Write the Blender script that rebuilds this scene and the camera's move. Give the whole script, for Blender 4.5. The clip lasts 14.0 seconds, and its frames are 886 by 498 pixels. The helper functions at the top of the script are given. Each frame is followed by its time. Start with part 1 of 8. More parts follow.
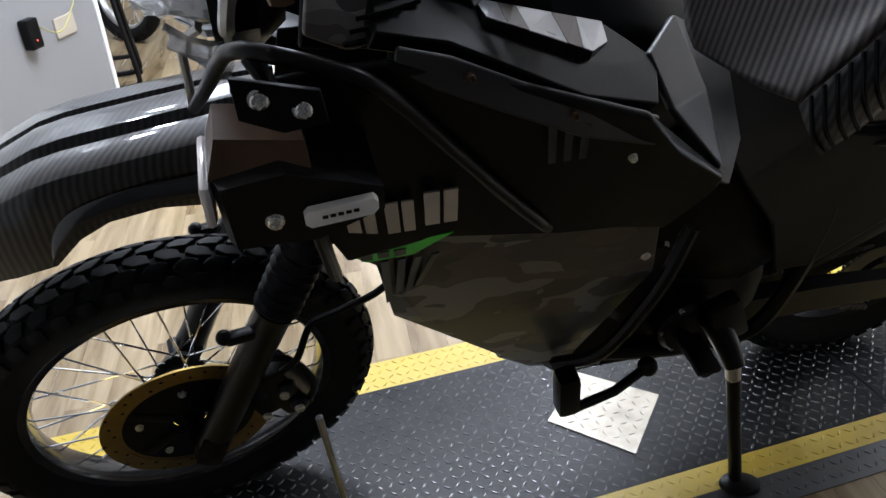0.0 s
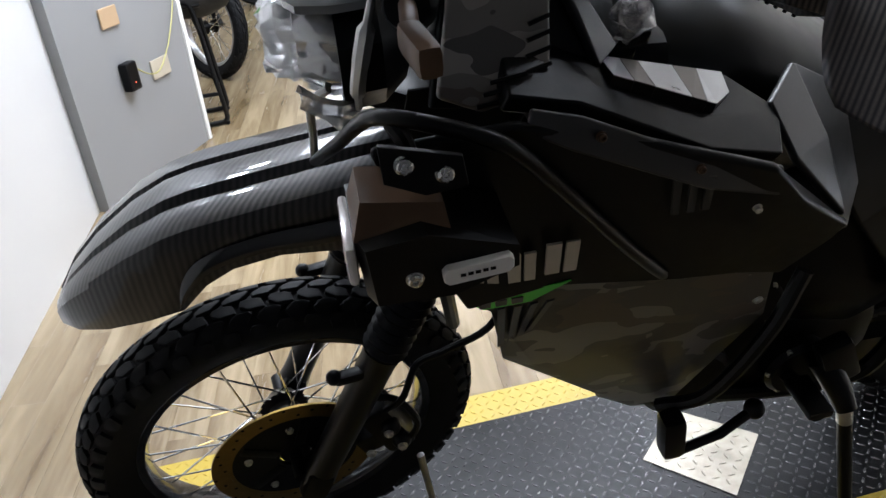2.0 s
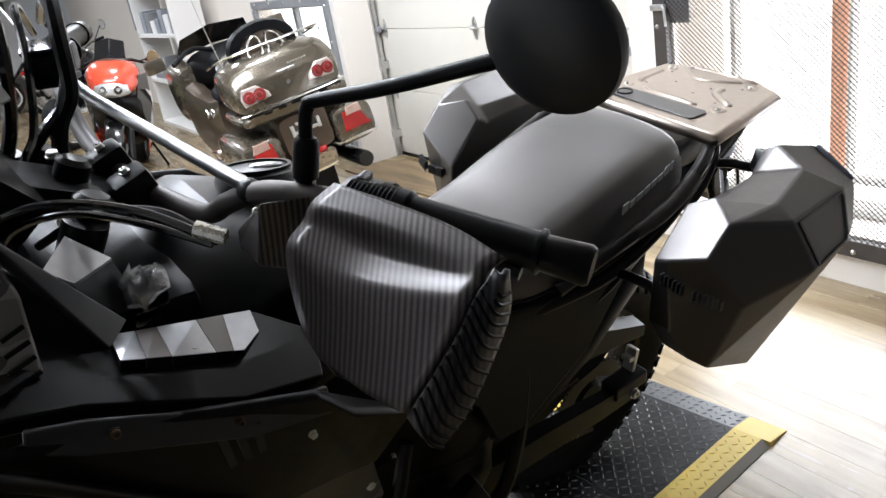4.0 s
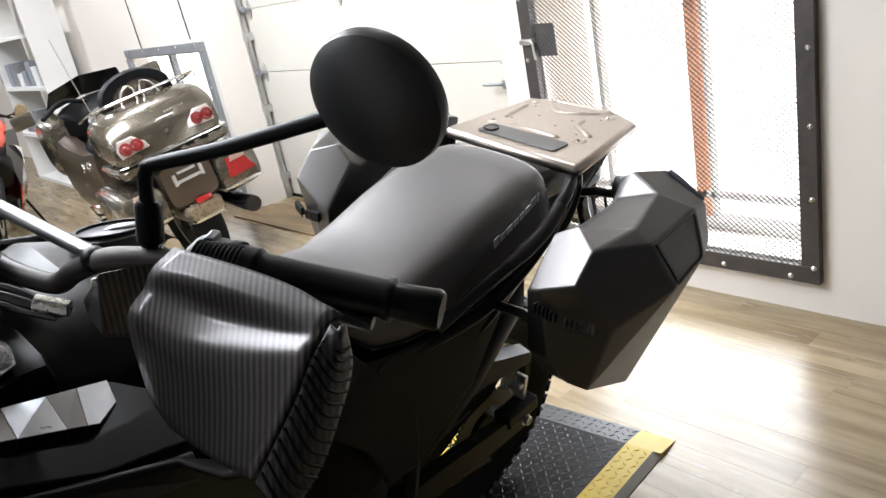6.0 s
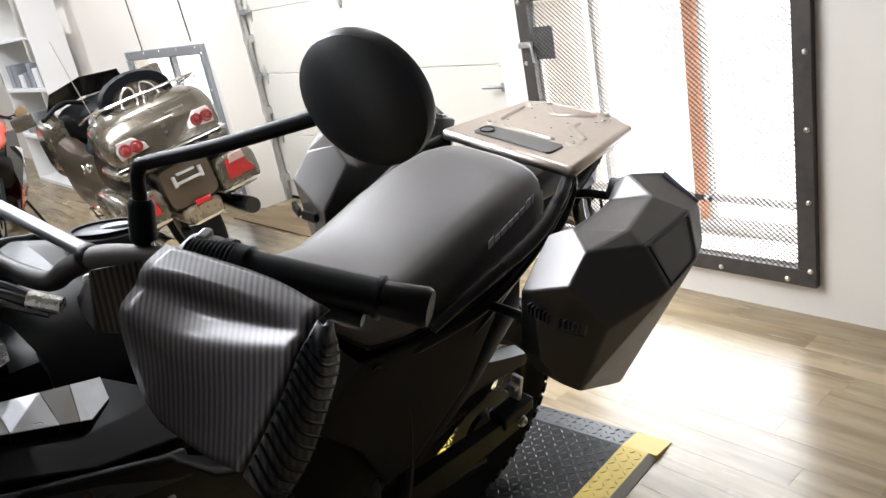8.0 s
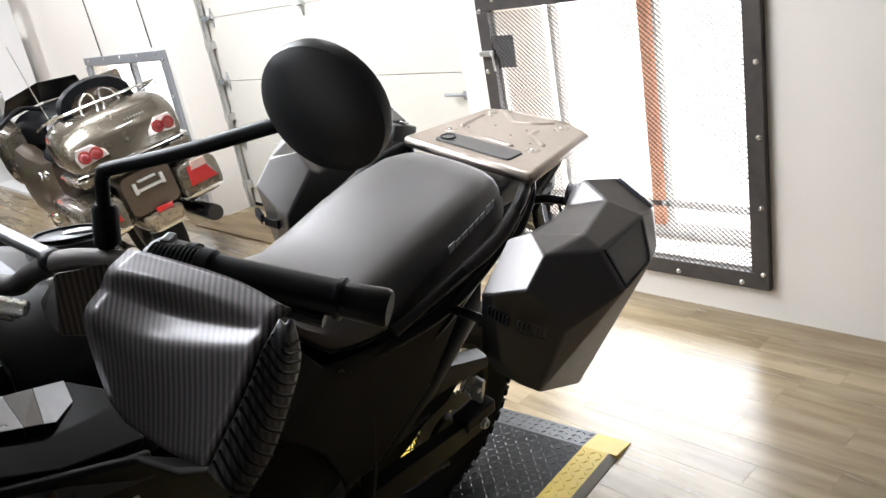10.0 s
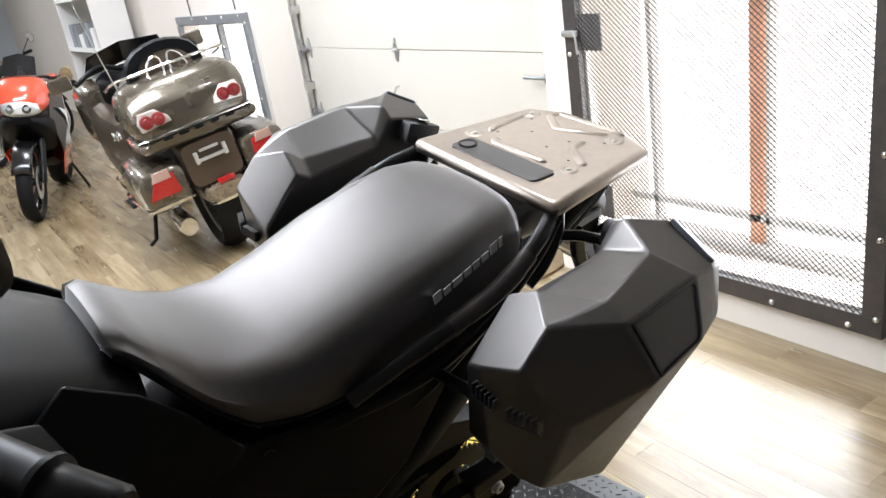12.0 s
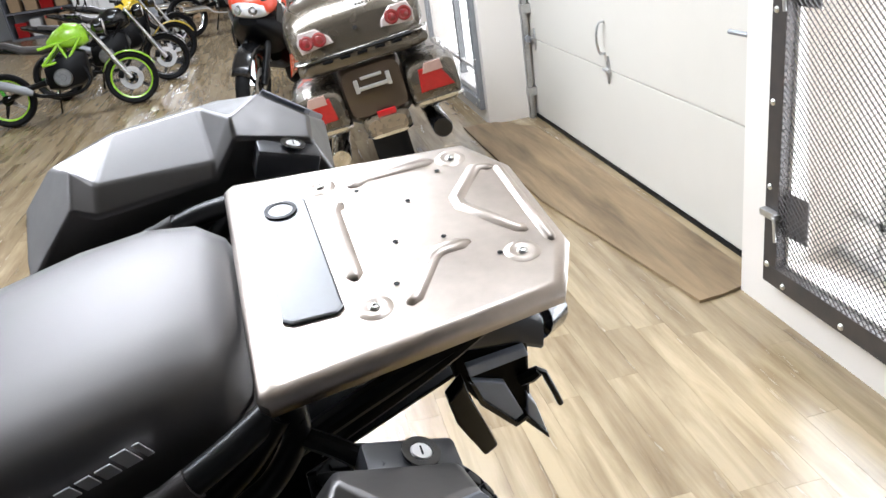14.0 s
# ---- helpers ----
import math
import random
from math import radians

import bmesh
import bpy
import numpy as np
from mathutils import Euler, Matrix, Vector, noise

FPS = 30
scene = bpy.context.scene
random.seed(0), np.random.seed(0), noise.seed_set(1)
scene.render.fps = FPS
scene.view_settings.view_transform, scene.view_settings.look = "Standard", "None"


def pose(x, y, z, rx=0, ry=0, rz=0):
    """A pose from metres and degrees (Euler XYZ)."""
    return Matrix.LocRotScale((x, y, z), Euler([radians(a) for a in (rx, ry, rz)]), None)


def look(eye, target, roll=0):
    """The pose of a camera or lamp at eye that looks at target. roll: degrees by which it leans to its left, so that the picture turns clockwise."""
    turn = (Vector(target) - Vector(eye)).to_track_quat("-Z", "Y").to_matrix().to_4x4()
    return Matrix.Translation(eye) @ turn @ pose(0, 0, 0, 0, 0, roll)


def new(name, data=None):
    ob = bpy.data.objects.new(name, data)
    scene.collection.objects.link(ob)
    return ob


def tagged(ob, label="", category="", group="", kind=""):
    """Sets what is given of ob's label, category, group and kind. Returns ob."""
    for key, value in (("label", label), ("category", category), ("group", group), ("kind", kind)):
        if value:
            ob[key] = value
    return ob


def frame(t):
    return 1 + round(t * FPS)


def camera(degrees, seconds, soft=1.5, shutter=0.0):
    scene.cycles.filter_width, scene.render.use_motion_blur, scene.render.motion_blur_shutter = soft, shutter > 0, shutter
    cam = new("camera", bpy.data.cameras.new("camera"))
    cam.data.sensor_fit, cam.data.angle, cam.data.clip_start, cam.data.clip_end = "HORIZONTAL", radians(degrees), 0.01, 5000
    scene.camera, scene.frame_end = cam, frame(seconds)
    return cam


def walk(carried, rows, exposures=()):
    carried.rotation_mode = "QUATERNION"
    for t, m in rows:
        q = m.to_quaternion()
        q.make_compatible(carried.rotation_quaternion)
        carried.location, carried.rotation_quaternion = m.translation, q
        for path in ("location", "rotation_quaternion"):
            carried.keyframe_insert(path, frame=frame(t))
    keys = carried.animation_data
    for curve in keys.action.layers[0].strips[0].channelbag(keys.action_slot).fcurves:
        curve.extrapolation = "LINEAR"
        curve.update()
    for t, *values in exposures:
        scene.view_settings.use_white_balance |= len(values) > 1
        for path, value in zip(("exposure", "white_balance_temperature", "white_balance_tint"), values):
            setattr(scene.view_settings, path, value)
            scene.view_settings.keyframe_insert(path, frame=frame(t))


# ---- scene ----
cam = camera(59.0, 14.0)
PATH = [
    (0, (0.061, -0.149, 1.254), (0.332, 1.553, 0.239), -3.0),
    (0.5, (0.013, -0.144, 1.251), (0.117, 1.558, 0.204), -2.6),
    (1, (-0.02, -0.151, 1.248), (-0.053, 1.538, 0.177), -1.9),
    (1.5, (-0.022, -0.149, 1.258), (-0.06, 1.566, 0.23), -3.3),
    (2, (0.007, -0.142, 1.29), (0.117, 1.615, 0.34), -5.9),
    (2.5, (0.039, -0.14, 1.311), (0.325, 1.611, 0.386), -6.4),
    (3, (0.084, -0.149, 1.341), (0.547, 1.609, 0.506), -8.3),
    (3.5, (0.113, -0.146, 1.356), (0.805, 1.571, 0.598), -8.2),
    (3.6, (0.114, -0.159, 1.361), (0.876, 1.537, 0.626), -7.1),
    (4, (0.168, -0.153, 1.371), (1.09, 1.467, 0.646), -10.0),
    (4.2, (0.178, -0.159, 1.374), (1.167, 1.424, 0.653), -10.1),
    (6.3, (0.209, -0.185, 1.379), (1.355, 1.303, 0.69), -11.5),
    (6.5, (0.211, -0.185, 1.378), (1.356, 1.302, 0.687), -11.5),
    (7, (0.209, -0.189, 1.377), (1.352, 1.302, 0.69), -11.3),
    (9.5, (0.201, -0.215, 1.374), (1.373, 1.26, 0.702), -10.9),
    (10, (0.194, -0.222, 1.38), (1.411, 1.211, 0.699), -10.6),
    (10.5, (0.186, -0.22, 1.383), (1.435, 1.2, 0.731), -10.1),
    (11, (0.232, -0.214, 1.381), (1.431, 1.262, 0.762), -9.3),
    (11.5, (0.38, -0.231, 1.373), (1.437, 1.343, 0.737), -7.1),
    (11.7, (0.44, -0.174, 1.363), (1.456, 1.419, 0.708), -8.7),
    (12, (0.547, -0.075, 1.345), (1.541, 1.509, 0.637), -9.0),
    (12.5, (0.749, 0.007, 1.336), (1.69, 1.617, 0.613), -12.2),
    (13, (0.967, 0.01, 1.327), (1.602, 1.76, 0.599), -9.9),
    (13.5, (1.143, 0.127, 1.297), (1.599, 1.912, 0.519), -6.3),
    (14, (1.343, 0.237, 1.298), (1.631, 2.039, 0.481), -8.4),
]
EXPOSURE = [(0, -0.35, 6050, 12), (1.5, -0.40, 6200, 11), (3, -0.30, 6050, 12), (4, -0.28, 6350, 11), (6.5, -0.22, 6500, 11), (10, -0.22, 6500, 11), (12.5, -0.24, 6400, 11), (14, -0.27, 6250, 11)]
walk(cam, [(t, look(eye, target, roll)) for t, eye, target, roll in PATH], EXPOSURE)

# ---- helpers of this scene ----


def part(name, bm, material, parent=None, label="", smooth=False, kind="", sharp=35):
    """Links a bmesh as one mesh object under a thing or a part."""
    bmesh.ops.recalc_face_normals(bm, faces=bm.faces[:])
    me = bpy.data.meshes.new(name)
    if smooth:
        for f in bm.faces:
            f.smooth = True
        for e in bm.edges:
            if len(e.link_faces) == 2 and e.calc_face_angle(0) > radians(sharp):
                e.smooth = False
    bm.to_mesh(me)
    bm.free()
    for m in material if isinstance(material, (list, tuple)) else [material]:
        me.materials.append(m)
    ob = new(name, me)
    ob.parent = parent
    if label or kind:
        tagged(ob, label, kind=kind)
    return ob


def thing(name, m, label, category, group="", kind=""):
    ob = new(name)
    ob.empty_display_size = 0.1
    ob.matrix_basis = m
    return tagged(ob, label, category, group, kind)


def B():
    return bmesh.new()


def box(bm, c, s, m=None, bev=0.0, mi=0):
    """A box at centre c of size s, turned by m, its edges rounded by bev."""
    mm = Matrix.Translation(c) @ (m or Matrix()) @ Matrix.Diagonal((*s, 1))
    r = bmesh.ops.create_cube(bm, size=1.0, matrix=mm)
    vs = r["verts"]
    for f in {f for v in vs for f in v.link_faces}:
        f.material_index = mi
    if bev:
        es = list({e for v in vs for e in v.link_edges})
        bmesh.ops.bevel(bm, geom=es, offset=bev, segments=2, affect="EDGES", profile=0.6)
    return bm


def span(bm, lo, hi, bev=0.0, mi=0):
    return box(bm, [(a + b) / 2 for a, b in zip(lo, hi)], [abs(b - a) for a, b in zip(lo, hi)], None, bev, mi)


def rings(bm, rs, close=True, caps=True, mi=0):
    """Skins a row of rings of equal counts."""
    vv = [[bm.verts.new(p) for p in r] for r in rs]
    n = len(vv[0])
    for a, b in zip(vv, vv[1:]):
        for i in range(n if close else n - 1):
            j = (i + 1) % n
            try:
                bm.faces.new((a[i], a[j], b[j], b[i])).material_index = mi
            except ValueError:
                pass
    if caps and close:
        for r in (vv[0], vv[-1]):
            try:
                bm.faces.new(r).material_index = mi
            except ValueError:
                pass
    return bm


def smooth_path(pts, n=6):
    """Catmull-Rom through the points."""
    P = [Vector(p) for p in pts]
    if len(P) < 3:
        return P
    P = [2 * P[0] - P[1]] + P + [2 * P[-1] - P[-2]]
    out = []
    for i in range(1, len(P) - 2):
        for k in range(n):
            t = k / n
            a, b, c, d = P[i - 1], P[i], P[i + 1], P[i + 2]
            out.append(0.5 * (2 * b + (c - a) * t + (2 * a - 5 * b + 4 * c - d) * t * t + (3 * b - a - 3 * c + d) * t ** 3))
    return out + [P[-2]]


def tube(bm, pts, r, seg=10, smooth=True, mi=0, caps=True):
    """A tube of radius r (a number, or one for each point when not smooth) along the points."""
    P = smooth_path(pts) if smooth else [Vector(p) for p in pts]
    rr = r if isinstance(r, (list, tuple)) else [r] * len(P)
    if len(rr) != len(P):
        rr = [rr[min(len(rr) - 1, int(i * len(rr) / len(P)))] for i in range(len(P))]
    up = None
    out = []
    for i, p in enumerate(P):
        d = (P[min(i + 1, len(P) - 1)] - P[max(i - 1, 0)]).normalized()
        if up is None:
            up = d.orthogonal().normalized()
        up = (up - d * up.dot(d)).normalized()
        w = d.cross(up)
        out.append([p + (up * math.cos(a) + w * math.sin(a)) * rr[i] for a in [2 * math.pi * k / seg for k in range(seg)]])
    return rings(bm, out, True, caps, mi)


def rod(bm, a, b, r, seg=10, mi=0):
    return tube(bm, [a, b], r, seg, False, mi)


def lathe(bm, prof, seg=32, m=None, mi=0, closed=False):
    """Turns (axis, radius) pairs round local z."""
    mm = m or Matrix()
    rs = []
    for k in range(seg):
        a = 2 * math.pi * k / seg
        rs.append([bm.verts.new(mm @ Vector((r * math.cos(a), r * math.sin(a), h))) for h, r in prof])
    n = len(prof)
    for k in range(seg):
        a, b = rs[k], rs[(k + 1) % seg]
        for i in range(n if closed else n - 1):
            j = (i + 1) % n
            bm.faces.new((a[i], b[i], b[j], a[j])).material_index = mi
    return bm


def slab(bm, outline, h0, h1, m=None, inset=0.0, mi=0):
    """A plate over a 2D outline between heights h0 and h1 of local z; the upper face is drawn in by inset."""
    mm = m or Matrix()
    cx = sum(p[0] for p in outline) / len(outline)
    cy = sum(p[1] for p in outline) / len(outline)

    def ring(h, k):
        out = []
        for x, y in outline:
            d = math.hypot(x - cx, y - cy) or 1
            f = max(0.0, 1 - k / d)
            out.append(mm @ Vector((cx + (x - cx) * f, cy + (y - cy) * f, h)))
        return out

    if inset:
        hh = h1 - (h1 - h0) * min(0.6, inset / abs(h1 - h0)) if abs(h1 - h0) > 0 else h1
        return rings(bm, [ring(h0, 0), ring(hh, 0), ring(h1, inset)], True, True, mi)
    return rings(bm, [ring(h0, 0), ring(h1, 0)], True, True, mi)


def panel(bm, outline, depth, thick, mi=0):
    """A side panel: (x, z) outline with y from depth(x, z), of a thickness towards +y."""
    a = [Vector((x, depth(x, z), z)) for x, z in outline]
    c = sum(a, Vector()) / len(a)
    c.y = depth(c.x, c.z)
    front = [bm.verts.new(p) for p in a]
    mid = [bm.verts.new(p.lerp(c, 0.12) + Vector((0, -0.006, 0))) for p in a]
    back = [bm.verts.new(p + Vector((0, thick, 0))) for p in a]
    n = len(a)
    for i in range(n):
        j = (i + 1) % n
        bm.faces.new((front[i], front[j], mid[j], mid[i])).material_index = mi
        bm.faces.new((front[i], front[j], back[j], back[i])).material_index = mi
    bm.faces.new(mid).material_index = mi
    bm.faces.new(back).material_index = mi
    return bm


def ball(bm, c, r, m=None, seg=12, scale=(1, 1, 1), mi=0):
    mm = Matrix.Translation(c) @ (m or Matrix()) @ Matrix.Diagonal((r * scale[0], r * scale[1], r * scale[2], 1))
    g = bmesh.ops.create_uvsphere(bm, u_segments=seg, v_segments=max(6, seg // 2), radius=1.0, matrix=mm)
    for f in {f for v in g["verts"] for f in v.link_faces}:
        f.material_index = mi
        f.smooth = True
    return bm


def turn(a, axis):
    return Matrix.Rotation(radians(a), 4, axis)


def towards(d, at=(0, 0, 0)):
    """A matrix at a place whose z points along d."""
    return Matrix.Translation(at) @ Vector(d).to_track_quat("Z", "Y").to_matrix().to_4x4()


# ---- light ----
world = bpy.data.worlds.new("sky")
scene.world = world
world.use_nodes = True
wn = world.node_tree
sky = wn.nodes.new("ShaderNodeTexSky")
sky.sky_type, sky.sun_disc = "NISHITA", False
sky.sun_elevation, sky.sun_rotation = radians(40), radians(110)
wn.links.new(sky.outputs[0], wn.nodes["Background"].inputs[0])
wn.nodes["Background"].inputs[1].default_value = 0.12


def area(name, m, sx, sy, watts, colour=(1, 1, 1)):
    d = bpy.data.lights.new(name, "AREA")
    d.shape, d.size, d.size_y, d.energy, d.color = "RECTANGLE", sx, sy, watts, colour
    ob = new(name, d)
    ob.matrix_basis = m
    return ob


CEILING = 3.0
# daylight in the two screened windows
area("window_daylight", look((2.72, 1.5, 0.68), (0.5, 1.3, 0.5)), 1.05, 0.95, 30, (0.86, 0.93, 1.0))
area("window_daylight", look((2.80, 6.2, 0.65), (0.5, 6.2, 0.5)), 1.3, 0.9, 30, (0.86, 0.93, 1.0))
LAMP_TINT = (0.885, 0.93, 1.0)
for lx, ly, watts in ((2.0, 1.5, 16), (1.7, 4.2, 62), (1.5, 5.8, 48), (0.7, 8.4, 95), (-0.6, 12.2, 120), (-2.6, 5.6, 45), (-3.0, 9.4, 80)):
    area("ceiling_lamp", Matrix.Translation((lx, ly, CEILING - 0.09)), 0.2, 0.2, watts, LAMP_TINT)
# strip light above the far side of the machine and two spots at its end
area("strip_light", Matrix.Translation((0.35, 2.9, CEILING - 0.09)), 2.1, 1.4, 262, LAMP_TINT)
for lx, ly in ((-1.0, 2.02), (-0.92, 2.32)):
    area("ceiling_spot", Matrix.Translation((lx, ly, CEILING - 0.09)), 0.1, 0.1, 14, LAMP_TINT)

# ---- materials ----


def mat(name, colour, rough=0.5, metal=0.0, vary=0.12, scale=30.0, bump=0.0, bscale=200.0, coat=0.0, spec=0.5, stretch=(1, 1, 1), second=None, amount=0.5):
    """A surface with variation at two scales, patches of a second colour and fine relief."""
    m = bpy.data.materials.new(name)
    m.use_nodes = True
    nt = m.node_tree
    b = nt.nodes["Principled BSDF"]
    tc = nt.nodes.new("ShaderNodeTexCoord")
    mp = nt.nodes.new("ShaderNodeMapping")
    mp.inputs["Scale"].default_value = stretch
    nt.links.new(tc.outputs["Object"], mp.inputs[0])
    n1 = nt.nodes.new("ShaderNodeTexNoise")
    n1.inputs["Scale"].default_value, n1.inputs["Detail"].default_value = scale, 6
    n2 = nt.nodes.new("ShaderNodeTexNoise")
    n2.inputs["Scale"].default_value, n2.inputs["Detail"].default_value = scale / 7, 3
    nt.links.new(mp.outputs[0], n1.inputs[0])
    nt.links.new(mp.outputs[0], n2.inputs[0])
    mul = nt.nodes.new("ShaderNodeMath")
    mul.operation = "MULTIPLY_ADD"
    nt.links.new(n1.outputs[0], mul.inputs[0])
    mul.inputs[1].default_value = 0.5
    half = nt.nodes.new("ShaderNodeMath")
    half.operation = "MULTIPLY"
    half.inputs[1].default_value = 0.5
    nt.links.new(n2.outputs[0], half.inputs[0])
    nt.links.new(half.outputs[0], mul.inputs[2])
    ramp = nt.nodes.new("ShaderNodeMapRange")
    ramp.inputs[1].default_value, ramp.inputs[2].default_value = 0.3, 0.7
    nt.links.new(mul.outputs[0], ramp.inputs[0])
    mix = nt.nodes.new("ShaderNodeMix")
    mix.data_type = "RGBA"
    lo = [max(0.0, c * (1 - vary)) for c in colour]
    hi = [min(1.0, c * (1 + vary)) for c in colour] if second is None else [c + (s - c) * amount for c, s in zip(colour, second)]
    mix.inputs[6].default_value, mix.inputs[7].default_value = (*lo, 1), (*hi, 1)
    nt.links.new(ramp.outputs[0], mix.inputs[0])
    nt.links.new(mix.outputs[2], b.inputs["Base Color"])
    rr = nt.nodes.new("ShaderNodeMapRange")
    rr.inputs[3].default_value, rr.inputs[4].default_value = max(0.02, rough * 0.85), min(1.0, rough * 1.18)
    nt.links.new(ramp.outputs[0], rr.inputs[0])
    nt.links.new(rr.outputs[0], b.inputs["Roughness"])
    b.inputs["Metallic"].default_value = metal
    b.inputs["Specular IOR Level"].default_value = spec
    b.inputs["Coat Weight"].default_value = coat
    b.inputs["Coat Roughness"].default_value = 0.06
    if bump:
        n3 = nt.nodes.new("ShaderNodeTexNoise")
        n3.inputs["Scale"].default_value, n3.inputs["Detail"].default_value = bscale, 2
        nt.links.new(mp.outputs[0], n3.inputs[0])
        bp = nt.nodes.new("ShaderNodeBump")
        bp.inputs["Strength"].default_value, bp.inputs["Distance"].default_value = bump, 0.12 / bscale
        nt.links.new(n3.outputs[0], bp.inputs["Height"])
        nt.links.new(bp.outputs[0], b.inputs["Normal"])
    return m


def nodes_of(m):
    return m.node_tree, m.node_tree.nodes["Principled BSDF"]


def carbon(name, direction, pitch, dark, light, rough=0.16, weight=0.8):
    """Lacquered carbon weave: fine bands across a direction, broken by a second set."""
    m = bpy.data.materials.new(name)
    m.use_nodes = True
    nt, b = nodes_of(m)
    tc = nt.nodes.new("ShaderNodeTexCoord")
    mp = nt.nodes.new("ShaderNodeVectorMath")
    mp.operation = "DOT_PRODUCT"
    mp.inputs[1].default_value = Vector(direction).normalized()
    nt.links.new(tc.outputs["Object"], mp.inputs[0])
    cx = nt.nodes.new("ShaderNodeCombineXYZ")
    nt.links.new(mp.outputs["Value"], cx.inputs[0])
    w = nt.nodes.new("ShaderNodeTexWave")
    w.wave_type, w.bands_direction = "BANDS", "X"
    w.inputs["Scale"].default_value = 0.314 / pitch
    w.inputs["Distortion"].default_value, w.inputs["Detail"].default_value = 0.0, 1
    nt.links.new(cx.outputs[0], w.inputs[0])
    n = nt.nodes.new("ShaderNodeTexNoise")
    n.inputs["Scale"].default_value, n.inputs["Detail"].default_value = 500, 2
    nt.links.new(tc.outputs["Object"], n.inputs[0])
    mul = nt.nodes.new("ShaderNodeMath")
    mul.operation = "MULTIPLY"
    nt.links.new(w.outputs["Fac"], mul.inputs[0])
    rg = nt.nodes.new("ShaderNodeMapRange")
    rg.inputs[1].default_value, rg.inputs[2].default_value, rg.inputs[3].default_value = 0.3, 0.7, 0.7
    nt.links.new(n.outputs[0], rg.inputs[0])
    nt.links.new(rg.outputs[0], mul.inputs[1])
    mix = nt.nodes.new("ShaderNodeMix")
    mix.data_type = "RGBA"
    mix.inputs[6].default_value, mix.inputs[7].default_value = (*dark, 1), (*light, 1)
    nt.links.new(mul.outputs[0], mix.inputs[0])
    nt.links.new(mix.outputs[2], b.inputs["Base Color"])
    b.inputs["Roughness"].default_value = 0.42
    b.inputs["Metallic"].default_value = 0.55
    b.inputs["Coat Weight"].default_value = weight
    b.inputs["Coat Roughness"].default_value = rough
    return m


def camo(name, tones, scale=16.0):
    """Camouflage decal: hard-edged patches in four tones under satin lacquer."""
    m = bpy.data.materials.new(name)
    m.use_nodes = True
    nt, b = nodes_of(m)
    tc = nt.nodes.new("ShaderNodeTexCoord")
    mp = nt.nodes.new("ShaderNodeMapping")
    mp.inputs["Scale"].default_value = (0.8, 1, 1.5)
    nt.links.new(tc.outputs["Object"], mp.inputs[0])
    last = None
    for k, (tone, limit) in enumerate(((tones[1], 0.0), (tones[2], 0.51), (tones[0], 0.56), (tones[3], 0.60))):
        if last is None:
            last = nt.nodes.new("ShaderNodeRGB").outputs[0]
            last.default_value = (*tone, 1)
            continue
        n = nt.nodes.new("ShaderNodeTexNoise")
        n.noise_dimensions = "4D"
        n.inputs["W"].default_value = 7.3 * k
        n.inputs["Scale"].default_value, n.inputs["Detail"].default_value, n.inputs["Roughness"].default_value = scale, 2.0, 0.45
        nt.links.new(mp.outputs[0], n.inputs["Vector"])
        g = nt.nodes.new("ShaderNodeMath")
        g.operation = "GREATER_THAN"
        g.inputs[1].default_value = limit
        nt.links.new(n.outputs[0], g.inputs[0])
        x = nt.nodes.new("ShaderNodeMix")
        x.data_type = "RGBA"
        nt.links.new(g.outputs[0], x.inputs[0])
        nt.links.new(last, x.inputs[6])
        x.inputs[7].default_value = (*tone, 1)
        last = x.outputs[2]
    nt.links.new(last, b.inputs["Base Color"])
    b.inputs["Roughness"].default_value = 0.36
    b.inputs["Coat Weight"].default_value = 0.25
    b.inputs["Coat Roughness"].default_value = 0.2
    return m


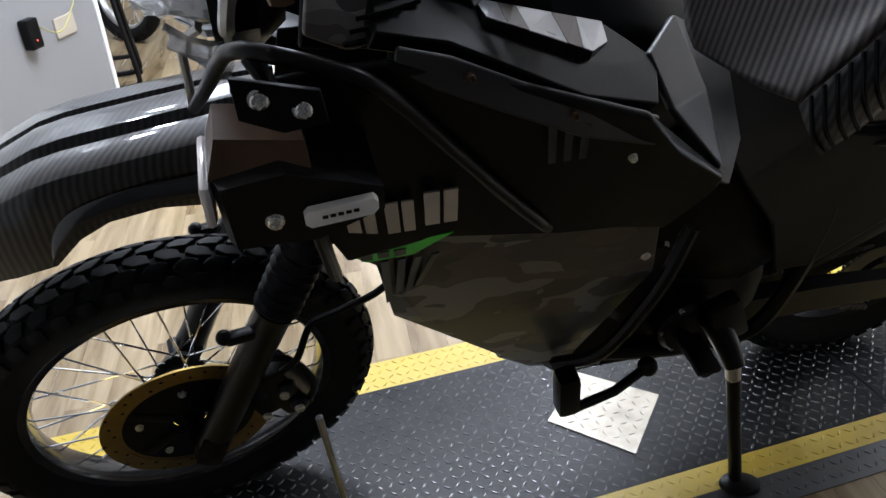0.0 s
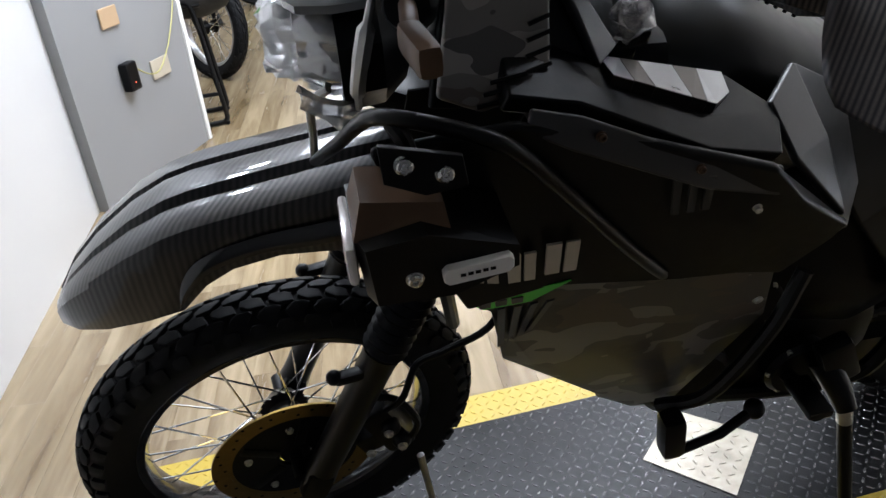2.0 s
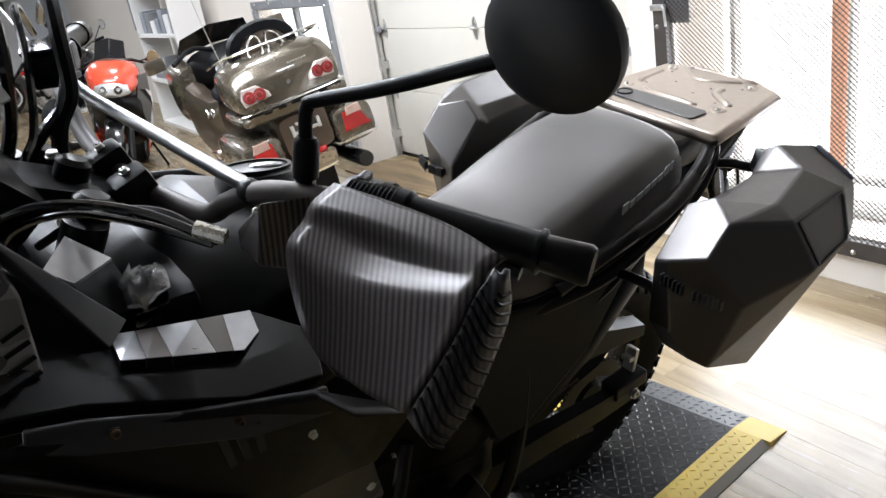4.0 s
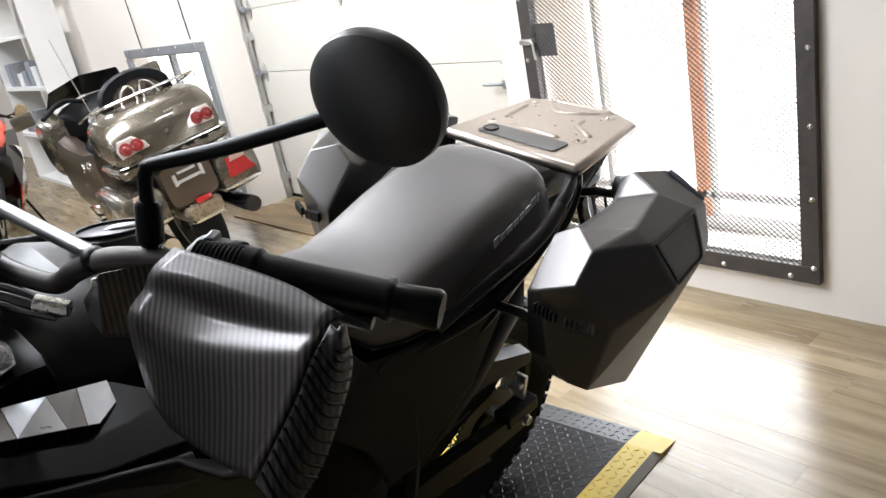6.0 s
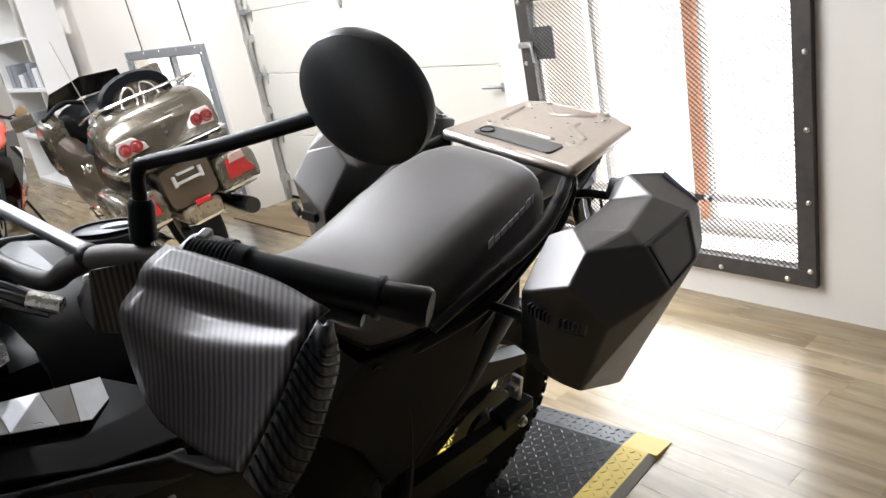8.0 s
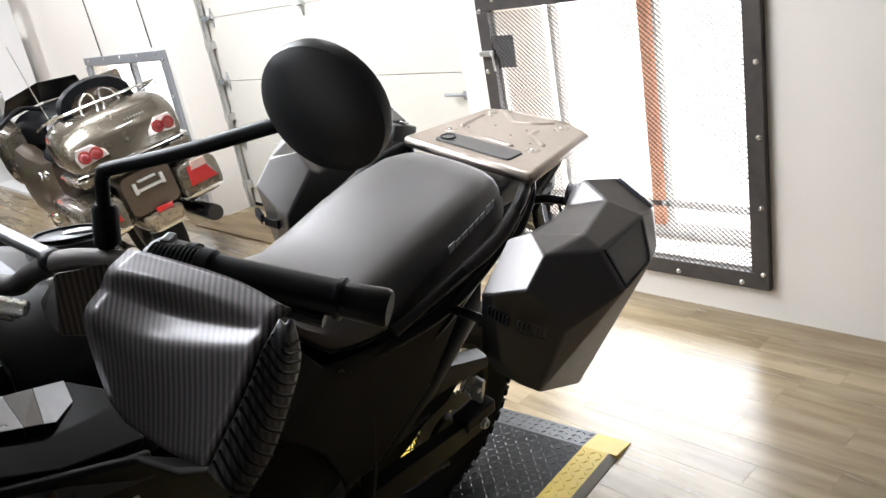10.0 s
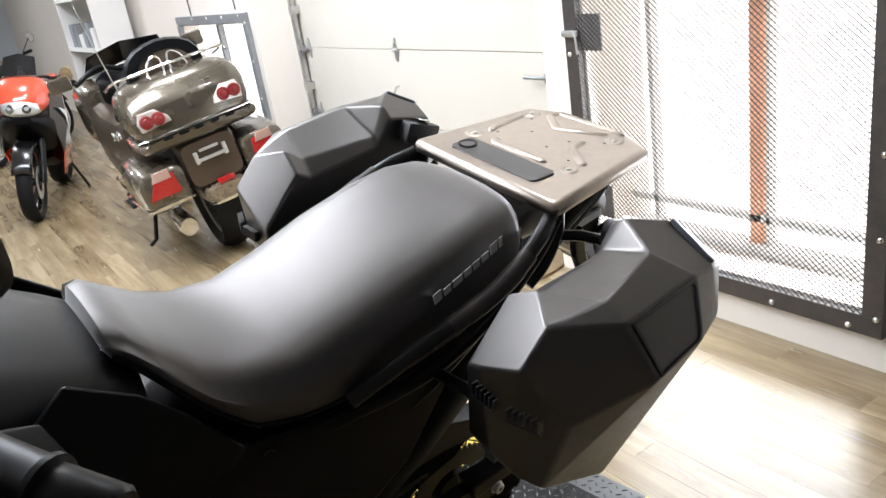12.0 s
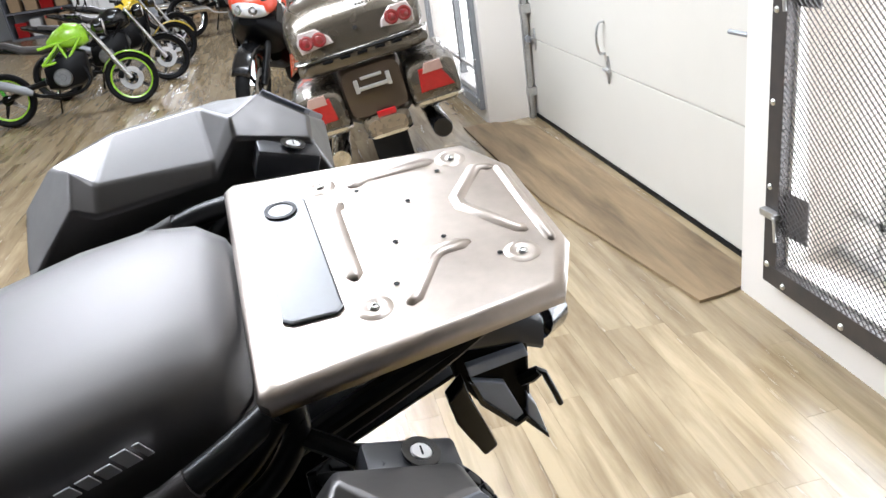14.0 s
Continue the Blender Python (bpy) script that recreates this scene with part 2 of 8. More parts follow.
def wood(name, a, c, island=False, rough=0.34, along="Y"):
    """Wood-look boards: long grain, slow streaks, and a tone of its own for every board."""
    m = bpy.data.materials.new(name)
    m.use_nodes = True
    nt, b = nodes_of(m)
    geo = nt.nodes.new("ShaderNodeNewGeometry")
    info = nt.nodes.new("ShaderNodeObjectInfo")
    rnd = geo.outputs["Random Per Island"] if island else info.outputs["Random"]
    tc = nt.nodes.new("ShaderNodeTexCoord")
    mp = nt.nodes.new("ShaderNodeMapping")
    mp.inputs["Scale"].default_value = (9, 0.9, 9) if along == "Y" else (0.9, 9, 9)
    nt.links.new(geo.outputs["Position"], mp.inputs[0])
    off = nt.nodes.new("ShaderNodeMath")
    off.operation = "MULTIPLY"
    off.inputs[1].default_value = 37.0
    nt.links.new(rnd, off.inputs[0])
    n = nt.nodes.new("ShaderNodeTexNoise")
    n.noise_dimensions = "4D"
    n.inputs["Scale"].default_value, n.inputs["Detail"].default_value, n.inputs["Roughness"].default_value = 2.2, 9, 0.62
    n.inputs["Distortion"].default_value = 0.5
    nt.links.new(mp.outputs[0], n.inputs["Vector"])
    nt.links.new(off.outputs[0], n.inputs["W"])
    big = nt.nodes.new("ShaderNodeTexNoise")
    big.noise_dimensions = "4D"
    big.inputs["Scale"].default_value, big.inputs["Detail"].default_value = 0.8, 4
    nt.links.new(mp.outputs[0], big.inputs["Vector"])
    nt.links.new(off.outputs[0], big.inputs["W"])
    ramp = nt.nodes.new("ShaderNodeValToRGB")
    e = ramp.color_ramp.elements
    e[0].position, e[0].color = 0.37, (*a, 1)
    e[1].position, e[1].color = 0.60, (*c, 1)
    add = nt.nodes.new("ShaderNodeMath")
    add.operation = "MULTIPLY_ADD"
    add.inputs[1].default_value = 0.55
    nt.links.new(n.outputs[0], add.inputs[0])
    s2 = nt.nodes.new("ShaderNodeMath")
    s2.operation = "MULTIPLY"
    s2.inputs[1].default_value = 0.45
    nt.links.new(big.outputs[0], s2.inputs[0])
    nt.links.new(s2.outputs[0], add.inputs[2])
    nt.links.new(add.outputs[0], ramp.inputs[0])
    hsv = nt.nodes.new("ShaderNodeHueSaturation")
    vr = nt.nodes.new("ShaderNodeMapRange")
    vr.inputs[3].default_value, vr.inputs[4].default_value = 0.94, 1.05
    nt.links.new(rnd, vr.inputs[0])
    nt.links.new(vr.outputs[0], hsv.inputs["Value"])
    nt.links.new(ramp.outputs[0], hsv.inputs["Color"])
    nt.links.new(hsv.outputs[0], b.inputs["Base Color"])
    rr = nt.nodes.new("ShaderNodeMapRange")
    rr.inputs[3].default_value, rr.inputs[4].default_value = rough * 1.25, rough * 0.85
    nt.links.new(n.outputs[0], rr.inputs[0])
    nt.links.new(rr.outputs[0], b.inputs["Roughness"])
    bp = nt.nodes.new("ShaderNodeBump")
    bp.inputs["Strength"].default_value, bp.inputs["Distance"].default_value = 0.12, 0.001
    nt.links.new(n.outputs[0], bp.inputs["Height"])
    nt.links.new(bp.outputs[0], b.inputs["Normal"])
    return m


def glow(name, colour, strength):
    m = bpy.data.materials.new(name)
    m.use_nodes = True
    nt, b = nodes_of(m)
    b.inputs["Base Color"].default_value = (*colour, 1)
    b.inputs["Emission Color"].default_value = (*colour, 1)
    b.inputs["Emission Strength"].default_value = strength
    return m


WHITE_WALL = mat("white_wall_paint", (0.72, 0.71, 0.69), 0.55, vary=0.03, scale=3, bump=0.15, bscale=120)
WARM_WALL = mat("cream_wall_paint", (0.72, 0.675, 0.615), 0.5, vary=0.03, scale=3, bump=0.12, bscale=120)
GLOSS_WALL = mat("white_panel_paint", (0.58, 0.58, 0.575), 0.25, vary=0.02, scale=2)
GREY_WALL = mat("grey_partition_paint", (0.235, 0.235, 0.238), 0.5, vary=0.04, scale=4, bump=0.1)
PALE_BLUE_WALL = mat("pale_blue_wall_paint", (0.46, 0.49, 0.52), 0.5, vary=0.05, scale=3, bump=0.1)
SOUTH_WALL = mat("unseen_charcoal_wall", (0.045, 0.046, 0.05), 0.6, vary=0.1, scale=4)
DARK_WALL = mat("dark_grey_wall", (0.16, 0.17, 0.19), 0.6, vary=0.1, scale=4)
CEIL = mat("ceiling_paint", (0.7, 0.7, 0.68), 0.7, vary=0.03, scale=3)
DOOR_WHITE = mat("sectional_door_enamel", (0.57, 0.545, 0.485), 0.42, vary=0.03, scale=6, bump=0.2, bscale=90)
STEEL_DARK = mat("weathered_dark_steel", (0.06, 0.06, 0.062), 0.5, 0.5, 0.3, 25, 0.2, 120, second=(0.16, 0.12, 0.09), amount=0.35)
STEEL_GREY = mat("grey_painted_steel", (0.25, 0.26, 0.27), 0.45, 0.3, 0.15, 20)
GALV = mat("galvanised_steel", (0.55, 0.55, 0.54), 0.38, 0.9, 0.2, 60)
CHROME = mat("chrome", (0.86, 0.87, 0.88), 0.09, 1.0, 0.03, 10)
ALU = mat("brushed_aluminium", (0.62, 0.62, 0.63), 0.32, 1.0, 0.1, 80)
BOLT = mat("zinc_bolt", (0.72, 0.71, 0.68), 0.28, 1.0, 0.15, 200)
RUST = mat("rusty_orange_post", (0.72, 0.36, 0.22), 0.6, 0.0, 0.25, 15)
PLY = wood("plywood", (0.085, 0.055, 0.026), (0.225, 0.155, 0.082), True, 0.5)
FLOOR = wood("floor_board", (0.118, 0.077, 0.033), (0.318, 0.246, 0.147), False, 0.25)
FLOOR_FAR = wood("floor_board_far", (0.118, 0.077, 0.033), (0.318, 0.246, 0.147), True, 0.25)
SUBFLOOR = mat("floor_joint", (0.32, 0.25, 0.165), 0.7)
RUBBER_MAT = mat("black_rubber_mat", (0.008, 0.0082, 0.009), 0.36, 0.0, 0.3, 40, 0.2, 300, second=(0.022, 0.022, 0.0235), amount=0.6)
# treads get a lighter base than the mat to carry their glints
RUBBER_TREAD = mat("glinting_rubber_tread", (0.05, 0.0505, 0.052), 0.22, 0.0, 0.3, 40, 0.1, 300)
GREY_MAT = mat("worn_grey_mat_edge", (0.045, 0.046, 0.048), 0.38, 0.1, 0.3, 40, 0.2, 300)
WORN_BEVEL = mat("scuffed_tan_bevel", (0.15, 0.13, 0.092), 0.4, 0.0, 0.3, 40, 0.2, 300, second=(0.06, 0.056, 0.05), amount=0.6)
YELLOW = mat("yellow_mat_border", (0.56, 0.40, 0.035), 0.42, 0.0, 0.18, 25, 0.15, 200, second=(0.30, 0.22, 0.05), amount=0.5)
PATCH = mat("bare_metal_patch", (0.30, 0.27, 0.215), 0.38, 0.45, 0.4, 35, 0.3, 150)
TYRE = mat("tyre_rubber", (0.007, 0.007, 0.0075), 0.62, 0.0, 0.35, 60, 0.2, 300)
BLACK = mat("satin_black_plastic", (0.0021, 0.0023, 0.0031), 0.38, 0.0, 0.25, 60, 0.25, 500)
BLACK_GLOSS = mat("gloss_black_plastic", (0.0045, 0.0045, 0.005), 0.2, 0.0, 0.2, 30, coat=0.4)
BLACK_METAL = mat("black_powder_coat", (0.0028, 0.0028, 0.0031), 0.34, 0.0, 0.3, 80, 0.25, 500)
GREY_PLASTIC = mat("dark_grey_plastic", (0.013, 0.0135, 0.016), 0.4, 0.0, 0.15, 60, 0.25, 600)
CASE = mat("textured_case_plastic", (0.006, 0.0057, 0.0056), 0.38, 0.0, 0.15, 60, 0.35, 900)
CASE_LID = mat("smooth_case_plastic", (0.03, 0.031, 0.035), 0.3, 0.0, 0.1, 60, 0.1, 900)
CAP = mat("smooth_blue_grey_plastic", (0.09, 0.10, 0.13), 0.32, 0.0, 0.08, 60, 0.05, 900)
VINYL = mat("black_seat_vinyl", (0.006, 0.0056, 0.0055), 0.54, 0.0, 0.2, 60, 0.3, 700)
BAG_CLOTH = mat("black_bag_cloth", (0.008, 0.008, 0.009), 0.7, 0.0, 0.3, 60, 0.4, 250)
LETTER = mat("silver_grey_print", (0.42, 0.42, 0.43), 0.45, 0.2, 0.1, 50)
TAN = mat("tan_decal", (0.45, 0.40, 0.34), 0.45, 0.0, 0.12, 40)
GREEN = mat("green_decal", (0.05, 0.55, 0.04), 0.4, 0.0, 0.1, 40)
WHITE_DECAL = mat("white_decal", (0.75, 0.74, 0.72), 0.4, 0.0, 0.05, 40)
STRIPE = mat("grey_stripe_decal", (0.045, 0.045, 0.047), 0.45, 0.0, 0.1, 60)
SILVER_PAD = mat("silver_grey_pad", (0.34, 0.345, 0.36), 0.3, 0.7, 0.12, 40)
TAN_PAD = mat("brown_grey_stripe", (0.075, 0.058, 0.045), 0.42, 0.0, 0.15, 40)
RACK = mat("sand_blasted_aluminium", (0.46, 0.405, 0.355), 0.34, 1.0, 0.12, 60, 0.25, 700)
RACK_PAD = mat("grey_rubber_pad", (0.06, 0.059, 0.06), 0.33, 0.0, 0.12, 60, 0.3, 600)
GOLD_DISC = mat("bronze_brake_disc", (0.26, 0.17, 0.05), 0.34, 0.85, 0.25, 60)
BRASS = mat("brown_bracket_paint", (0.075, 0.043, 0.024), 0.42, 0.0, 0.2, 30, spec=0.15)
CARBON_A = carbon("carbon_fender", (0.85, -0.53, 0.0), 0.0085, (0.004, 0.004, 0.005), (0.038, 0.036, 0.036), 0.05)
CARBON_B = carbon("carbon_guard", (0.755, -0.653, -0.068), 0.0048, (0.006, 0.006, 0.008), (0.078, 0.064, 0.059), 0.2, 0.3)
CARBON_C = carbon("carbon_vent", (0.755, -0.653, -0.068), 0.0048, (0.016, 0.016, 0.018), (0.060, 0.060, 0.064), 0.36, 0.2)
CAMO = camo("camouflage_decal", [(0.010, 0.010, 0.0105), (0.024, 0.024, 0.0245), (0.125, 0.122, 0.12), (0.045, 0.033, 0.026)], 10)
CAMO_LIGHT = camo("light_camouflage_decal", [(0.045, 0.040, 0.036), (0.12, 0.110, 0.10), (0.21, 0.195, 0.18), (0.07, 0.055, 0.043)], 14)
WRAP = mat("crumpled_clear_film", (0.82, 0.82, 0.84), 0.14, 0.0, 0.25, 40, 0.5, 90, coat=0.8)
nodes_of(WRAP)[1].inputs["Transmission Weight"].default_value = 0.72
LAMP_GREY = mat("grey_lamp_glass", (0.16, 0.165, 0.17), 0.18, 0.0, 0.1, 30, coat=0.5)
SMOKE = mat("smoked_screen", (0.010, 0.010, 0.011), 0.22, 0.0, 0.15, 20, coat=0.3)
RED_LENS = mat("red_lens", (0.36, 0.012, 0.014), 0.1, 0.0, 0.1, 60, coat=0.6)
CLEAR_LENS = mat("frosted_lens", (0.72, 0.68, 0.66), 0.15, 0.0, 0.1, 60, coat=0.6)
BRONZE = mat("metallic_bronze_paint", (0.098, 0.082, 0.060), 0.26, 0.6, 0.04, 14, coat=0.9)
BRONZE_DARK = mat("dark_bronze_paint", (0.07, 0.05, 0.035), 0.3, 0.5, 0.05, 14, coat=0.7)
ORANGE_RED = mat("orange_red_paint", (0.75, 0.07, 0.03), 0.25, 0.0, 0.06, 30, coat=0.9)
LIME = mat("lime_green_paint", (0.32, 0.62, 0.03), 0.28, 0.0, 0.08, 30, coat=0.7)
KGREEN = mat("racing_green_plastic", (0.08, 0.48, 0.03), 0.35, 0.0, 0.08, 30)
ENGINE = mat("cast_engine_metal", (0.22, 0.22, 0.22), 0.42, 0.8, 0.3, 50, 0.3, 200)
ENGINE_BLACK = mat("black_engine_paint", (0.0028, 0.0028, 0.0031), 0.36, 0.0, 0.3, 50, 0.3, 200)
CARD = mat("cardboard", (0.42, 0.29, 0.17), 0.7, 0.0, 0.12, 12)
BEIGE = mat("beige_outlet_plastic", (0.44, 0.39, 0.31), 0.45, 0.0, 0.05, 20)
SCREEN_PIC = mat("poster_print", (0.55, 0.58, 0.62), 0.5, 0.0, 0.5, 6, second=(0.15, 0.17, 0.2), amount=0.9)
RAIL_BLACK = mat("satin_black_rail", (0.012, 0.012, 0.0125), 0.3, 0.0, 0.15, 60, 0.1, 400)
RAIL_SLEEVE = mat("worn_sleeve", (0.034, 0.029, 0.027), 0.5, 0.0, 0.3, 90, 0.3, 300)
for m, level in ((BLACK, 0.14), (RUBBER_MAT, 0.16), (RUBBER_TREAD, 1.0), (BLACK_METAL, 0.2), (ENGINE_BLACK, 0.15), (TYRE, 0.15), (SMOKE, 0.2), (VINYL, 1.0), (RAIL_BLACK, 0.25), (RAIL_SLEEVE, 0.25), (RACK_PAD, 0.8), (CASE, 1.0), (CASE_LID, 0.6), (CAP, 1.0), (FLOOR, 0.85), (FLOOR_FAR, 0.85)):
    nodes_of(m)[1].inputs["Specular IOR Level"].default_value = level
nodes_of(VINYL)[1].inputs["Sheen Weight"].default_value = 0.55
nodes_of(VINYL)[1].inputs["IOR"].default_value = 1.58
nodes_of(CASE)[1].inputs["IOR"].default_value = 1.6
for link in list(nodes_of(VINYL)[1].inputs["Roughness"].links):
    VINYL.node_tree.links.remove(link)
nodes_of(VINYL)[1].inputs["Roughness"].default_value = 0.49
nodes_of(VINYL)[1].inputs["Sheen Roughness"].default_value = 0.35
nodes_of(VINYL)[1].inputs["Specular Tint"].default_value = (1.0, 0.935, 0.91, 1)
nodes_of(CASE)[1].inputs["Specular Tint"].default_value = (1.0, 0.955, 0.935, 1)
MATT_BLACK = mat("matt_black_tank", (0.0055, 0.0058, 0.007), 0.38, 0.0, 0.2, 40, 0.2, 400, spec=0.4)
DULL_ALU = mat("dull_aluminium", (0.30, 0.30, 0.305), 0.36, 0.9, 0.15, 60)
TAIL_GREY = mat("blue_grey_tail_plastic", (0.032, 0.035, 0.045), 0.3, 0.0, 0.1, 60, 0.1, 600)
FAINT = mat("faint_grey_stripe", (0.016, 0.016, 0.017), 0.5, 0.0, 0.1, 60)
SKYGLOW = glow("bright_outdoors", (1.0, 1.0, 1.0), 2.6)

# ---- the room ----


def structure(name, bm, material, label, smooth=False, category=""):
    ob = part(name, bm, material, None, "", smooth)
    return tagged(ob, label, category or name.split("_")[0], kind="structure")


bm = B()
span(bm, (-7, -0.95, -0.12), (3.1, 15.9, -0.006))
floor = structure("floor", bm, SUBFLOOR, "tan wood-look plank floor under the motorcycles")
bm = B()
span(bm, (-7, -0.95, CEILING), (3.1, 15.9, CEILING + 0.15))
structure("ceiling", bm, CEIL, "plain off-white ceiling of the showroom")

GX, GY0, GY1, GZ0, GZ1 = 2.63, 0.93, 2.13, 0.12, 1.22
OY0, OY1, OZ0, OZ1 = GY0 + 0.075, GY1 - 0.075, GZ0 + 0.07, GZ1 - 0.06


def pierced(bm, x0, x1, ya, yb, oy0, oy1, oz0, oz1):
    span(bm, (x0, ya, 0), (x1, oy0, CEILING))
    span(bm, (x0, oy1, 0), (x1, yb, CEILING))
    span(bm, (x0, oy0, 0), (x1, oy1, oz0))
    span(bm, (x0, oy0, oz1), (x1, oy1, CEILING))


bm = B()
pierced(bm, GX, GX + 0.3, -0.95, 2.29, OY0, OY1, OZ0, OZ1)
structure("wall_east", bm, WARM_WALL, "cream painted wall with a screened window")
bm = B()
span(bm, (2.81, 2.29, 0), (3.1, 4.74, CEILING))
structure("wall_behind_door", bm, WARM_WALL, "plain wall behind the overhead door", category="wall")
WX, WY0, WY1, WZ0, WZ1 = 2.46, 4.80, 6.22, 0.08, 1.16
bm = B()
pierced(bm, WX, WX + 0.34, 4.74, 15.9, WY0 + 0.07, WY1 - 0.07, WZ0 + 0.07, WZ1 - 0.07)
structure("wall_east_far", bm, WARM_WALL, "white wall with a second screened window", category="wall")
bm = B()
span(bm, (-7, 15.7, 0), (3.1, 15.9, CEILING))
structure("wall_north", bm, PALE_BLUE_WALL, "pale blue-grey back wall of the showroom")
bm = B()
span(bm, (-6.8, 15.50, 1.62), (1.55, 15.695, 2.05), 0.004)
structure("trim", bm, WHITE_WALL, "white boxed beam across the back wall")
# unseen wall behind the camera, coloured dark to cut bounce on the blacks
bm = B()
span(bm, (-7.0, -0.95, 0), (GX, -0.80, CEILING))
structure("wall_south", bm, SOUTH_WALL, "unseen charcoal wall added behind the camera to cut bounce light")
bm = B()
span(bm, (-7.0, -0.95, 0), (-6.85, 15.9, CEILING))
structure("wall_west", bm, WHITE_WALL, "plain white far wall")
bm = B()
m = Matrix.Translation((-1.115, 1.1, 0)) @ turn(3.0, "Z")
box(bm, (-0.075, 0.1, CEILING / 2), (0.15, 3.6, CEILING))
bm.transform(m)
structure("wall_panel", bm, GLOSS_WALL, "smooth glossy white wall beside the front wheel", category="wall")

# partition with sockets
part_wall = thing("partition", Matrix.Translation((-1.165, 2.95, 0)) @ turn(-20.5, "Z"), "grey painted partition with a white edge and outlets", "partition")
bm = B()
span(bm, (-0.16, 0, 0), (0, 0.83, 2.2))
part("panel", bm, GREY_WALL, part_wall)
bm = B()
span(bm, (-0.165, 0.832, 0), (0.006, 0.86, 2.2), 0.003)
part("edge_strip", bm, WHITE_WALL, part_wall, "white edge strip")
bm = B()
span(bm, (0.002, 0.270, 0.685), (0.012, 0.385, 0.765), 0.004)
part("outlet_plate", bm, CARD, part_wall, "brown blank outlet plate")
bm = B()
span(bm, (0.002, 0.515, 0.402), (0.010, 0.655, 0.487), 0.004)
part("outlet_plate", bm, BEIGE, part_wall, "beige outlet plate")
bm = B()
span(bm, (0.002, 0.300, 0.415), (0.045, 0.375, 0.535), 0.01)
part("adapter", bm, BLACK, part_wall, "black plug-in power adapter with a red light")
bm = B()
ball(bm, (0.046, 0.335, 0.45), 0.003, seg=8)
part("indicator", bm, glow("red_indicator", (1, 0.1, 0.05), 3.0), part_wall, "small red indicator light")
bm = B()
tube(bm, [(0.03, 0.375, 0.500), (0.045, 0.44, 0.455), (0.05, 0.51, 0.450), (0.04, 0.60, 0.50), (0.03, 0.68, 0.565), (0.02, 0.79, 0.72), (0.02, 0.815, 0.95), (0.02, 0.82, 1.6)], 0.0032, 6)
part("cord", bm, mat("yellow_cord", (0.36, 0.33, 0.12), 0.5), part_wall, "thin yellow extension cord", True)

# plywood strip before the overhead door
PLY_EDGE = [(2.470, 2.265), (2.560, 2.274), (2.655, 2.300), (2.712, 2.440), (2.705, 3.50), (2.665, 4.50), (2.480, 4.76), (2.300, 4.76), (2.306, 4.0), (2.317, 3.36), (2.382, 2.93)]
bm = B()
rings(bm, [[(x, y, 0.0005) for x, y in PLY_EDGE], [(x, y, 0.011) for x, y in PLY_EDGE]])
tagged(part("plywood_strip", bm, PLY), "brown plywood strip lying before the overhead door", "plywood")

# overhead door
odoor = thing("overhead_door", Matrix.Translation((2.76, 2.29, 0)), "closed cream sectional overhead door with hinges", "garage door", kind="structure")
SEC = [0.02, 0.475, 0.885, 1.295, 1.705, 2.115, 2.45]
for z0, z1 in zip(SEC, SEC[1:]):
    bm = B()
    span(bm, (0.0, 0.02, z0 + 0.0015), (0.045, 2.44, z1 - 0.0015), 0.004)
    part("section", bm, DOOR_WHITE, odoor)
bm = B()
span(bm, (-0.006, 0.02, 0.0), (0.05, 2.44, 0.021), 0.004)
part("bottom_seal", bm, BLACK, odoor, "black rubber bottom seal")
bm = B()
span(bm, (0.0, 0.0, 2.45), (0.05, 2.45, CEILING))
part("header", bm, WARM_WALL, odoor, "cream header above the door")
for z in SEC[1:-1]:
    for y in (0.10, 1.31, 2.36):
        bm = B()
        for s in (-1, 1):
            slab(bm, [(-0.024, 0), (0.024, 0), (0.015, 0.035), (0.006, 0.062), (-0.006, 0.062), (-0.015, 0.035)], 0.0, 0.006, Matrix.Translation((-0.001, y, z)) @ Matrix(((0, 0, -1, 0), (1, 0, 0, 0), (0, s, 0, 0), (0, 0, 0, 1))))
        rod(bm, (-0.014, y - 0.03, z), (-0.014, y + 0.03, z), 0.009, 8)
        rod(bm, (-0.012, y, z + 0.035), (-0.004, y, z + 0.035), 0.006, 6)
        part("hinge", bm, GALV, odoor, "galvanised hinge")
bm = B()
tube(bm, [(-0.004, 1.34, 0.69), (-0.03, 1.34, 0.68), (-0.042, 1.34, 0.62), (-0.03, 1.34, 0.555), (-0.004, 1.34, 0.545)], 0.006, 8)
part("lift_handle", bm, GALV, odoor, "galvanised lift handle", True)
bm = B()
tube(bm, [(-0.002, 0.13, 0.78), (-0.03, 0.16, 0.785), (-0.05, 0.23, 0.79)], 0.008, 8)
box(bm, (-0.006, 0.12, 0.78), (0.012, 0.05, 0.04))
part("latch", bm, STEEL_GREY, odoor, "grey slide latch", True)
for y in (2.42,):
    bm = B()
    span(bm, (-0.05, y, 0.0), (-0.046, y + 0.035, 2.3))
    span(bm, (-0.05, y, 0.0), (-0.02, y + 0.004, 2.3))
    for z in (0.14, 0.62, 1.1, 1.6):
        span(bm, (-0.055, y - 0.02, z), (0.0, y + 0.04, z + 0.05))
    part("track", bm, GALV, odoor, "galvanised vertical track")
for z in SEC[1:-1]:
    bm = B()
    lathe(bm, [(-0.012, 0), (-0.012, 0.02), (0.012, 0.02), (0.012, 0)], 12, Matrix.Translation((-0.03, 2.40, z)) @ turn(90, "X"))
    part("roller", bm, STEEL_GREY, odoor)
bm = B()
tube(bm, [(-0.02, 0.045, 0.1), (-0.022, 0.045, 2.4)], 0.0012, 5, False)
part("cable", bm, GALV, odoor, "thin lift cable")
bm = B()
span(bm, (0.0, 2.442, 0), (0.05, 2.45, 2.45))
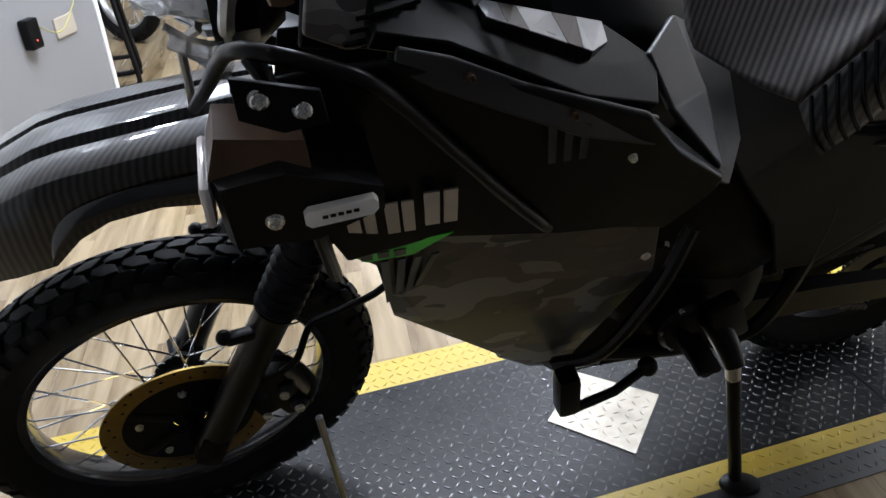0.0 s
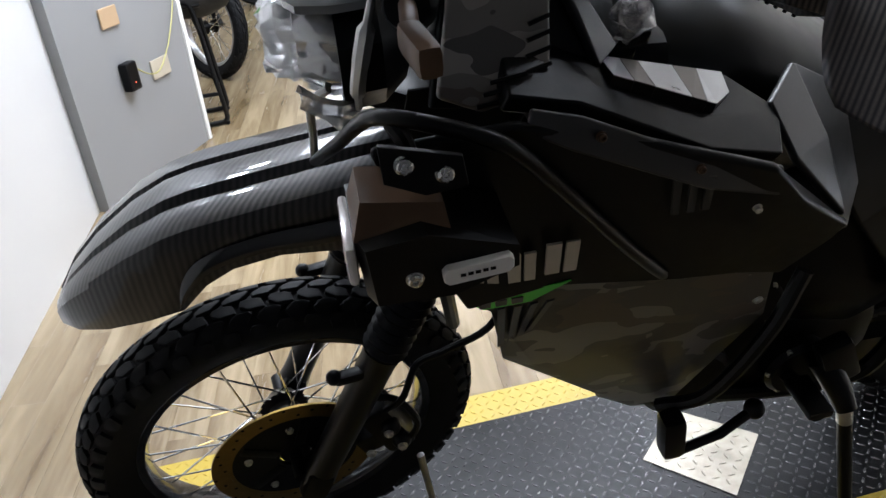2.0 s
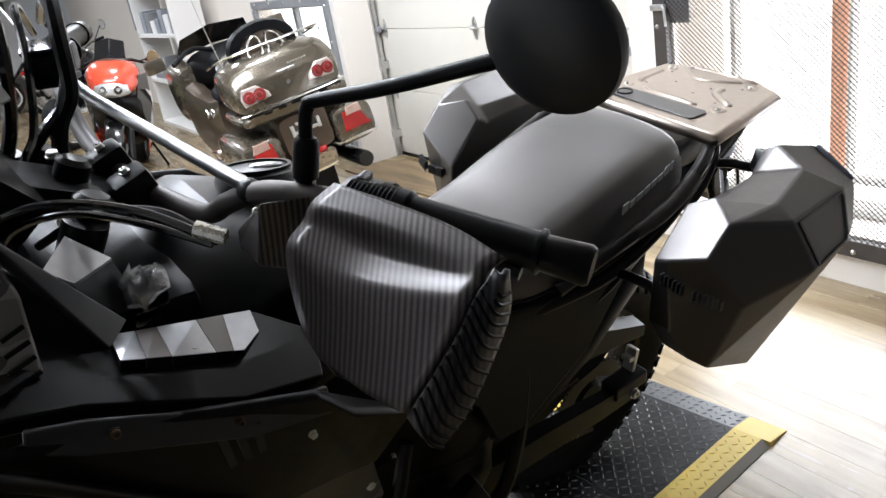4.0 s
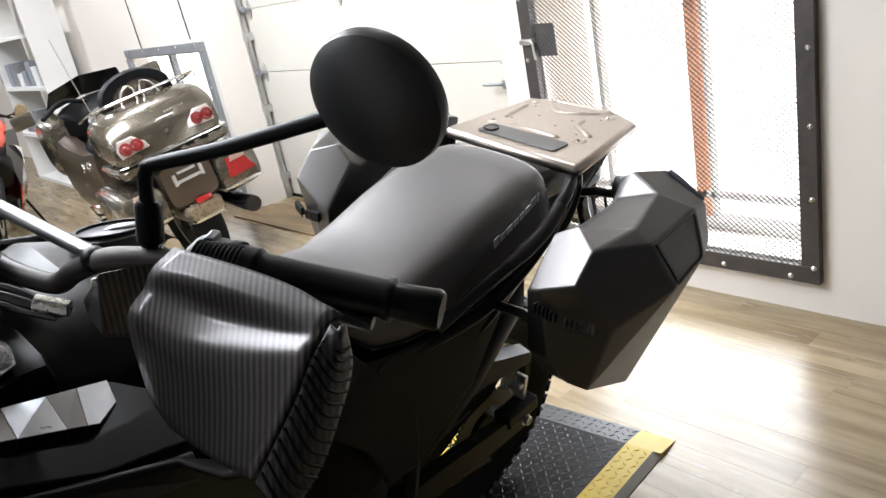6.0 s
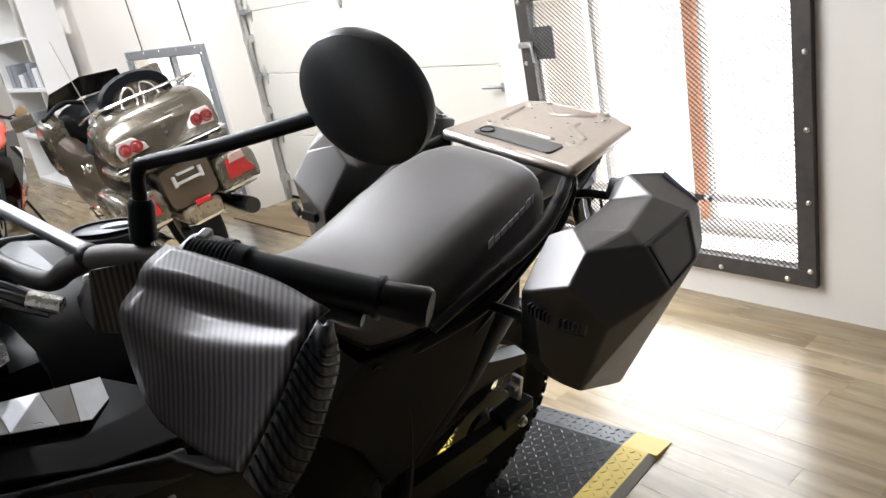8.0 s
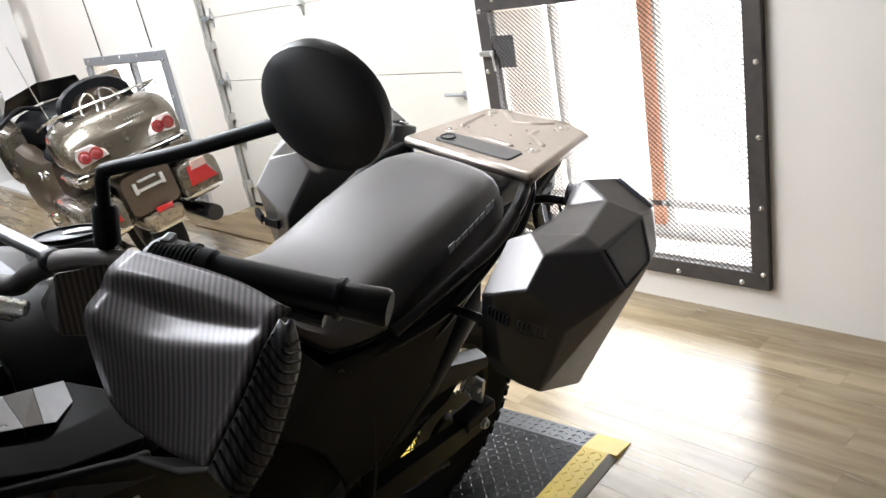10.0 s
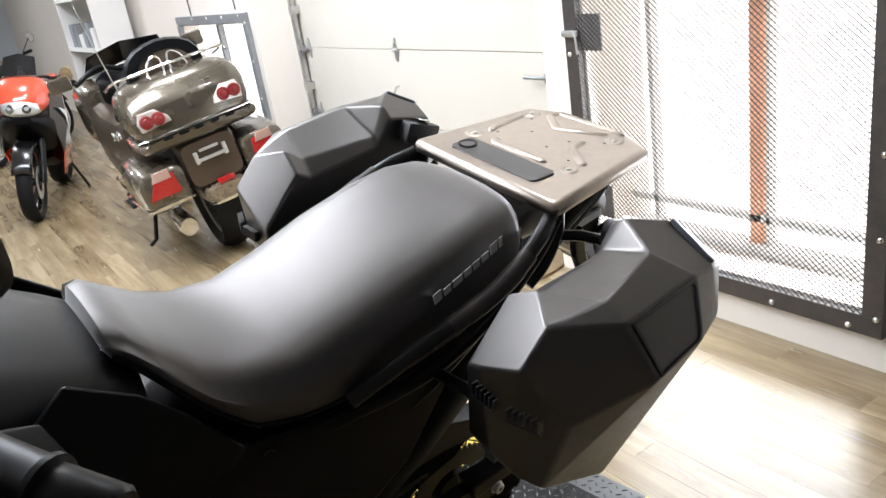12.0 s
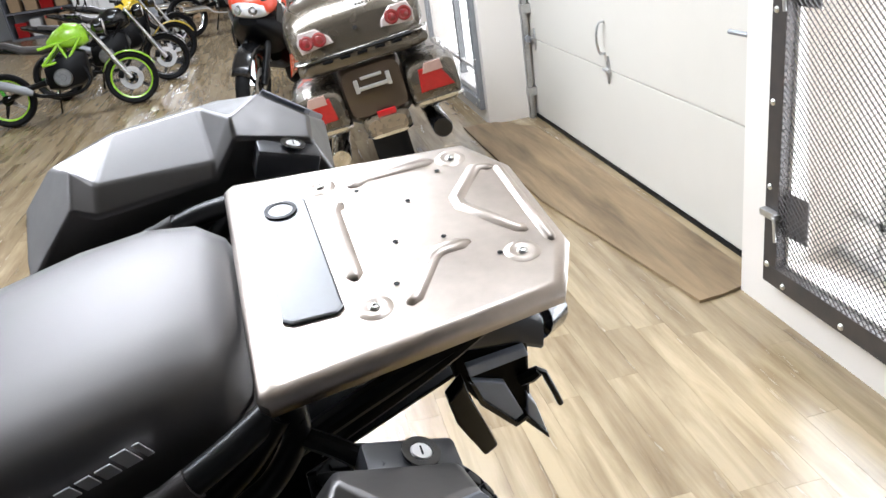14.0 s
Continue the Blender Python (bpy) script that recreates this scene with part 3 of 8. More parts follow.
part("stop_strip", bm, DOOR_WHITE, odoor)


# screened windows
def strands(bm, y0, y1, z0, z1, w, h, t=0.0018, d=0.002):
    """Expanded metal: zigzag strands that meet in diamonds."""
    n = int((y1 - y0) / (w / 2))
    rows = int((z1 - z0) / h)
    for r in range(rows + 1):
        for s in (1, -1):
            prev = None
            for i in range(n + 1):
                y = y0 + (y1 - y0) * i / n
                z = z0 + (r + 0.5) * h + (h / 2 if (i % 2) else -h / 2) * s * 0.98
                if z > z1 or z < z0:
                    prev = None
                    continue
                v = [bm.verts.new((0, y, z - t)), bm.verts.new((d, y, z + t))]
                if prev:
                    bm.faces.new((prev[0], v[0], v[1], prev[1]))
                prev = v
            if r < rows and s == -1:
                continue


def screen(name, x, y0, y1, z0, z1, label, plates, post, metal=STEEL_DARK, w=0.042, depth=0.20):
    g = thing(name, Matrix.Translation((x, y0, z0)), label, "window screen", kind="structure")
    W, H = y1 - y0, z1 - z0
    f = 0.062
    for a, b in (((-0.03, 0, 0), (-0.001, W, f)), ((-0.03, 0, H - f), (-0.001, W, H)), ((-0.0305, 0, f + 0.001), (-0.001, f, H - f - 0.001)), ((-0.0305, W - f, f + 0.001), (-0.001, W, H - f - 0.001))):
        bm = B()
        span(bm, a, b, 0.003)
        part("frame_bar", bm, metal, g)
    bm = B()
    strands(bm, f - 0.006, W - f + 0.006, f - 0.006, H - f + 0.006, w, w * 0.43)
    bmesh.ops.translate(bm, verts=bm.verts[:], vec=(-0.029, 0, 0))
    part("expanded_mesh", bm, STEEL_DARK, g, "expanded metal mesh", kind="stuff")
    for (y, z) in plates:
        bm = B()
        span(bm, (-0.006, y - 0.10, z - 0.065), (-0.002, y + 0.015, z + 0.065))
        part("lock_plate", bm, STEEL_DARK, g, "square steel lock plate")
        bm = B()
        span(bm, (-0.052, y - 0.012, z - 0.01), (-0.031, y + 0.055, z + 0.012), 0.003)
        tube(bm, [(-0.05, y - 0.005, z), (-0.055, y - 0.02, z - 0.005), (-0.05, y - 0.022, z - 0.07)], 0.005, 8)
        part("latch", bm, GALV, g, "galvanised slide bolt", True)
    for i in range(5):
        for (y, z) in ((0.02, 0.06 + i * (H - 0.12) / 4), (W - 0.02, 0.06 + i * (H - 0.12) / 4), (0.1 + i * (W - 0.2) / 4, 0.02), (0.1 + i * (W - 0.2) / 4, H - 0.02)):
            bm = B()
            lathe(bm, [(0, 0.010), (0.003, 0.009), (0.006, 0.005), (0.006, 0)], 10, towards((-1, 0, 0), (-0.03, y, z)))
            part("bolt", bm, BOLT, g, "", True)
    # window behind
    for y, wd, mt in post:
        bm = B()
        span(bm, (depth, y - wd / 2, 0.02), (depth + 0.04, y + wd / 2, H - 0.02))
        part("mullion", bm, mt, g, "rust-orange window post" if mt is RUST else "pale window post or shaded-side strip")
    bm = B()
    span(bm, (depth - 0.04, 0.075, 0.072), (depth + 0.05, W - 0.075, 0.10))
    part("sill", bm, WHITE_WALL, g, "white window sill")
    bm = B()
    span(bm, (depth, 0.076, 0.18), (depth + 0.03, W - 0.076, 0.205))
    part("rail", bm, WHITE_WALL, g, "pale window rail")
    return g


# the 0.014 wide strip stands in for the rust post's shaded side
screen("window_1", GX, GY0, GY1, GZ0, GZ1, "window behind a locked dark steel mesh screen", [(GY1 - GY0 - 0.06, 0.87), (GY1 - GY0 - 0.06, 0.23)], [(0.567, 0.042, RUST), (0.518, 0.014, WHITE_WALL), (1.005, 0.024, WHITE_WALL)])
screen("window_2", WX, WY0, WY1, WZ0, WZ1, "far window behind a dark steel mesh screen", [(WY1 - WY0 - 0.06, 0.87)], [(0.7, 0.05, STEEL_GREY)], STEEL_GREY, 0.11, 0.03)
for i, (x, y0, y1, z1) in enumerate(((GX + 0.36, -0.2, 3.2, 1.7), (WX + 0.12, WY0 + 0.071, WY1 - 0.071, WZ1 - 0.071))):
    bm = B()
    span(bm, (x, y0, -0.3 if i == 0 else WZ0 + 0.071), (x + 0.02, y1, z1))
    tagged(part("backdrop", bm, SKYGLOW), "white glare of daylight outside the window", "backdrop", kind="structure")

# floor mats with raised treads
MATM = Matrix.Translation((0, 0, 0)) @ turn(7.0, "Z")


def treads(bm, u0, u1, v0, v1, z, slope=0.0, pitch=0.0215, top=0.0018):
    """Rows of small raised lozenges, turned by turns."""
    nu, nv = int((u1 - u0) / pitch), int((v1 - v0) / pitch)
    L, Wd = 0.0100, 0.0027
    for i in range(nu):
        for j in range(nv):
            a = radians(45 if (i + j) % 2 else -45)
            cu, cv = u0 + (i + 0.5) * (u1 - u0) / nu, v0 + (j + 0.5) * (v1 - v0) / nv
            zz = z + slope * (cv - v0)
            ca, sa = math.cos(a), math.sin(a)
            pts = [(-L, 0), (-L * 0.5, Wd), (L * 0.5, Wd), (L, 0), (L * 0.5, -Wd), (-L * 0.5, -Wd)]
            lower, upper = ([bm.verts.new((cu + k * (x * ca - y * sa), cv + k * (x * sa + y * ca), zz + up + slope * k * (x * sa + y * ca))) for x, y in pts] for k, up in ((1.0, 0.0), (0.5, top)))
            bm.faces.new(upper)
            for q in range(6):
                bm.faces.new((lower[q], lower[(q + 1) % 6], upper[(q + 1) % 6], upper[q]))


def floor_mat(u0, u1, label, left_bevel, right_bevel):
    g = thing("floor_mat", MATM, label, "floor mat", "diamond tread mats")
    h = 0.014
    yn0, yn1, yf0, yf1 = (0.752, 0.836, 1.290, 1.394) if right_bevel else (0.752, 0.818, 1.290, 1.394)
    bm = B()
    span(bm, (u0, yn1, 0.0005), (u1, yf0, h))
    part("mat_body", bm, RUBBER_MAT, g)
    bm = B()
    treads(bm, u0 + 0.005, u1 - 0.005, yn1 + 0.003, yf0 - 0.003, h)
    part("treads", bm, RUBBER_TREAD, g, kind="stuff")
    for a, b in ((yn0, yn1), (yf0, yf1)):
        bm = B()
        span(bm, (u0, a + 0.0005, 0.0005), (u1, b - 0.0005, h))
        part("border_strip", bm, YELLOW, g, "scuffed yellow border")
        bm = B()
        treads(bm, u0 + 0.005, u1 - 0.005, a + 0.002, b - 0.002, h)
        part("border_treads", bm, YELLOW, g, kind="stuff")
    bm = B()
    edge = 0.728 if right_bevel else 0.690
    o = [(yn0, 0.0005), (yn0, h), (edge, 0.003), (edge, 0.0005)]
    rings(bm, [[(u0, v, z) for v, z in o], [(u1, v, z) for v, z in o]])
    part("bevel", bm, WORN_BEVEL if right_bevel else GREY_MAT, g, "worn grey bevelled edge")
    bm = B()
    treads(bm, u0 + 0.005, u1 - 0.01, edge + 0.006, yn0 - 0.002, 0.0036, (h - 0.003) / (yn0 - edge))
    part("bevel_treads", bm, WORN_BEVEL if right_bevel else GREY_MAT, g, kind="stuff")
    if right_bevel:
        ew = 0.085
        o = [(0, 0.0005), (0, h), (ew, 0.003), (ew, 0.0005)]
        for v0, v1, m in ((edge, yn1, YELLOW), (yn1 + 0.0005, yf0 - 0.0005, GREY_MAT), (yf0, yf1, YELLOW)):
            bm = B()
            rings(bm, [[(u1 + a, v, z) for a, z in o] for v in (v0, v1)])
            part("end_bevel", bm, m, g, "worn bevelled end")
        bm = B()
        for k in range(3):
            treads(bm, u1 + 0.004 + k * 0.026, u1 + 0.029 + k * 0.026, yn1, yf0 - 0.01, h - 0.0018 - k * 0.0034)
        part("end_treads", bm, GREY_MAT, g, kind="stuff")
    return g


floor_mat(-0.475, 1.352, "black rubber diamond-tread mat with yellow borders", False, False)
floor_mat(1.355, 1.768, "short black diamond-tread mat with worn yellow borders and grey end", False, True)

# bare patch on the mat under the foot peg
bm = B()
slab(bm, [(0.480, 1.116), (0.631, 0.978), (0.755, 1.140), (0.600, 1.262)], 0.0165, 0.0175)
sheet = tagged(part("metal_sheet", bm, PATCH), "bare scuffed metal sheet lying on the mat", "sheet")
bm = B()
treads(bm, -0.092, 0.092, -0.085, 0.085, 0.0175, 0, 0.0235, 0.0014)
bmesh.ops.transform(bm, matrix=Matrix.Translation((0.617, 1.123, 0)) @ turn(-40, "Z"), verts=bm.verts[:])
part("sheet_treads", bm, PATCH, sheet, kind="stuff")

# ---- the adventure motorcycle: x to its rear from the front axle, y to its right, z up ----
BIKE = Matrix.Translation((-0.219, 1.05, 0)) @ turn(3.6, "Z") @ turn(12.0, "X")
bike = thing("adventure_motorcycle", BIKE, "black adventure motorcycle with camouflage panels leaning on its side stand", "motorcycle")


def shell(name, verts, faces, material, parent, label="", thick=0.008, bev=0.004, smooth=True, offset=-1.0):
    """A faceted plastic panel of even thickness with rounded edges."""
    bm = B()
    vs = [bm.verts.new(v) for v in verts]
    for f in faces:
        bm.faces.new([vs[i] for i in f])
    ob = part(name, bm, material, parent, label, False)
    s = ob.modifiers.new("thickness", "SOLIDIFY")
    s.thickness, s.offset = thick, offset
    if bev:
        b = ob.modifiers.new("rounding", "BEVEL")
        b.width, b.segments, b.limit_method, b.angle_limit = bev, 2, "ANGLE", radians(12)
        b.harden_normals = False
    if smooth:
        for p in ob.data.polygons:
            p.use_smooth = True
        w = ob.modifiers.new("normals", "WEIGHTED_NORMAL")
        w.keep_sharp = True
    return ob


def bolt(parent, at, d, r=0.008, material=None, h=0.006, name="bolt"):
    bm = B()
    lathe(bm, [(0, r * 1.25), (h * 0.25, r * 1.25), (h * 0.3, r), (h * 0.85, r), (h, r * 0.8), (h, r * 0.45), (h * 0.55, r * 0.4), (h * 0.55, 0)], 14, towards(d, at))
    return part(name, bm, material or BOLT, parent, "", True)


def wheel(parent, m, R, width, rim_r, rim_mat, spokes=36, hub_r=0.03, hub_w=0.12, knobs=0, spoke_mat=None, seg=64, name="wheel", solid=0, spoke_r=0.0018):
    """A wheel round local z: tyre with tread blocks, rim, hub and laced or cast spokes."""
    w = new(name)
    w.parent = parent
    w.matrix_basis = m
    w.empty_display_size = 0.05
    bm = B()
    hw = width / 2
    prof = []
    ro = (R - rim_r) / 2
    for k in range(14):
        a = math.pi * (-0.62 + 1.24 * k / 13)
        prof.append((hw * 0.98 * math.sin(a) * (1.0 if abs(a) < 1.6 else 0.96), R - ro * 0.92 + ro * 0.92 * math.cos(a)))
    prof += [(hw * 0.55, rim_r), (-hw * 0.55, rim_r)]
    lathe(bm, prof, seg, closed=True)
    if knobs:
        single = knobs >= 40
        for i in range(1 if single else knobs):
            a0 = 2 * math.pi * i / knobs
            for hh, la, wa, sk, ph in ((-0.20, 0.78, 0.34, 0.35, 0.0), (0.20, 0.78, 0.34, -0.35, 0.5), (-0.56, 0.74, 0.32, -0.2, 0.5), (0.56, 0.74, 0.32, 0.2, 0.0), (-0.87, 0.60, 0.20, 0.1, 0.0), (0.87, 0.60, 0.20, -0.1, 0.5)):
                ac = a0 + ph * 2 * math.pi / knobs
                L = la * 2 * math.pi / knobs
                lo, hi = [], []
                for (ua, uh) in ((-0.5, -0.3), (-0.3, -0.5), (0.3, -0.5), (0.5, -0.2), (0.62, 0.1), (0.4, 0.5), (-0.3, 0.5), (-0.42, 0.1)):
                    a = ac + ua * L + sk * uh * L
                    h = (hh + uh * wa) * hw
                    r = R - ro * 0.92 * (1 - math.sqrt(max(0.0, 1 - min(1.0, abs(h) / hw * 1.02) ** 2)))
                    n = Vector((math.cos(a) * math.sqrt(max(0.05, 1 - (h / hw) ** 2)), math.sin(a) * math.sqrt(max(0.05, 1 - (h / hw) ** 2)), h / hw)).normalized()
                    p = Vector((r * math.cos(a), r * math.sin(a), h))
                    lo.append(p - n * 0.006)
                    hi.append(p + n * 0.0065)
                c = sum(hi, Vector()) / len(hi)
                block = B() if single else bm
                rings(block, [lo, hi, [q.lerp(c, 0.12) + (c - Vector((0, 0, c.z))).normalized() * 0.0012 for q in hi]])
                if single:
                    first = part("tread_block", block, TYRE, w, "", True)
                    for j in range(1, knobs):
                        ob = new("tread_block", first.data)
                        ob.parent = w
                        ob.matrix_basis = turn(360.0 * j / knobs, "Z")
    part("tyre", bm, TYRE, w, "black knobbly tyre" if knobs else "black road tyre", True)
    bm = B()
    lathe(bm, [(-hw * 0.58, rim_r + 0.006), (-hw * 0.62, rim_r + 0.004), (-hw * 0.55, rim_r - 0.010), (-hw * 0.2, rim_r - 0.018), (hw * 0.2, rim_r - 0.018), (hw * 0.55, rim_r - 0.010), (hw * 0.62, rim_r + 0.004), (hw * 0.58, rim_r + 0.006)], seg, closed=True)
    part("rim", bm, rim_mat, w, "", True)
    bm = B()
    h2 = hub_w / 2
    lathe(bm, [(-h2, 0), (-h2, hub_r * 0.7), (-h2 * 0.75, hub_r), (-h2 * 0.6, hub_r * 1.25), (-h2 * 0.5, hub_r * 0.8), (h2 * 0.5, hub_r * 0.8), (h2 * 0.6, hub_r * 1.25), (h2 * 0.75, hub_r), (h2, hub_r * 0.7), (h2, 0)], 24)
    part("hub", bm, ENGINE_BLACK, w, "", True)
    if solid:
        for k in range(solid):
            a = 2 * math.pi * k / solid
            bm = B()
            m2 = turn(math.degrees(a), "Z")
            rings(bm, [[m2 @ Vector(p) for p in ((hub_r * 0.8, -s1, -d), (hub_r * 0.8, s1, -d), (hub_r * 0.8, s1, d), (hub_r * 0.8, -s1, d))] for s1, d in ((0.022, 0.02),)] + [[m2 @ Vector(p) for p in ((rim_r - 0.012, -s1, -d), (rim_r - 0.012, s1, -d), (rim_r - 0.012, s1, d), (rim_r - 0.012, -s1, d))] for s1, d in ((0.014, 0.012),)])
            part("spoke", bm, spoke_mat or rim_mat, w)
    else:
        for k in range(spokes):
            side = 1 if k % 2 else -1
            lean = 1 if (k // 2) % 2 else -1
            a = 2 * math.pi * k / spokes
            b = a + lean * radians(42)
            bm = B()
            rod(bm, (hub_r * 1.15 * math.cos(b), hub_r * 1.15 * math.sin(b), side * h2 * 0.6), ((rim_r - 0.014) * math.cos(a), (rim_r - 0.014) * math.sin(a), side * 0.006), spoke_r, 5)
            part("spoke", bm, spoke_mat or CHROME, w)
    return w


AX = Vector((-0.021, 0.030, 0.352))
n_left = Vector((math.sin(radians(8.5)), -math.cos(radians(8.5)), math.sin(radians(-5.7)))).normalized()
front_wheel = wheel(bike, towards(n_left, AX), 0.348, 0.094, 0.260, BLACK_GLOSS, 36, 0.036, 0.13, 50, CHROME, 76, "front_wheel")
# brake disc on the left of the wheel
disc = part("brake_disc", lathe(lathe(B(), [(0.066, 0.147), (0.070, 0.147), (0.070, 0.118), (0.066, 0.118)], 60, closed=True), [(0.067, 0.119), (0.069, 0.119), (0.069, 0.112), (0.067, 0.112)], 48, closed=True), GOLD_DISC, front_wheel, "bronze-toned brake disc", True)
for k in range(36):
    bm = B()
    a = 2 * math.pi * k / 36
    r = (0.143, 0.133, 0.124)[k % 3]
    lathe(bm, [(0.0702, 0), (0.0707, 0.0032)], 8, Matrix.Translation((r * math.cos(a), r * math.sin(a), 0)))
    part("disc_hole", bm, BLACK, disc)
bm = B()
lathe(bm, [(0.060, 0.03), (0.068, 0.03), (0.0685, 0.117), (0.060, 0.117)], 40, closed=True)
carrier = part("disc_carrier", bm, ENGINE_BLACK, front_wheel, "black disc carrier", True)
for k in range(5):
    a = 2 * math.pi * k / 5
    bm = B()
    box(bm, (0.07 * math.cos(a), 0.07 * math.sin(a), 0.068), (0.07, 0.02, 0.006), turn(math.degrees(a), "Z"), 0.002)
    part("carrier_arm", bm, ENGINE_BLACK, carrier, "", True)
for k in range(5):
    a = 2 * math.pi * k / 5 + 0.3
    bolt(carrier, (0.085 * math.cos(a), 0.085 * math.sin(a), 0.070), (0, 0, 1), 0.006)
bm = B()
lathe(bm, [(-0.11, 0), (-0.11, 0.012), (0.115, 0.012), (0.115, 0)], 16)
part("axle", bm, ENGINE_BLACK, front_wheel, "", True)

# dark sheet added between the cowl and the fork to fill the gap with shade
shell("inner_panel", [(0.225, -0.235, 1.140), (0.330, -0.235, 1.140), (0.330, -0.215, 1.060), (0.275, -0.205, 1.040), (0.215, -0.215, 1.075)], [(0, 1, 2, 3, 4)], BLACK, bike, "", 0.004, 0.001)
# fork
FD = (Vector((0.42, 0.0, 1.271)) - AX).normalized()
for s in (-1, 1):
    foot = AX + n_left * (0.108 if s < 0 else -0.108) + Vector((0.018, 0, -0.035))
    bm = B()
    tube(bm, [foot - FD * 0.02, foot + FD * 0.03, foot + FD * 0.06, foot + FD * 0.34, foot + FD * 0.36], [0.022, 0.03, 0.027, 0.029, 0.033], 16, False)
    leg = part("fork_leg", bm, BLACK_METAL, bike, "black fork lower leg", True)
    bm = B()
    box(bm, foot + FD * 0.02 + Vector((0.0, 0, 0)), (0.06, 0.045, 0.07), towards(FD), 0.012)
    part("axle_clamp", bm, ENGINE_BLACK, leg, "", True)
    bm = B()
    box(bm, foot + FD * 0.31 + Vector((-0.035, -0.012 if s < 0 else 0.012, 0.01)), (0.05, 0.02, 0.018), turn(-8, "Y"), 0.006)
    ball(bm, foot + FD * 0.31 + Vector((-0.06, -0.012 if s < 0 else 0.012, 0.012)), 0.013, seg=10)
    part("reflector_bracket", bm, BLACK, leg, "", True)
    bm = B()
    pts, rr = [], []
    for k in range(24):
        pts.append(foot + FD * (0.36 + 0.0095 * k))
        rr.append(0.037 if k % 2 else 0.031)
    tube(bm, pts, rr, 16, False)
    part("fork_boot", bm, BLACK, bike, "ribbed black fork boot", True)
    bm = B()
    tube(bm, [foot + FD * 0.57, foot + FD * 1.0], 0.024, 14, False)
    part("fork_tube", bm, BLACK_METAL, bike, "", True)
# triple clamps
for k, zz in ((0, 0.72), (1, 0.985)):
    bm = B()
    c = AX + FD * zz + Vector((0.03, 0, -0.03))
    box(bm, c, (0.09, 0.27, 0.035), towards(FD), 0.012)
    part("triple_clamp", bm, ENGINE_BLACK, bike, "", True)

# caliper and brake hose
cp = AX + n_left * 0.085 + Vector((0.165, 0, 0.075))
bm = B()
box(bm, cp, (0.055, 0.06, 0.11), turn(-25, "Y"), 0.012)
box(bm, cp + Vector((-0.03, -0.004, -0.03)), (0.05, 0.04, 0.04), turn(-25, "Y"), 0.008)
ball(bm, cp + Vector((0.005, -0.03, 0.02)), 0.018, seg=10)
ball(bm, cp + Vector((0.02, -0.03, -0.02)), 0.018, seg=10)
cal = part("brake_caliper", bm, ENGINE_BLACK, bike, "black front brake caliper", True)
for d in ((0.0, -0.045, 0.02), (0.02, -0.045, -0.02), (-0.035, -0.03, -0.045)):
    bolt(cal, cp + Vector(d), (0, -1, 0), 0.007, GALV)
bm = B()
tube(bm, [cp + Vector((0.0, -0.02, 0.05)), cp + Vector((0.03, -0.05, 0.11)), cp + Vector((0.06, -0.03, 0.16)), cp + Vector((0.11, -0.02, 0.17)), cp + Vector((0.19, -0.02, 0.22)), cp + Vector((0.22, 0, 0.36))], 0.006, 8)
part("brake_hose", bm, BLACK, bike, "black rubber brake hose", True)
bm = B()
tube(bm, [cp + Vector((0.0, -0.01, -0.05)), cp + Vector((0.035, -0.03, -0.02)), cp + Vector((0.05, -0.035, 0.03)), cp + Vector((0.02, -0.03, 0.085)), cp + Vector((-0.02, -0.03, 0.10))], 0.006, 8)
part("sensor_lead", bm, BLACK, bike, "", True)

# front fender
FS = [(-0.275, 0.030, 0.765, 0.738), (-0.245, 0.058, 0.805, 0.745), (-0.20, 0.080, 0.845, 0.757), (-0.14, 0.094, 0.885, 0.772), (-0.088, 0.098, 0.909, 0.785), (-0.050, 0.099, 0.919, 0.822), (-0.01, 0.099, 0.925, 0.843), (0.055, 0.098, 0.934, 0.853), (0.11, 0.097, 0.941, 0.847), (0.165, 0.096, 0.948, 0.838), (0.22, 0.092, 0.952, 0.86)]
bm = B()
rs = []
for x, w, zt, zb in FS:
    k = min(1.0, (x + 0.30) / 0.2)
    half = [(1.0, zb), (1.02, (zb * 2 + zt) / 3 + 0.004), (0.99, zt - 0.022 * k), (0.93, zt - 0.006), (0.80, zt), (0.47, zt + 0.003), (0.42, zt - 0.007 * k), (0.30, zt - 0.006 * k), (0.25, zt + 0.007 * k), (0.0, zt + 0.011 * k)]
    rs.append([(x, -w * a, z) for a, z in half] + [(x, w * a, z) for a, z in reversed(half[:-1])])
rings(bm, rs, False, False)
fender = part("front_fender", bm, CARBON_A, bike, "glossy carbon-look high front fender", True, sharp=24)
fm = fender.modifiers.new("thickness", "SOLIDIFY")
fm.thickness, fm.offset = 0.005, -1
fm = fender.modifiers.new("rounding", "BEVEL")
fm.width, fm.segments, fm.limit_method, fm.angle_limit = 0.003, 2, "ANGLE", radians(24)

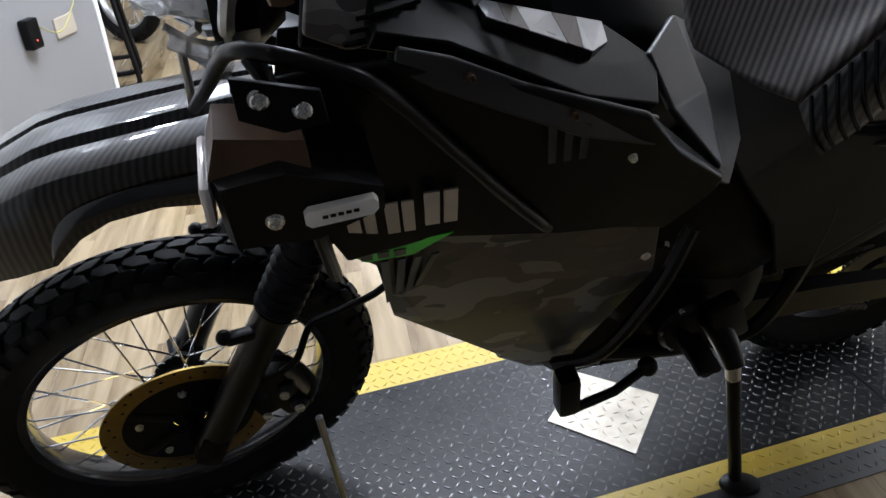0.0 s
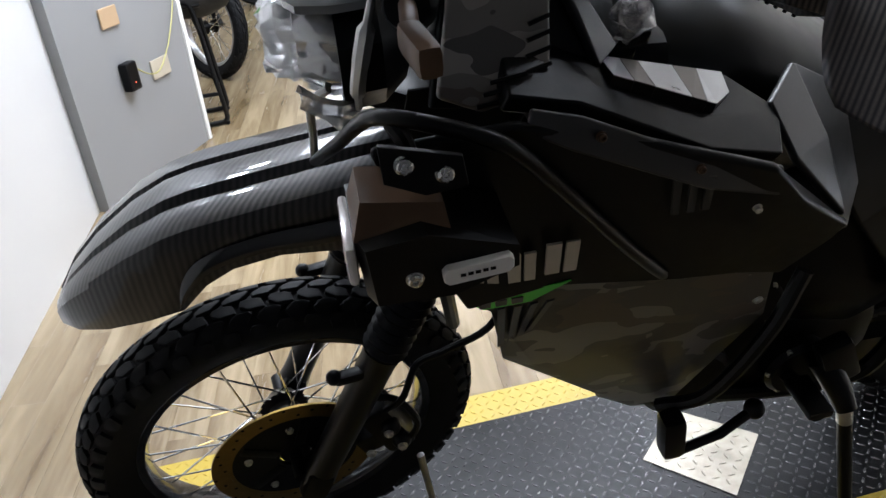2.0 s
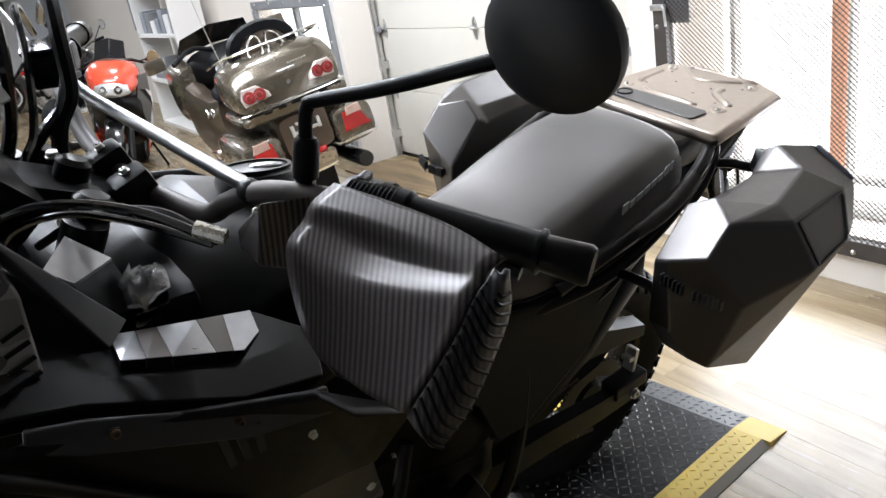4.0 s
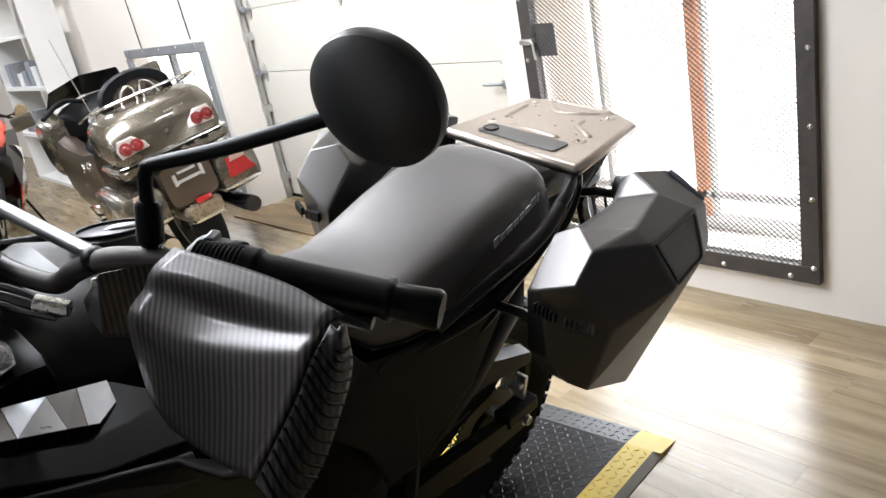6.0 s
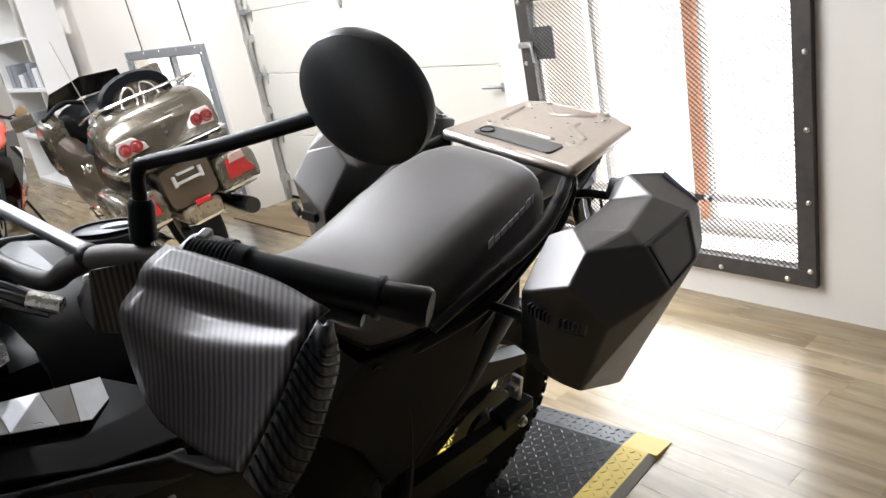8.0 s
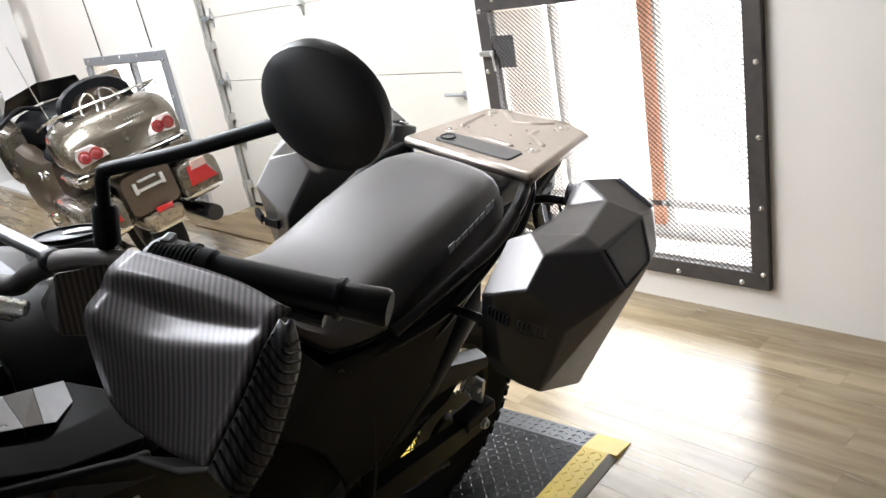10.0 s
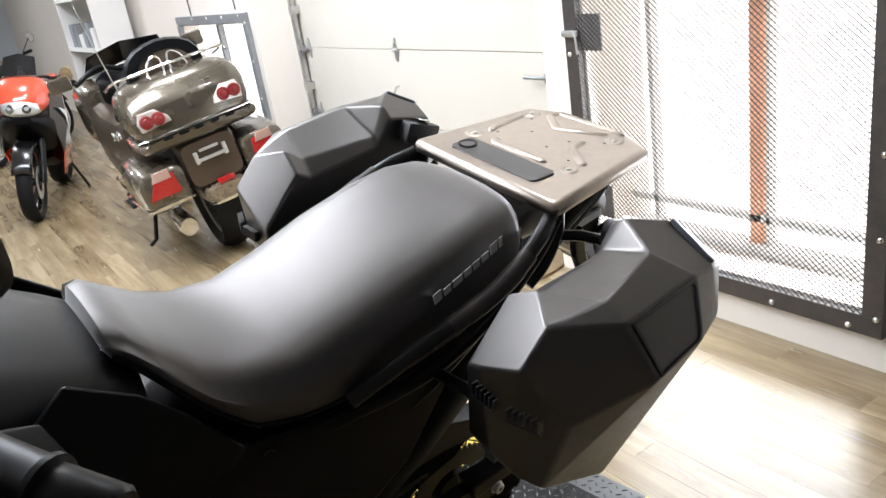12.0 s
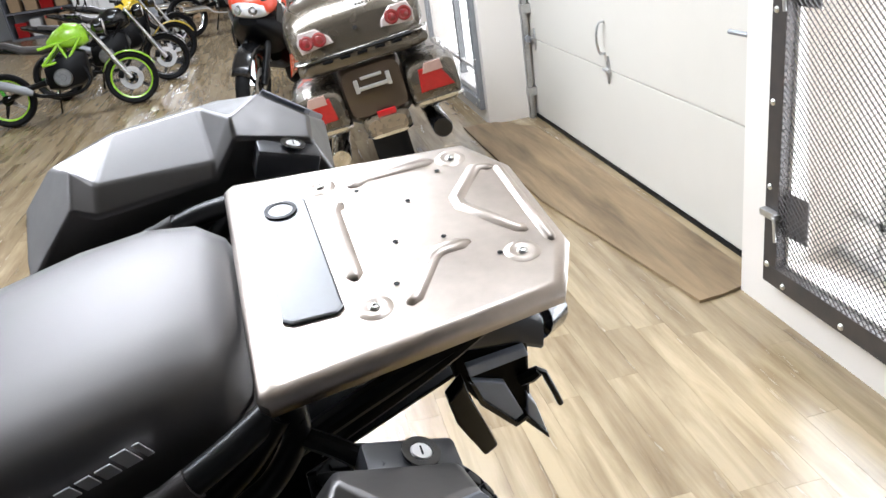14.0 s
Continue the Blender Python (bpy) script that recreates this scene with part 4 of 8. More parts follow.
# dark gloss strip low on each fender side, standing in for a dark reflection
for s in (-1, 1):
    bm = B()
    low = smooth_path([(-0.092, 0, 0.792), (-0.072, 0, 0.818), (-0.035, 0, 0.850), (0.03, 0, 0.866), (0.11, 0, 0.866), (0.19, 0, 0.872)], 4)
    top = smooth_path([(-0.090, 0, 0.797), (-0.078, 0, 0.838), (-0.045, 0, 0.872), (0.03, 0, 0.893), (0.11, 0, 0.899), (0.19, 0, 0.906)], 4)
    rings(bm, [[(p.x, s * y, p.z) for p in low] for y in (0.1015, 0.1035)] + [[(p.x, s * 0.1030, p.z) for p in top]], False, False)
    ob = part("fender_recess", bm, BLACK_GLOSS, fender, "glossy dark strip for the reflection along the fender side", True)
    sm = ob.modifiers.new("thickness", "SOLIDIFY")
    sm.thickness, sm.offset = 0.002, 0

# headlight, screen and upper cowl
bm = B()
rs = []
film_rnd = random.Random(3)
film = [(0.090, 0.05, 1.11, 1.15), (0.091, 0.09, 1.102, 1.168), (0.093, 0.12, 1.098, 1.182), (0.098, 0.145, 1.098, 1.192), (0.107, 0.160, 1.100, 1.198), (0.122, 0.168, 1.102, 1.200), (0.145, 0.174, 1.100, 1.201), (0.172, 0.178, 1.090, 1.200)]
for x, hw, z0, z1 in film:
    rs.append([(x + film_rnd.uniform(-0.009, 0.009), (hw + film_rnd.uniform(-0.011, 0.006)) * math.copysign(abs(math.cos(a)) ** 0.8, math.cos(a)), (z0 + z1) / 2 + ((z1 - z0) / 2 + film_rnd.uniform(-0.006, 0.005)) * math.copysign(abs(math.sin(a)) ** 0.8, math.sin(a))) for a in [2 * math.pi * (i + 0.5) / 30 for i in range(30)]])
rings(bm, rs)
lamp = part("headlight", bm, WRAP, bike, "headlight under crumpled clear plastic film", True, sharp=14)
bm = B()
rings(bm, [[(x, hw * math.cos(a), 1.145 + hz * math.sin(a)) for a in [2 * math.pi * (i + 0.5) / 12 for i in range(12)]] for x, hw, hz in ((0.135, 0.05, 0.03), (0.125, 0.15, 0.075), (0.155, 0.17, 0.085), (0.2, 0.17, 0.085))])
part("reflector", bm, CHROME, lamp, "chrome reflector bowl", True)
bm = B()
rings(bm, [[(x, hw * math.cos(a), 1.145 + hz * math.sin(a)) for a in [2 * math.pi * (i + 0.5) / 12 for i in range(12)]] for x, hw, hz in ((0.165, 0.196, 0.10), (0.21, 0.19, 0.098), (0.24, 0.15, 0.08))])
part("headlight_housing", bm, BLACK, bike, "", True)
bm = B()
rs = []
for x, y0, z0, z1 in ((0.120, -0.172, 1.102, 1.125), (0.140, -0.180, 1.088, 1.112), (0.158, -0.186, 1.074, 1.108), (0.176, -0.182, 1.070, 1.104)):
    rs.append([(x + film_rnd.uniform(-0.004, 0.004), y0 + film_rnd.uniform(-0.006, 0.006), z0 + (z1 - z0) * i / 4 + film_rnd.uniform(-0.003, 0.003)) for i in range(5)] + [(x, y0 + 0.012, z1 - (z1 - z0) * i / 4) for i in range(5)])
rings(bm, rs)
part("film_flap", bm, WRAP, lamp, "loose end of the clear film")
bm = B()
rings(bm, [[(x, hw * math.cos(a), 1.205 + hz * math.sin(a)) for a in [2 * math.pi * (i + 0.5) / 20 for i in range(20)]] for x, hw, hz in ((0.108, 0.05, 0.012), (0.112, 0.13, 0.020), (0.13, 0.165, 0.026), (0.165, 0.175, 0.028), (0.20, 0.172, 0.026))])
part("lamp_glass", bm, LAMP_GREY, lamp, "grey upper edge of the headlight glass", True)
# silver trim strip under the lamp
bm = B()
tube(bm, [(0.204, -0.208, 1.231), (0.192, -0.208, 1.19), (0.180, -0.204, 1.14), (0.178, -0.19, 1.105)], [0.004, 0.009, 0.008, 0.004], 8)
part("lamp_trim", bm, GALV, bike, "silver trim beside the headlight", True)
# smoked screen and side wing
shell("screen", [(0.144, -0.26, 1.302), (0.156, -0.262, 1.318), (0.205, -0.255, 1.40), (0.26, -0.22, 1.52), (0.128, 0.0, 1.245), (0.205, 0.0, 1.45), (0.27, 0.0, 1.56), (0.144, 0.26, 1.302), (0.205, 0.255, 1.40), (0.26, 0.22, 1.52), (0.258, -0.250, 1.270), (0.292, -0.25, 1.312), (0.30, -0.25, 1.38), (0.33, -0.225, 1.50), (0.29, 0.25, 1.30), (0.30, 0.25, 1.38), (0.33, 0.225, 1.50), (0.153, -0.272, 1.266), (0.205, -0.264, 1.276), (0.153, 0.272, 1.266)],
      [(0, 1, 2, 5, 4), (2, 3, 6, 5), (4, 5, 8, 7), (5, 6, 9, 8), (0, 17, 2, 1), (17, 18, 10, 11, 12, 2), (2, 12, 13, 3), (7, 8, 19), (19, 8, 15, 14), (8, 9, 16, 15)], SMOKE, bike, "dark smoked wind screen", 0.005, 0.006)
for p in ((0.199, -0.268, 1.328),):
    bolt(bike, p, (-0.1, -1, 0.1), 0.0035, BOLT, 0.004)
shell("instrument_hood", [(0.330, -0.13, 1.385), (0.345, -0.11, 1.362), (0.381, -0.10, 1.343), (0.429, 0.0, 1.318), (0.381, 0.10, 1.343), (0.345, 0.11, 1.362), (0.330, 0.13, 1.385), (0.40, 0.0, 1.40)], [(0, 1, 2, 3, 7), (3, 4, 5, 6, 7)], GREY_PLASTIC, bike, "dark grey hood over the instruments", 0.006, 0.003)
# camouflage side cowl
shell("side_cowl", [(0.243, -0.30, 1.165), (0.262, -0.275, 1.255), (0.300, -0.262, 1.295), (0.340, -0.255, 1.300), (0.352, -0.275, 1.245), (0.345, -0.310, 1.165), (0.280, -0.318, 1.155)],
      [(0, 1, 2, 3, 4, 5, 6)], CAMO_LIGHT, bike, "grey camouflage side cowl", 0.01, 0.004)
for k in range(5):
    z = 1.172 + 0.013 * k
    bm = B()
    rod(bm, (0.318 + 0.002 * k, -0.3165 + 0.004 * k, z), (0.345, -0.312 + 0.004 * k, z + 0.004), 0.0022, 6)
    part("vent_slot", bm, BLACK, bike)
for k in range(3):
    bm = B()
    rod(bm, (0.275 + 0.006 * k, -0.3195, 1.162 + 0.011 * k), (0.312 + 0.004 * k, -0.3185, 1.166 + 0.011 * k), 0.0022, 6)
    part("vent_slot", bm, BLACK, bike)
# black inner cowl behind it
shell("inner_cowl", [(0.24, -0.25, 1.13), (0.26, -0.24, 1.24), (0.315, -0.245, 1.295), (0.375, -0.225, 1.22), (0.42, -0.24, 1.15), (0.40, -0.27, 1.12)], [(0, 1, 2, 3, 4, 5)], BLACK, bike, "black inner cowl", 0.012, 0.004)
shell("cowl_edge", [(0.300, -0.262, 1.297), (0.318, -0.258, 1.316), (0.332, -0.253, 1.318), (0.432, -0.245, 1.165), (0.405, -0.272, 1.158), (0.347, -0.262, 1.285)], [(0, 1, 2, 3, 4, 5)], GREY_PLASTIC, bike, "dark grey cowl edge", 0.01, 0.003)
# indicator
bm = B()
tube(bm, [(0.245, -0.175, 1.212), (0.242, -0.195, 1.217), (0.236, -0.225, 1.224), (0.230, -0.245, 1.230)], [0.024, 0.027, 0.027, 0.021], 20, False)
ind = part("indicator", bm, BLACK, bike, "black indicator stalk with an amber-tan lens", True)
bm = B()
tube(bm, [(0.231, -0.240, 1.229), (0.222, -0.326, 1.240)], 0.0085, 12, False)
part("indicator_stem", bm, BRASS, ind, "tan indicator stem", True)
bm = B()
box(bm, (0.2235, -0.358, 1.243), (0.021, 0.076, 0.027), turn(5, "Z") @ turn(-7, "X"), 0.008)
part("indicator_lens", bm, BRASS, ind, "tan indicator lens", True)


# ---- side shrouds ----
def sy(z):
    """Outer face of the left shroud at a height."""
    return float(np.interp(z, [0.40, 0.745, 1.05, 1.3], [-0.140, -0.215, -0.345, -0.345]))


def mirrored(fn):
    """Calls fn for the left and for the right side of the machine."""
    for s in (1, -1):
        fn(lambda p: (p[0], p[1] * s, p[2]), s)


def shrouds(S, s):
    V = [(0.262, -0.285, 0.895), (0.300, -0.254, 0.838), (0.325, -0.204, 0.695), (0.560, -0.132, 0.435), (0.632, -0.145, 0.448), (0.713, -0.203, 0.689), (0.672, -0.251, 0.832), (0.592, -0.262, 0.856), (0.530, -0.258, 0.858), (0.362, -0.222, 0.700), (0.560, -0.212, 0.664), (0.36, -0.280, 0.905)]
    f = [(0, 1, 9, 10, 5, 6, 7, 8, 11), (1, 2, 9), (2, 3, 4, 10, 9), (10, 4, 5)]
    shell("lower_shroud", [S(v) for v in V], f if s > 0 else [tuple(reversed(q)) for q in f], CAMO, bike, "camouflage lower side shroud", 0.012, 0.003)
    V = [(0.175, -0.335, 1.150), (0.20, -0.335, 1.06), (0.262, -0.287, 0.896), (0.36, -0.282, 0.906), (0.530, -0.260, 0.859), (0.60, -0.264, 0.858), (0.672, -0.253, 0.834), (0.715, -0.27, 0.90), (0.690, -0.315, 0.955), (0.60, -0.345, 1.03), (0.565, -0.342, 1.07), (0.40, -0.345, 1.135), (0.30, -0.35, 1.165)]
    f = [(0, 1, 2, 3, 4, 11, 12), (4, 5, 10, 11), (5, 6, 7, 8, 9, 10)]
    shell("upper_shroud", [S(v) for v in V], f if s > 0 else [tuple(reversed(q)) for q in f], BLACK, bike, "satin black upper side shroud", 0.012, 0.005)


mirrored(shrouds)
bolt(bike, (0.68, -0.222, 0.745), (0.2, -1, -0.3), 0.0065, BOLT, 0.006)
bolt(bike, (0.552, -0.350, 1.021), (0, -1, -0.2), 0.004)
# decals on the left shroud: plain letter blocks, green flash and stripes


def decal(name, outline, material, lift, label=""):
    bm = B()
    a = [Vector((x, sy(z) - lift, z)) for x, z in outline]
    rings(bm, [a, [p + Vector((0, 0.0035, 0)) for p in a]])
    return part(name, bm, material, bike, label)


def letter_bars(x, z, w, h, lean):
    """Plain upright bars in place of a badge."""
    for dx, ww, z0, z1 in ((0.0, 0.40, 0, 1), (0.52, 0.36, 0, 1)):
        decal("badge_bar", [(x + dx * w + lean * z0 * h, z + z0 * h), (x + (dx + ww) * w + lean * z0 * h, z + z0 * h), (x + (dx + ww) * w + lean * z1 * h, z + z1 * h), (x + dx * w + lean * z1 * h, z + z1 * h)], TAN, 0.010, "tan badge bar")


letter_bars(0.268, 0.925, 0.034, 0.058, -0.12)
letter_bars(0.308, 0.930, 0.034, 0.062, -0.12)
letter_bars(0.348, 0.936, 0.040, 0.066, -0.12)
decal("green_flash", [(0.262, 0.900), (0.285, 0.872), (0.340, 0.874), (0.382, 0.912)], GREEN, 0.011, "bright green decal flash")
for k in range(3):
    decal("number_bar", [(0.277 + 0.019 * k, 0.893), (0.291 + 0.019 * k, 0.893), (0.292 + 0.019 * k, 0.879), (0.279 + 0.019 * k, 0.879)], STRIPE, 0.013, "dark bar on the green decal")
for k in range(4):
    decal("stripe", [(0.302 + 0.020 * k, 0.866 - 0.001 * k), (0.311 + 0.020 * k, 0.866), (0.322 + 0.011 * k, 0.750 + 0.012 * k), (0.314 + 0.011 * k, 0.744 + 0.012 * k)], STRIPE, 0.011, "grey decal stripe")
for k in range(3):
    decal("stripe", [(0.455 + 0.018 * k, 1.088 - 0.008 * k), (0.464 + 0.018 * k, 1.086 - 0.008 * k), (0.474 + 0.016 * k, 1.02), (0.466 + 0.016 * k, 1.02)], FAINT, 0.008, "faint grey stripe")
# shelf over the shroud with silver-grey facets
shell("shroud_cap", [(0.30, -0.335, 1.178), (0.36, -0.345, 1.168), (0.50, -0.335, 1.090), (0.590, -0.318, 1.058), (0.612, -0.262, 1.075), (0.560, -0.228, 1.106), (0.515, -0.232, 1.116), (0.405, -0.242, 1.150), (0.375, -0.25, 1.175), (0.305, -0.26, 1.215), (0.385, -0.318, 1.164), (0.50, -0.300, 1.106), (0.545, -0.290, 1.094)],
      [(0, 1, 10, 8, 9), (1, 2, 11, 10), (2, 3, 12, 11), (3, 4, 5, 12), (10, 11, 6, 7, 8), (11, 12, 5, 6)], BLACK, bike, "faceted black shroud cap", 0.02, 0.003)
PAD = [Vector(p) for p in ((0.402, -0.306, 1.166), (0.528, -0.292, 1.106), (0.556, -0.228, 1.106), (0.411, -0.247, 1.155))]


def on_pad(a, b, lift):
    return PAD[0].lerp(PAD[1], a).lerp(PAD[3].lerp(PAD[2], a), b) + Vector((0.2, -0.1, 1.0)).normalized() * lift


for a0, a1, b0, b1, silver in ((0.02, 0.19, 0.0, 0.16, True), (0.195, 0.37, 0.165, 0.30, False), (0.375, 0.70, 0.305, 0.58, True), (0.705, 0.84, 0.585, 0.78, False), (0.845, 0.99, 0.785, 1.0, True)):
    bm = B()
    O = [(a0, 0.0), (a1, 0.0), (b1, 1.0), (b0, 1.0)]
    if a1 > 0.98:
        O = [(a0, 0.0), (0.93, 0.0), (1.06, 0.42), (b1, 1.0), (b0, 1.0)]
    rings(bm, [[on_pad(a, b, -0.012) for a, b in O], [on_pad(a, b, 0.0015) for a, b in O]])
    pad = part("pad_base", bm, BLACK, bike, "black base of a facet")
    bm = B()
    rings(bm, [[on_pad(a, b, 0.0016) for a, b in O], [on_pad(a, b, 0.0026) for a, b in O]])
    part("reflective_pad", bm, SILVER_PAD if silver else TAN_PAD, pad, "silver-grey facet on the shroud cap" if silver else "brown stripe between the facets")
shell("cap_rail", [(0.315, -0.352, 1.172), (0.36, -0.356, 1.160), (0.50, -0.348, 1.086), (0.588, -0.328, 1.050), (0.585, -0.338, 1.020), (0.49, -0.356, 1.058), (0.35, -0.362, 1.130), (0.31, -0.357, 1.152)], [(0, 1, 6, 7), (1, 2, 5, 6), (2, 3, 4, 5)], GREY_PLASTIC, bike, "dark grey rail along the shroud", 0.008, 0.003)
bolt(bike, (0.481, -0.352, 1.082), (0, -1, 0.2), 0.004, BRASS)
bolt(bike, (0.376, -0.360, 1.140), (0, -1, 0.2), 0.004, BRASS)

# guard bar with the fog lamp bracket
bm = B()
tube(bm, [(0.120, -0.075, 0.975), (0.150, -0.200, 1.072), (0.172, -0.295, 1.148), (0.184, -0.328, 1.172), (0.205, -0.350, 1.180), (0.266, -0.375, 1.168), (0.305, -0.370, 1.137), (0.379, -0.340, 1.040), (0.435, -0.315, 0.965), (0.494, -0.285, 0.890), (0.55, -0.20, 0.80)], 0.0075, 12)
part("guard_bar", bm, BLACK_METAL, bike, "black steel guard bar", True)
bm = B()
tube(bm, [(0.119, -0.073, 0.972), (0.124, -0.105, 1.03), (0.129, -0.138, 1.088), (0.150, -0.15, 1.11)], 0.005, 8)
part("lamp_strut", bm, GALV, bike, "thin bright strut under the headlight", True)
bm = B()
tube(bm, [(0.197, -0.342, 1.174), (0.21, -0.35, 1.14), (0.23, -0.34, 1.0), (0.25, -0.27, 0.85)], 0.008, 10)
part("guard_bar", bm, BLACK_METAL, bike, "", True)
bm = B()
tube(bm, [(0.60, -0.16, 0.46), (0.66, -0.20, 0.52), (0.72, -0.215, 0.66), (0.76, -0.2, 0.76)], 0.012, 10)
part("guard_bar", bm, BLACK_METAL, bike, "", True)
shell("lamp_bracket", [(0.180, -0.388, 1.184), (0.246, -0.397, 1.170), (0.250, -0.399, 1.142), (0.215, -0.396, 1.136), (0.182, -0.389, 1.148)], [(0, 1, 2, 3, 4)], BLACK, bike, "black fog lamp bracket", 0.006, 0.001)
bolt(bike, (0.199, -0.396, 1.166), (0, -1, 0.15), 0.007, BOLT, 0.007)
bolt(bike, (0.231, -0.399, 1.155), (0, -1, 0.15), 0.007, BOLT, 0.007)
bm = B()
O = [(0.150, 1.110), (0.205, 1.118), (0.285, 1.088), (0.285, 1.062), (0.225, 1.036), (0.155, 1.038)]
rings(bm, [[(x, -0.33, z) for x, z in O], [(x, -0.40, z) for x, z in O], [(0.158 + (x - 0.150) * 0.95, -0.425, 1.044 + (z - 1.036) * 0.86) for x, z in O]])
fog = part("fog_lamp", bm, BLACK_METAL, bike, "boxy black fog lamp")
bm = B()
span(bm, (0.141, -0.415, 1.062), (0.151, -0.335, 1.104), 0.006)
part("fog_lens", bm, CLEAR_LENS, fog, "bright fog lamp lens", True)
bm = B()
rings(bm, [[(0.150, -0.412, 1.108), (0.232, -0.418, 1.100), (0.228, -0.402, 1.128), (0.160, -0.398, 1.137)], [(0.150, -0.345, 1.108), (0.232, -0.345, 1.100), (0.228, -0.345, 1.128), (0.160, -0.345, 1.137)]])
part("fog_bracket", bm, BRASS, fog, "tan-lit lamp bracket", True)
bolt(fog, (0.196, -0.424, 1.070), (0, -1, 0.1), 0.0065, BOLT, 0.006)
bm = B()
O = [(0.2195, 1.0665), (0.2235, 1.0630), (0.2760, 1.0680), (0.2800, 1.0725), (0.2800, 1.0810), (0.2765, 1.0850), (0.2230, 1.0800), (0.2190, 1.0755)]
C = (0.2495, 1.0740)
rings(bm, [[(C[0] + (x - C[0]) * k, y, C[1] + (z - C[1]) * k) for x, z in O] for k, y in ((1.0, -0.418), (1.0, -0.4315), (0.97, -0.4330))])
badge = part("badge", bm, WHITE_DECAL, fog, "white lozenge badge")
for k in range(5):
    bm = B()
    x = 0.2335 + 0.0064 * k
    span(bm, (x, -0.4338, 1.0715 + 0.0006 * k), (x + 0.0045, -0.4328, 1.0745 + 0.0006 * k))
    part("badge_print", bm, BLACK, badge, "dark printed bar")

# ---- tank, seat and middle ----


def loft(secs, n=18, p=2.6):
    """Rings of rounded cross-sections (x, half width, z bottom, z top)."""
    out = []
    for x, hw, z0, z1 in secs:
        r = []
        for i in range(n):
            a = 2 * math.pi * (i + 0.5) / n
            ca, sa = math.cos(a), math.sin(a)
            k = 2 / p
            r.append((x, hw * math.copysign(abs(ca) ** k, ca), (z0 + z1) / 2 + (z1 - z0) / 2 * math.copysign(abs(sa) ** k, sa)))
        out.append(r)
    return out


bm = B()
rings(bm, loft([(0.42, 0.09, 0.93, 1.09), (0.48, 0.15, 0.90, 1.12), (0.55, 0.180, 0.87, 1.136), (0.60, 0.182, 0.86, 1.150), (0.66, 0.180, 0.85, 1.128), (0.75, 0.158, 0.86, 1.078), (0.82, 0.125, 0.88, 1.038), (0.87, 0.10, 0.90, 1.004)], 24, 2.8))
tank = part("fuel_tank", bm, MATT_BLACK, bike, "black fuel tank", True)
CAP_AT = towards((0.12, 0.2, 0.97), (0.682, 0.0, 1.112))
bm = B()
lathe(bm, [(0.0, 0.057), (0.030, 0.056), (0.039, 0.053), (0.043, 0.046), (0.044, 0.0)], 32, CAP_AT)
cap = part("fuel_cap", bm, GREY_PLASTIC, tank, "dark grey round fuel cap", True)
bm = B()
lathe(bm, [(0.0435, 0.048), (0.0465, 0.048), (0.0465, 0.043), (0.0435, 0.043)], 32, CAP_AT, closed=True)
part("cap_ring", bm, BLACK, cap, "", True)
bm = B()
ball(bm, (-0.014, -0.004, 0.045), 1.0, seg=16, scale=(0.024, 0.013, 0.004))
bm.transform(CAP_AT)
part("key_flap", bm, SILVER_PAD, cap, "light grey key flap", True)
bm = B()
lathe(bm, [(0, 0.062), (0.012, 0.062), (0.018, 0.056), (0.018, 0.046), (0.022, 0.044), (0.022, 0.0)], 32, Matrix.Translation((0.665, 0.0, 1.112)))
cap = part("filler_cap", bm, BLACK, tank, "round black filler cap", True)
bm = B()
box(bm, (0.665, 0.0, 1.137), (0.06, 0.022, 0.008), turn(20, "Z"), 0.003)
part("key_flap", bm, GREY_PLASTIC, cap)


def mid(S, s):
    V = [(0.600, -0.262, 1.085), (0.655, -0.205, 1.095), (0.752, -0.172, 1.035), (0.795, -0.200, 0.905), (0.775, -0.23, 0.855), (0.712, -0.268, 0.905), (0.690, -0.314, 0.958), (0.612, -0.312, 1.045), (0.68, -0.262, 1.03), (0.735, -0.245, 0.93)]
    f = [(0, 1, 8, 7), (1, 2, 9, 8), (2, 3, 9), (3, 4, 5, 9), (5, 6, 8, 9), (6, 7, 8)]
    shell("tank_side", [S(v) for v in V], f if s > 0 else [tuple(reversed(q)) for q in f], MATT_BLACK, bike, "dark blue-grey tank side panel", 0.01, 0.003)
    V = [(0.748, -0.168, 1.030), (0.785, -0.152, 1.050), (0.855, -0.140, 0.992), (0.90, -0.145, 0.940), (0.955, -0.155, 0.862), (1.06, -0.158, 0.842), (1.20, -0.160, 0.842), (1.285, -0.155, 0.80), (1.20, -0.155, 0.68), (1.05, -0.15, 0.575), (0.985, -0.15, 0.575), (0.93, -0.165, 0.70), (0.83, -0.19, 0.82), (0.775, -0.195, 0.90), (0.738, -0.182, 0.99)]
    f = [(0, 1, 2, 3, 13, 14), (3, 4, 12, 13), (4, 5, 10, 11, 12), (5, 6, 8, 9, 10), (6, 7, 8)]
    shell("side_cover", [S(v) for v in V], f if s > 0 else [tuple(reversed(q)) for q in f], BLACK, bike, "satin black side cover", 0.01, 0.004)


mirrored(mid)
bm = B()
lathe(bm, [(0, 0.010), (0.003, 0.010), (0.003, 0.006), (-0.004, 0.005), (-0.004, 0)], 14, towards((0, -1, 0.1), (0.978, -0.161, 0.838)))
part("side_cover_stud", bm, BLACK_GLOSS, bike, "", True)

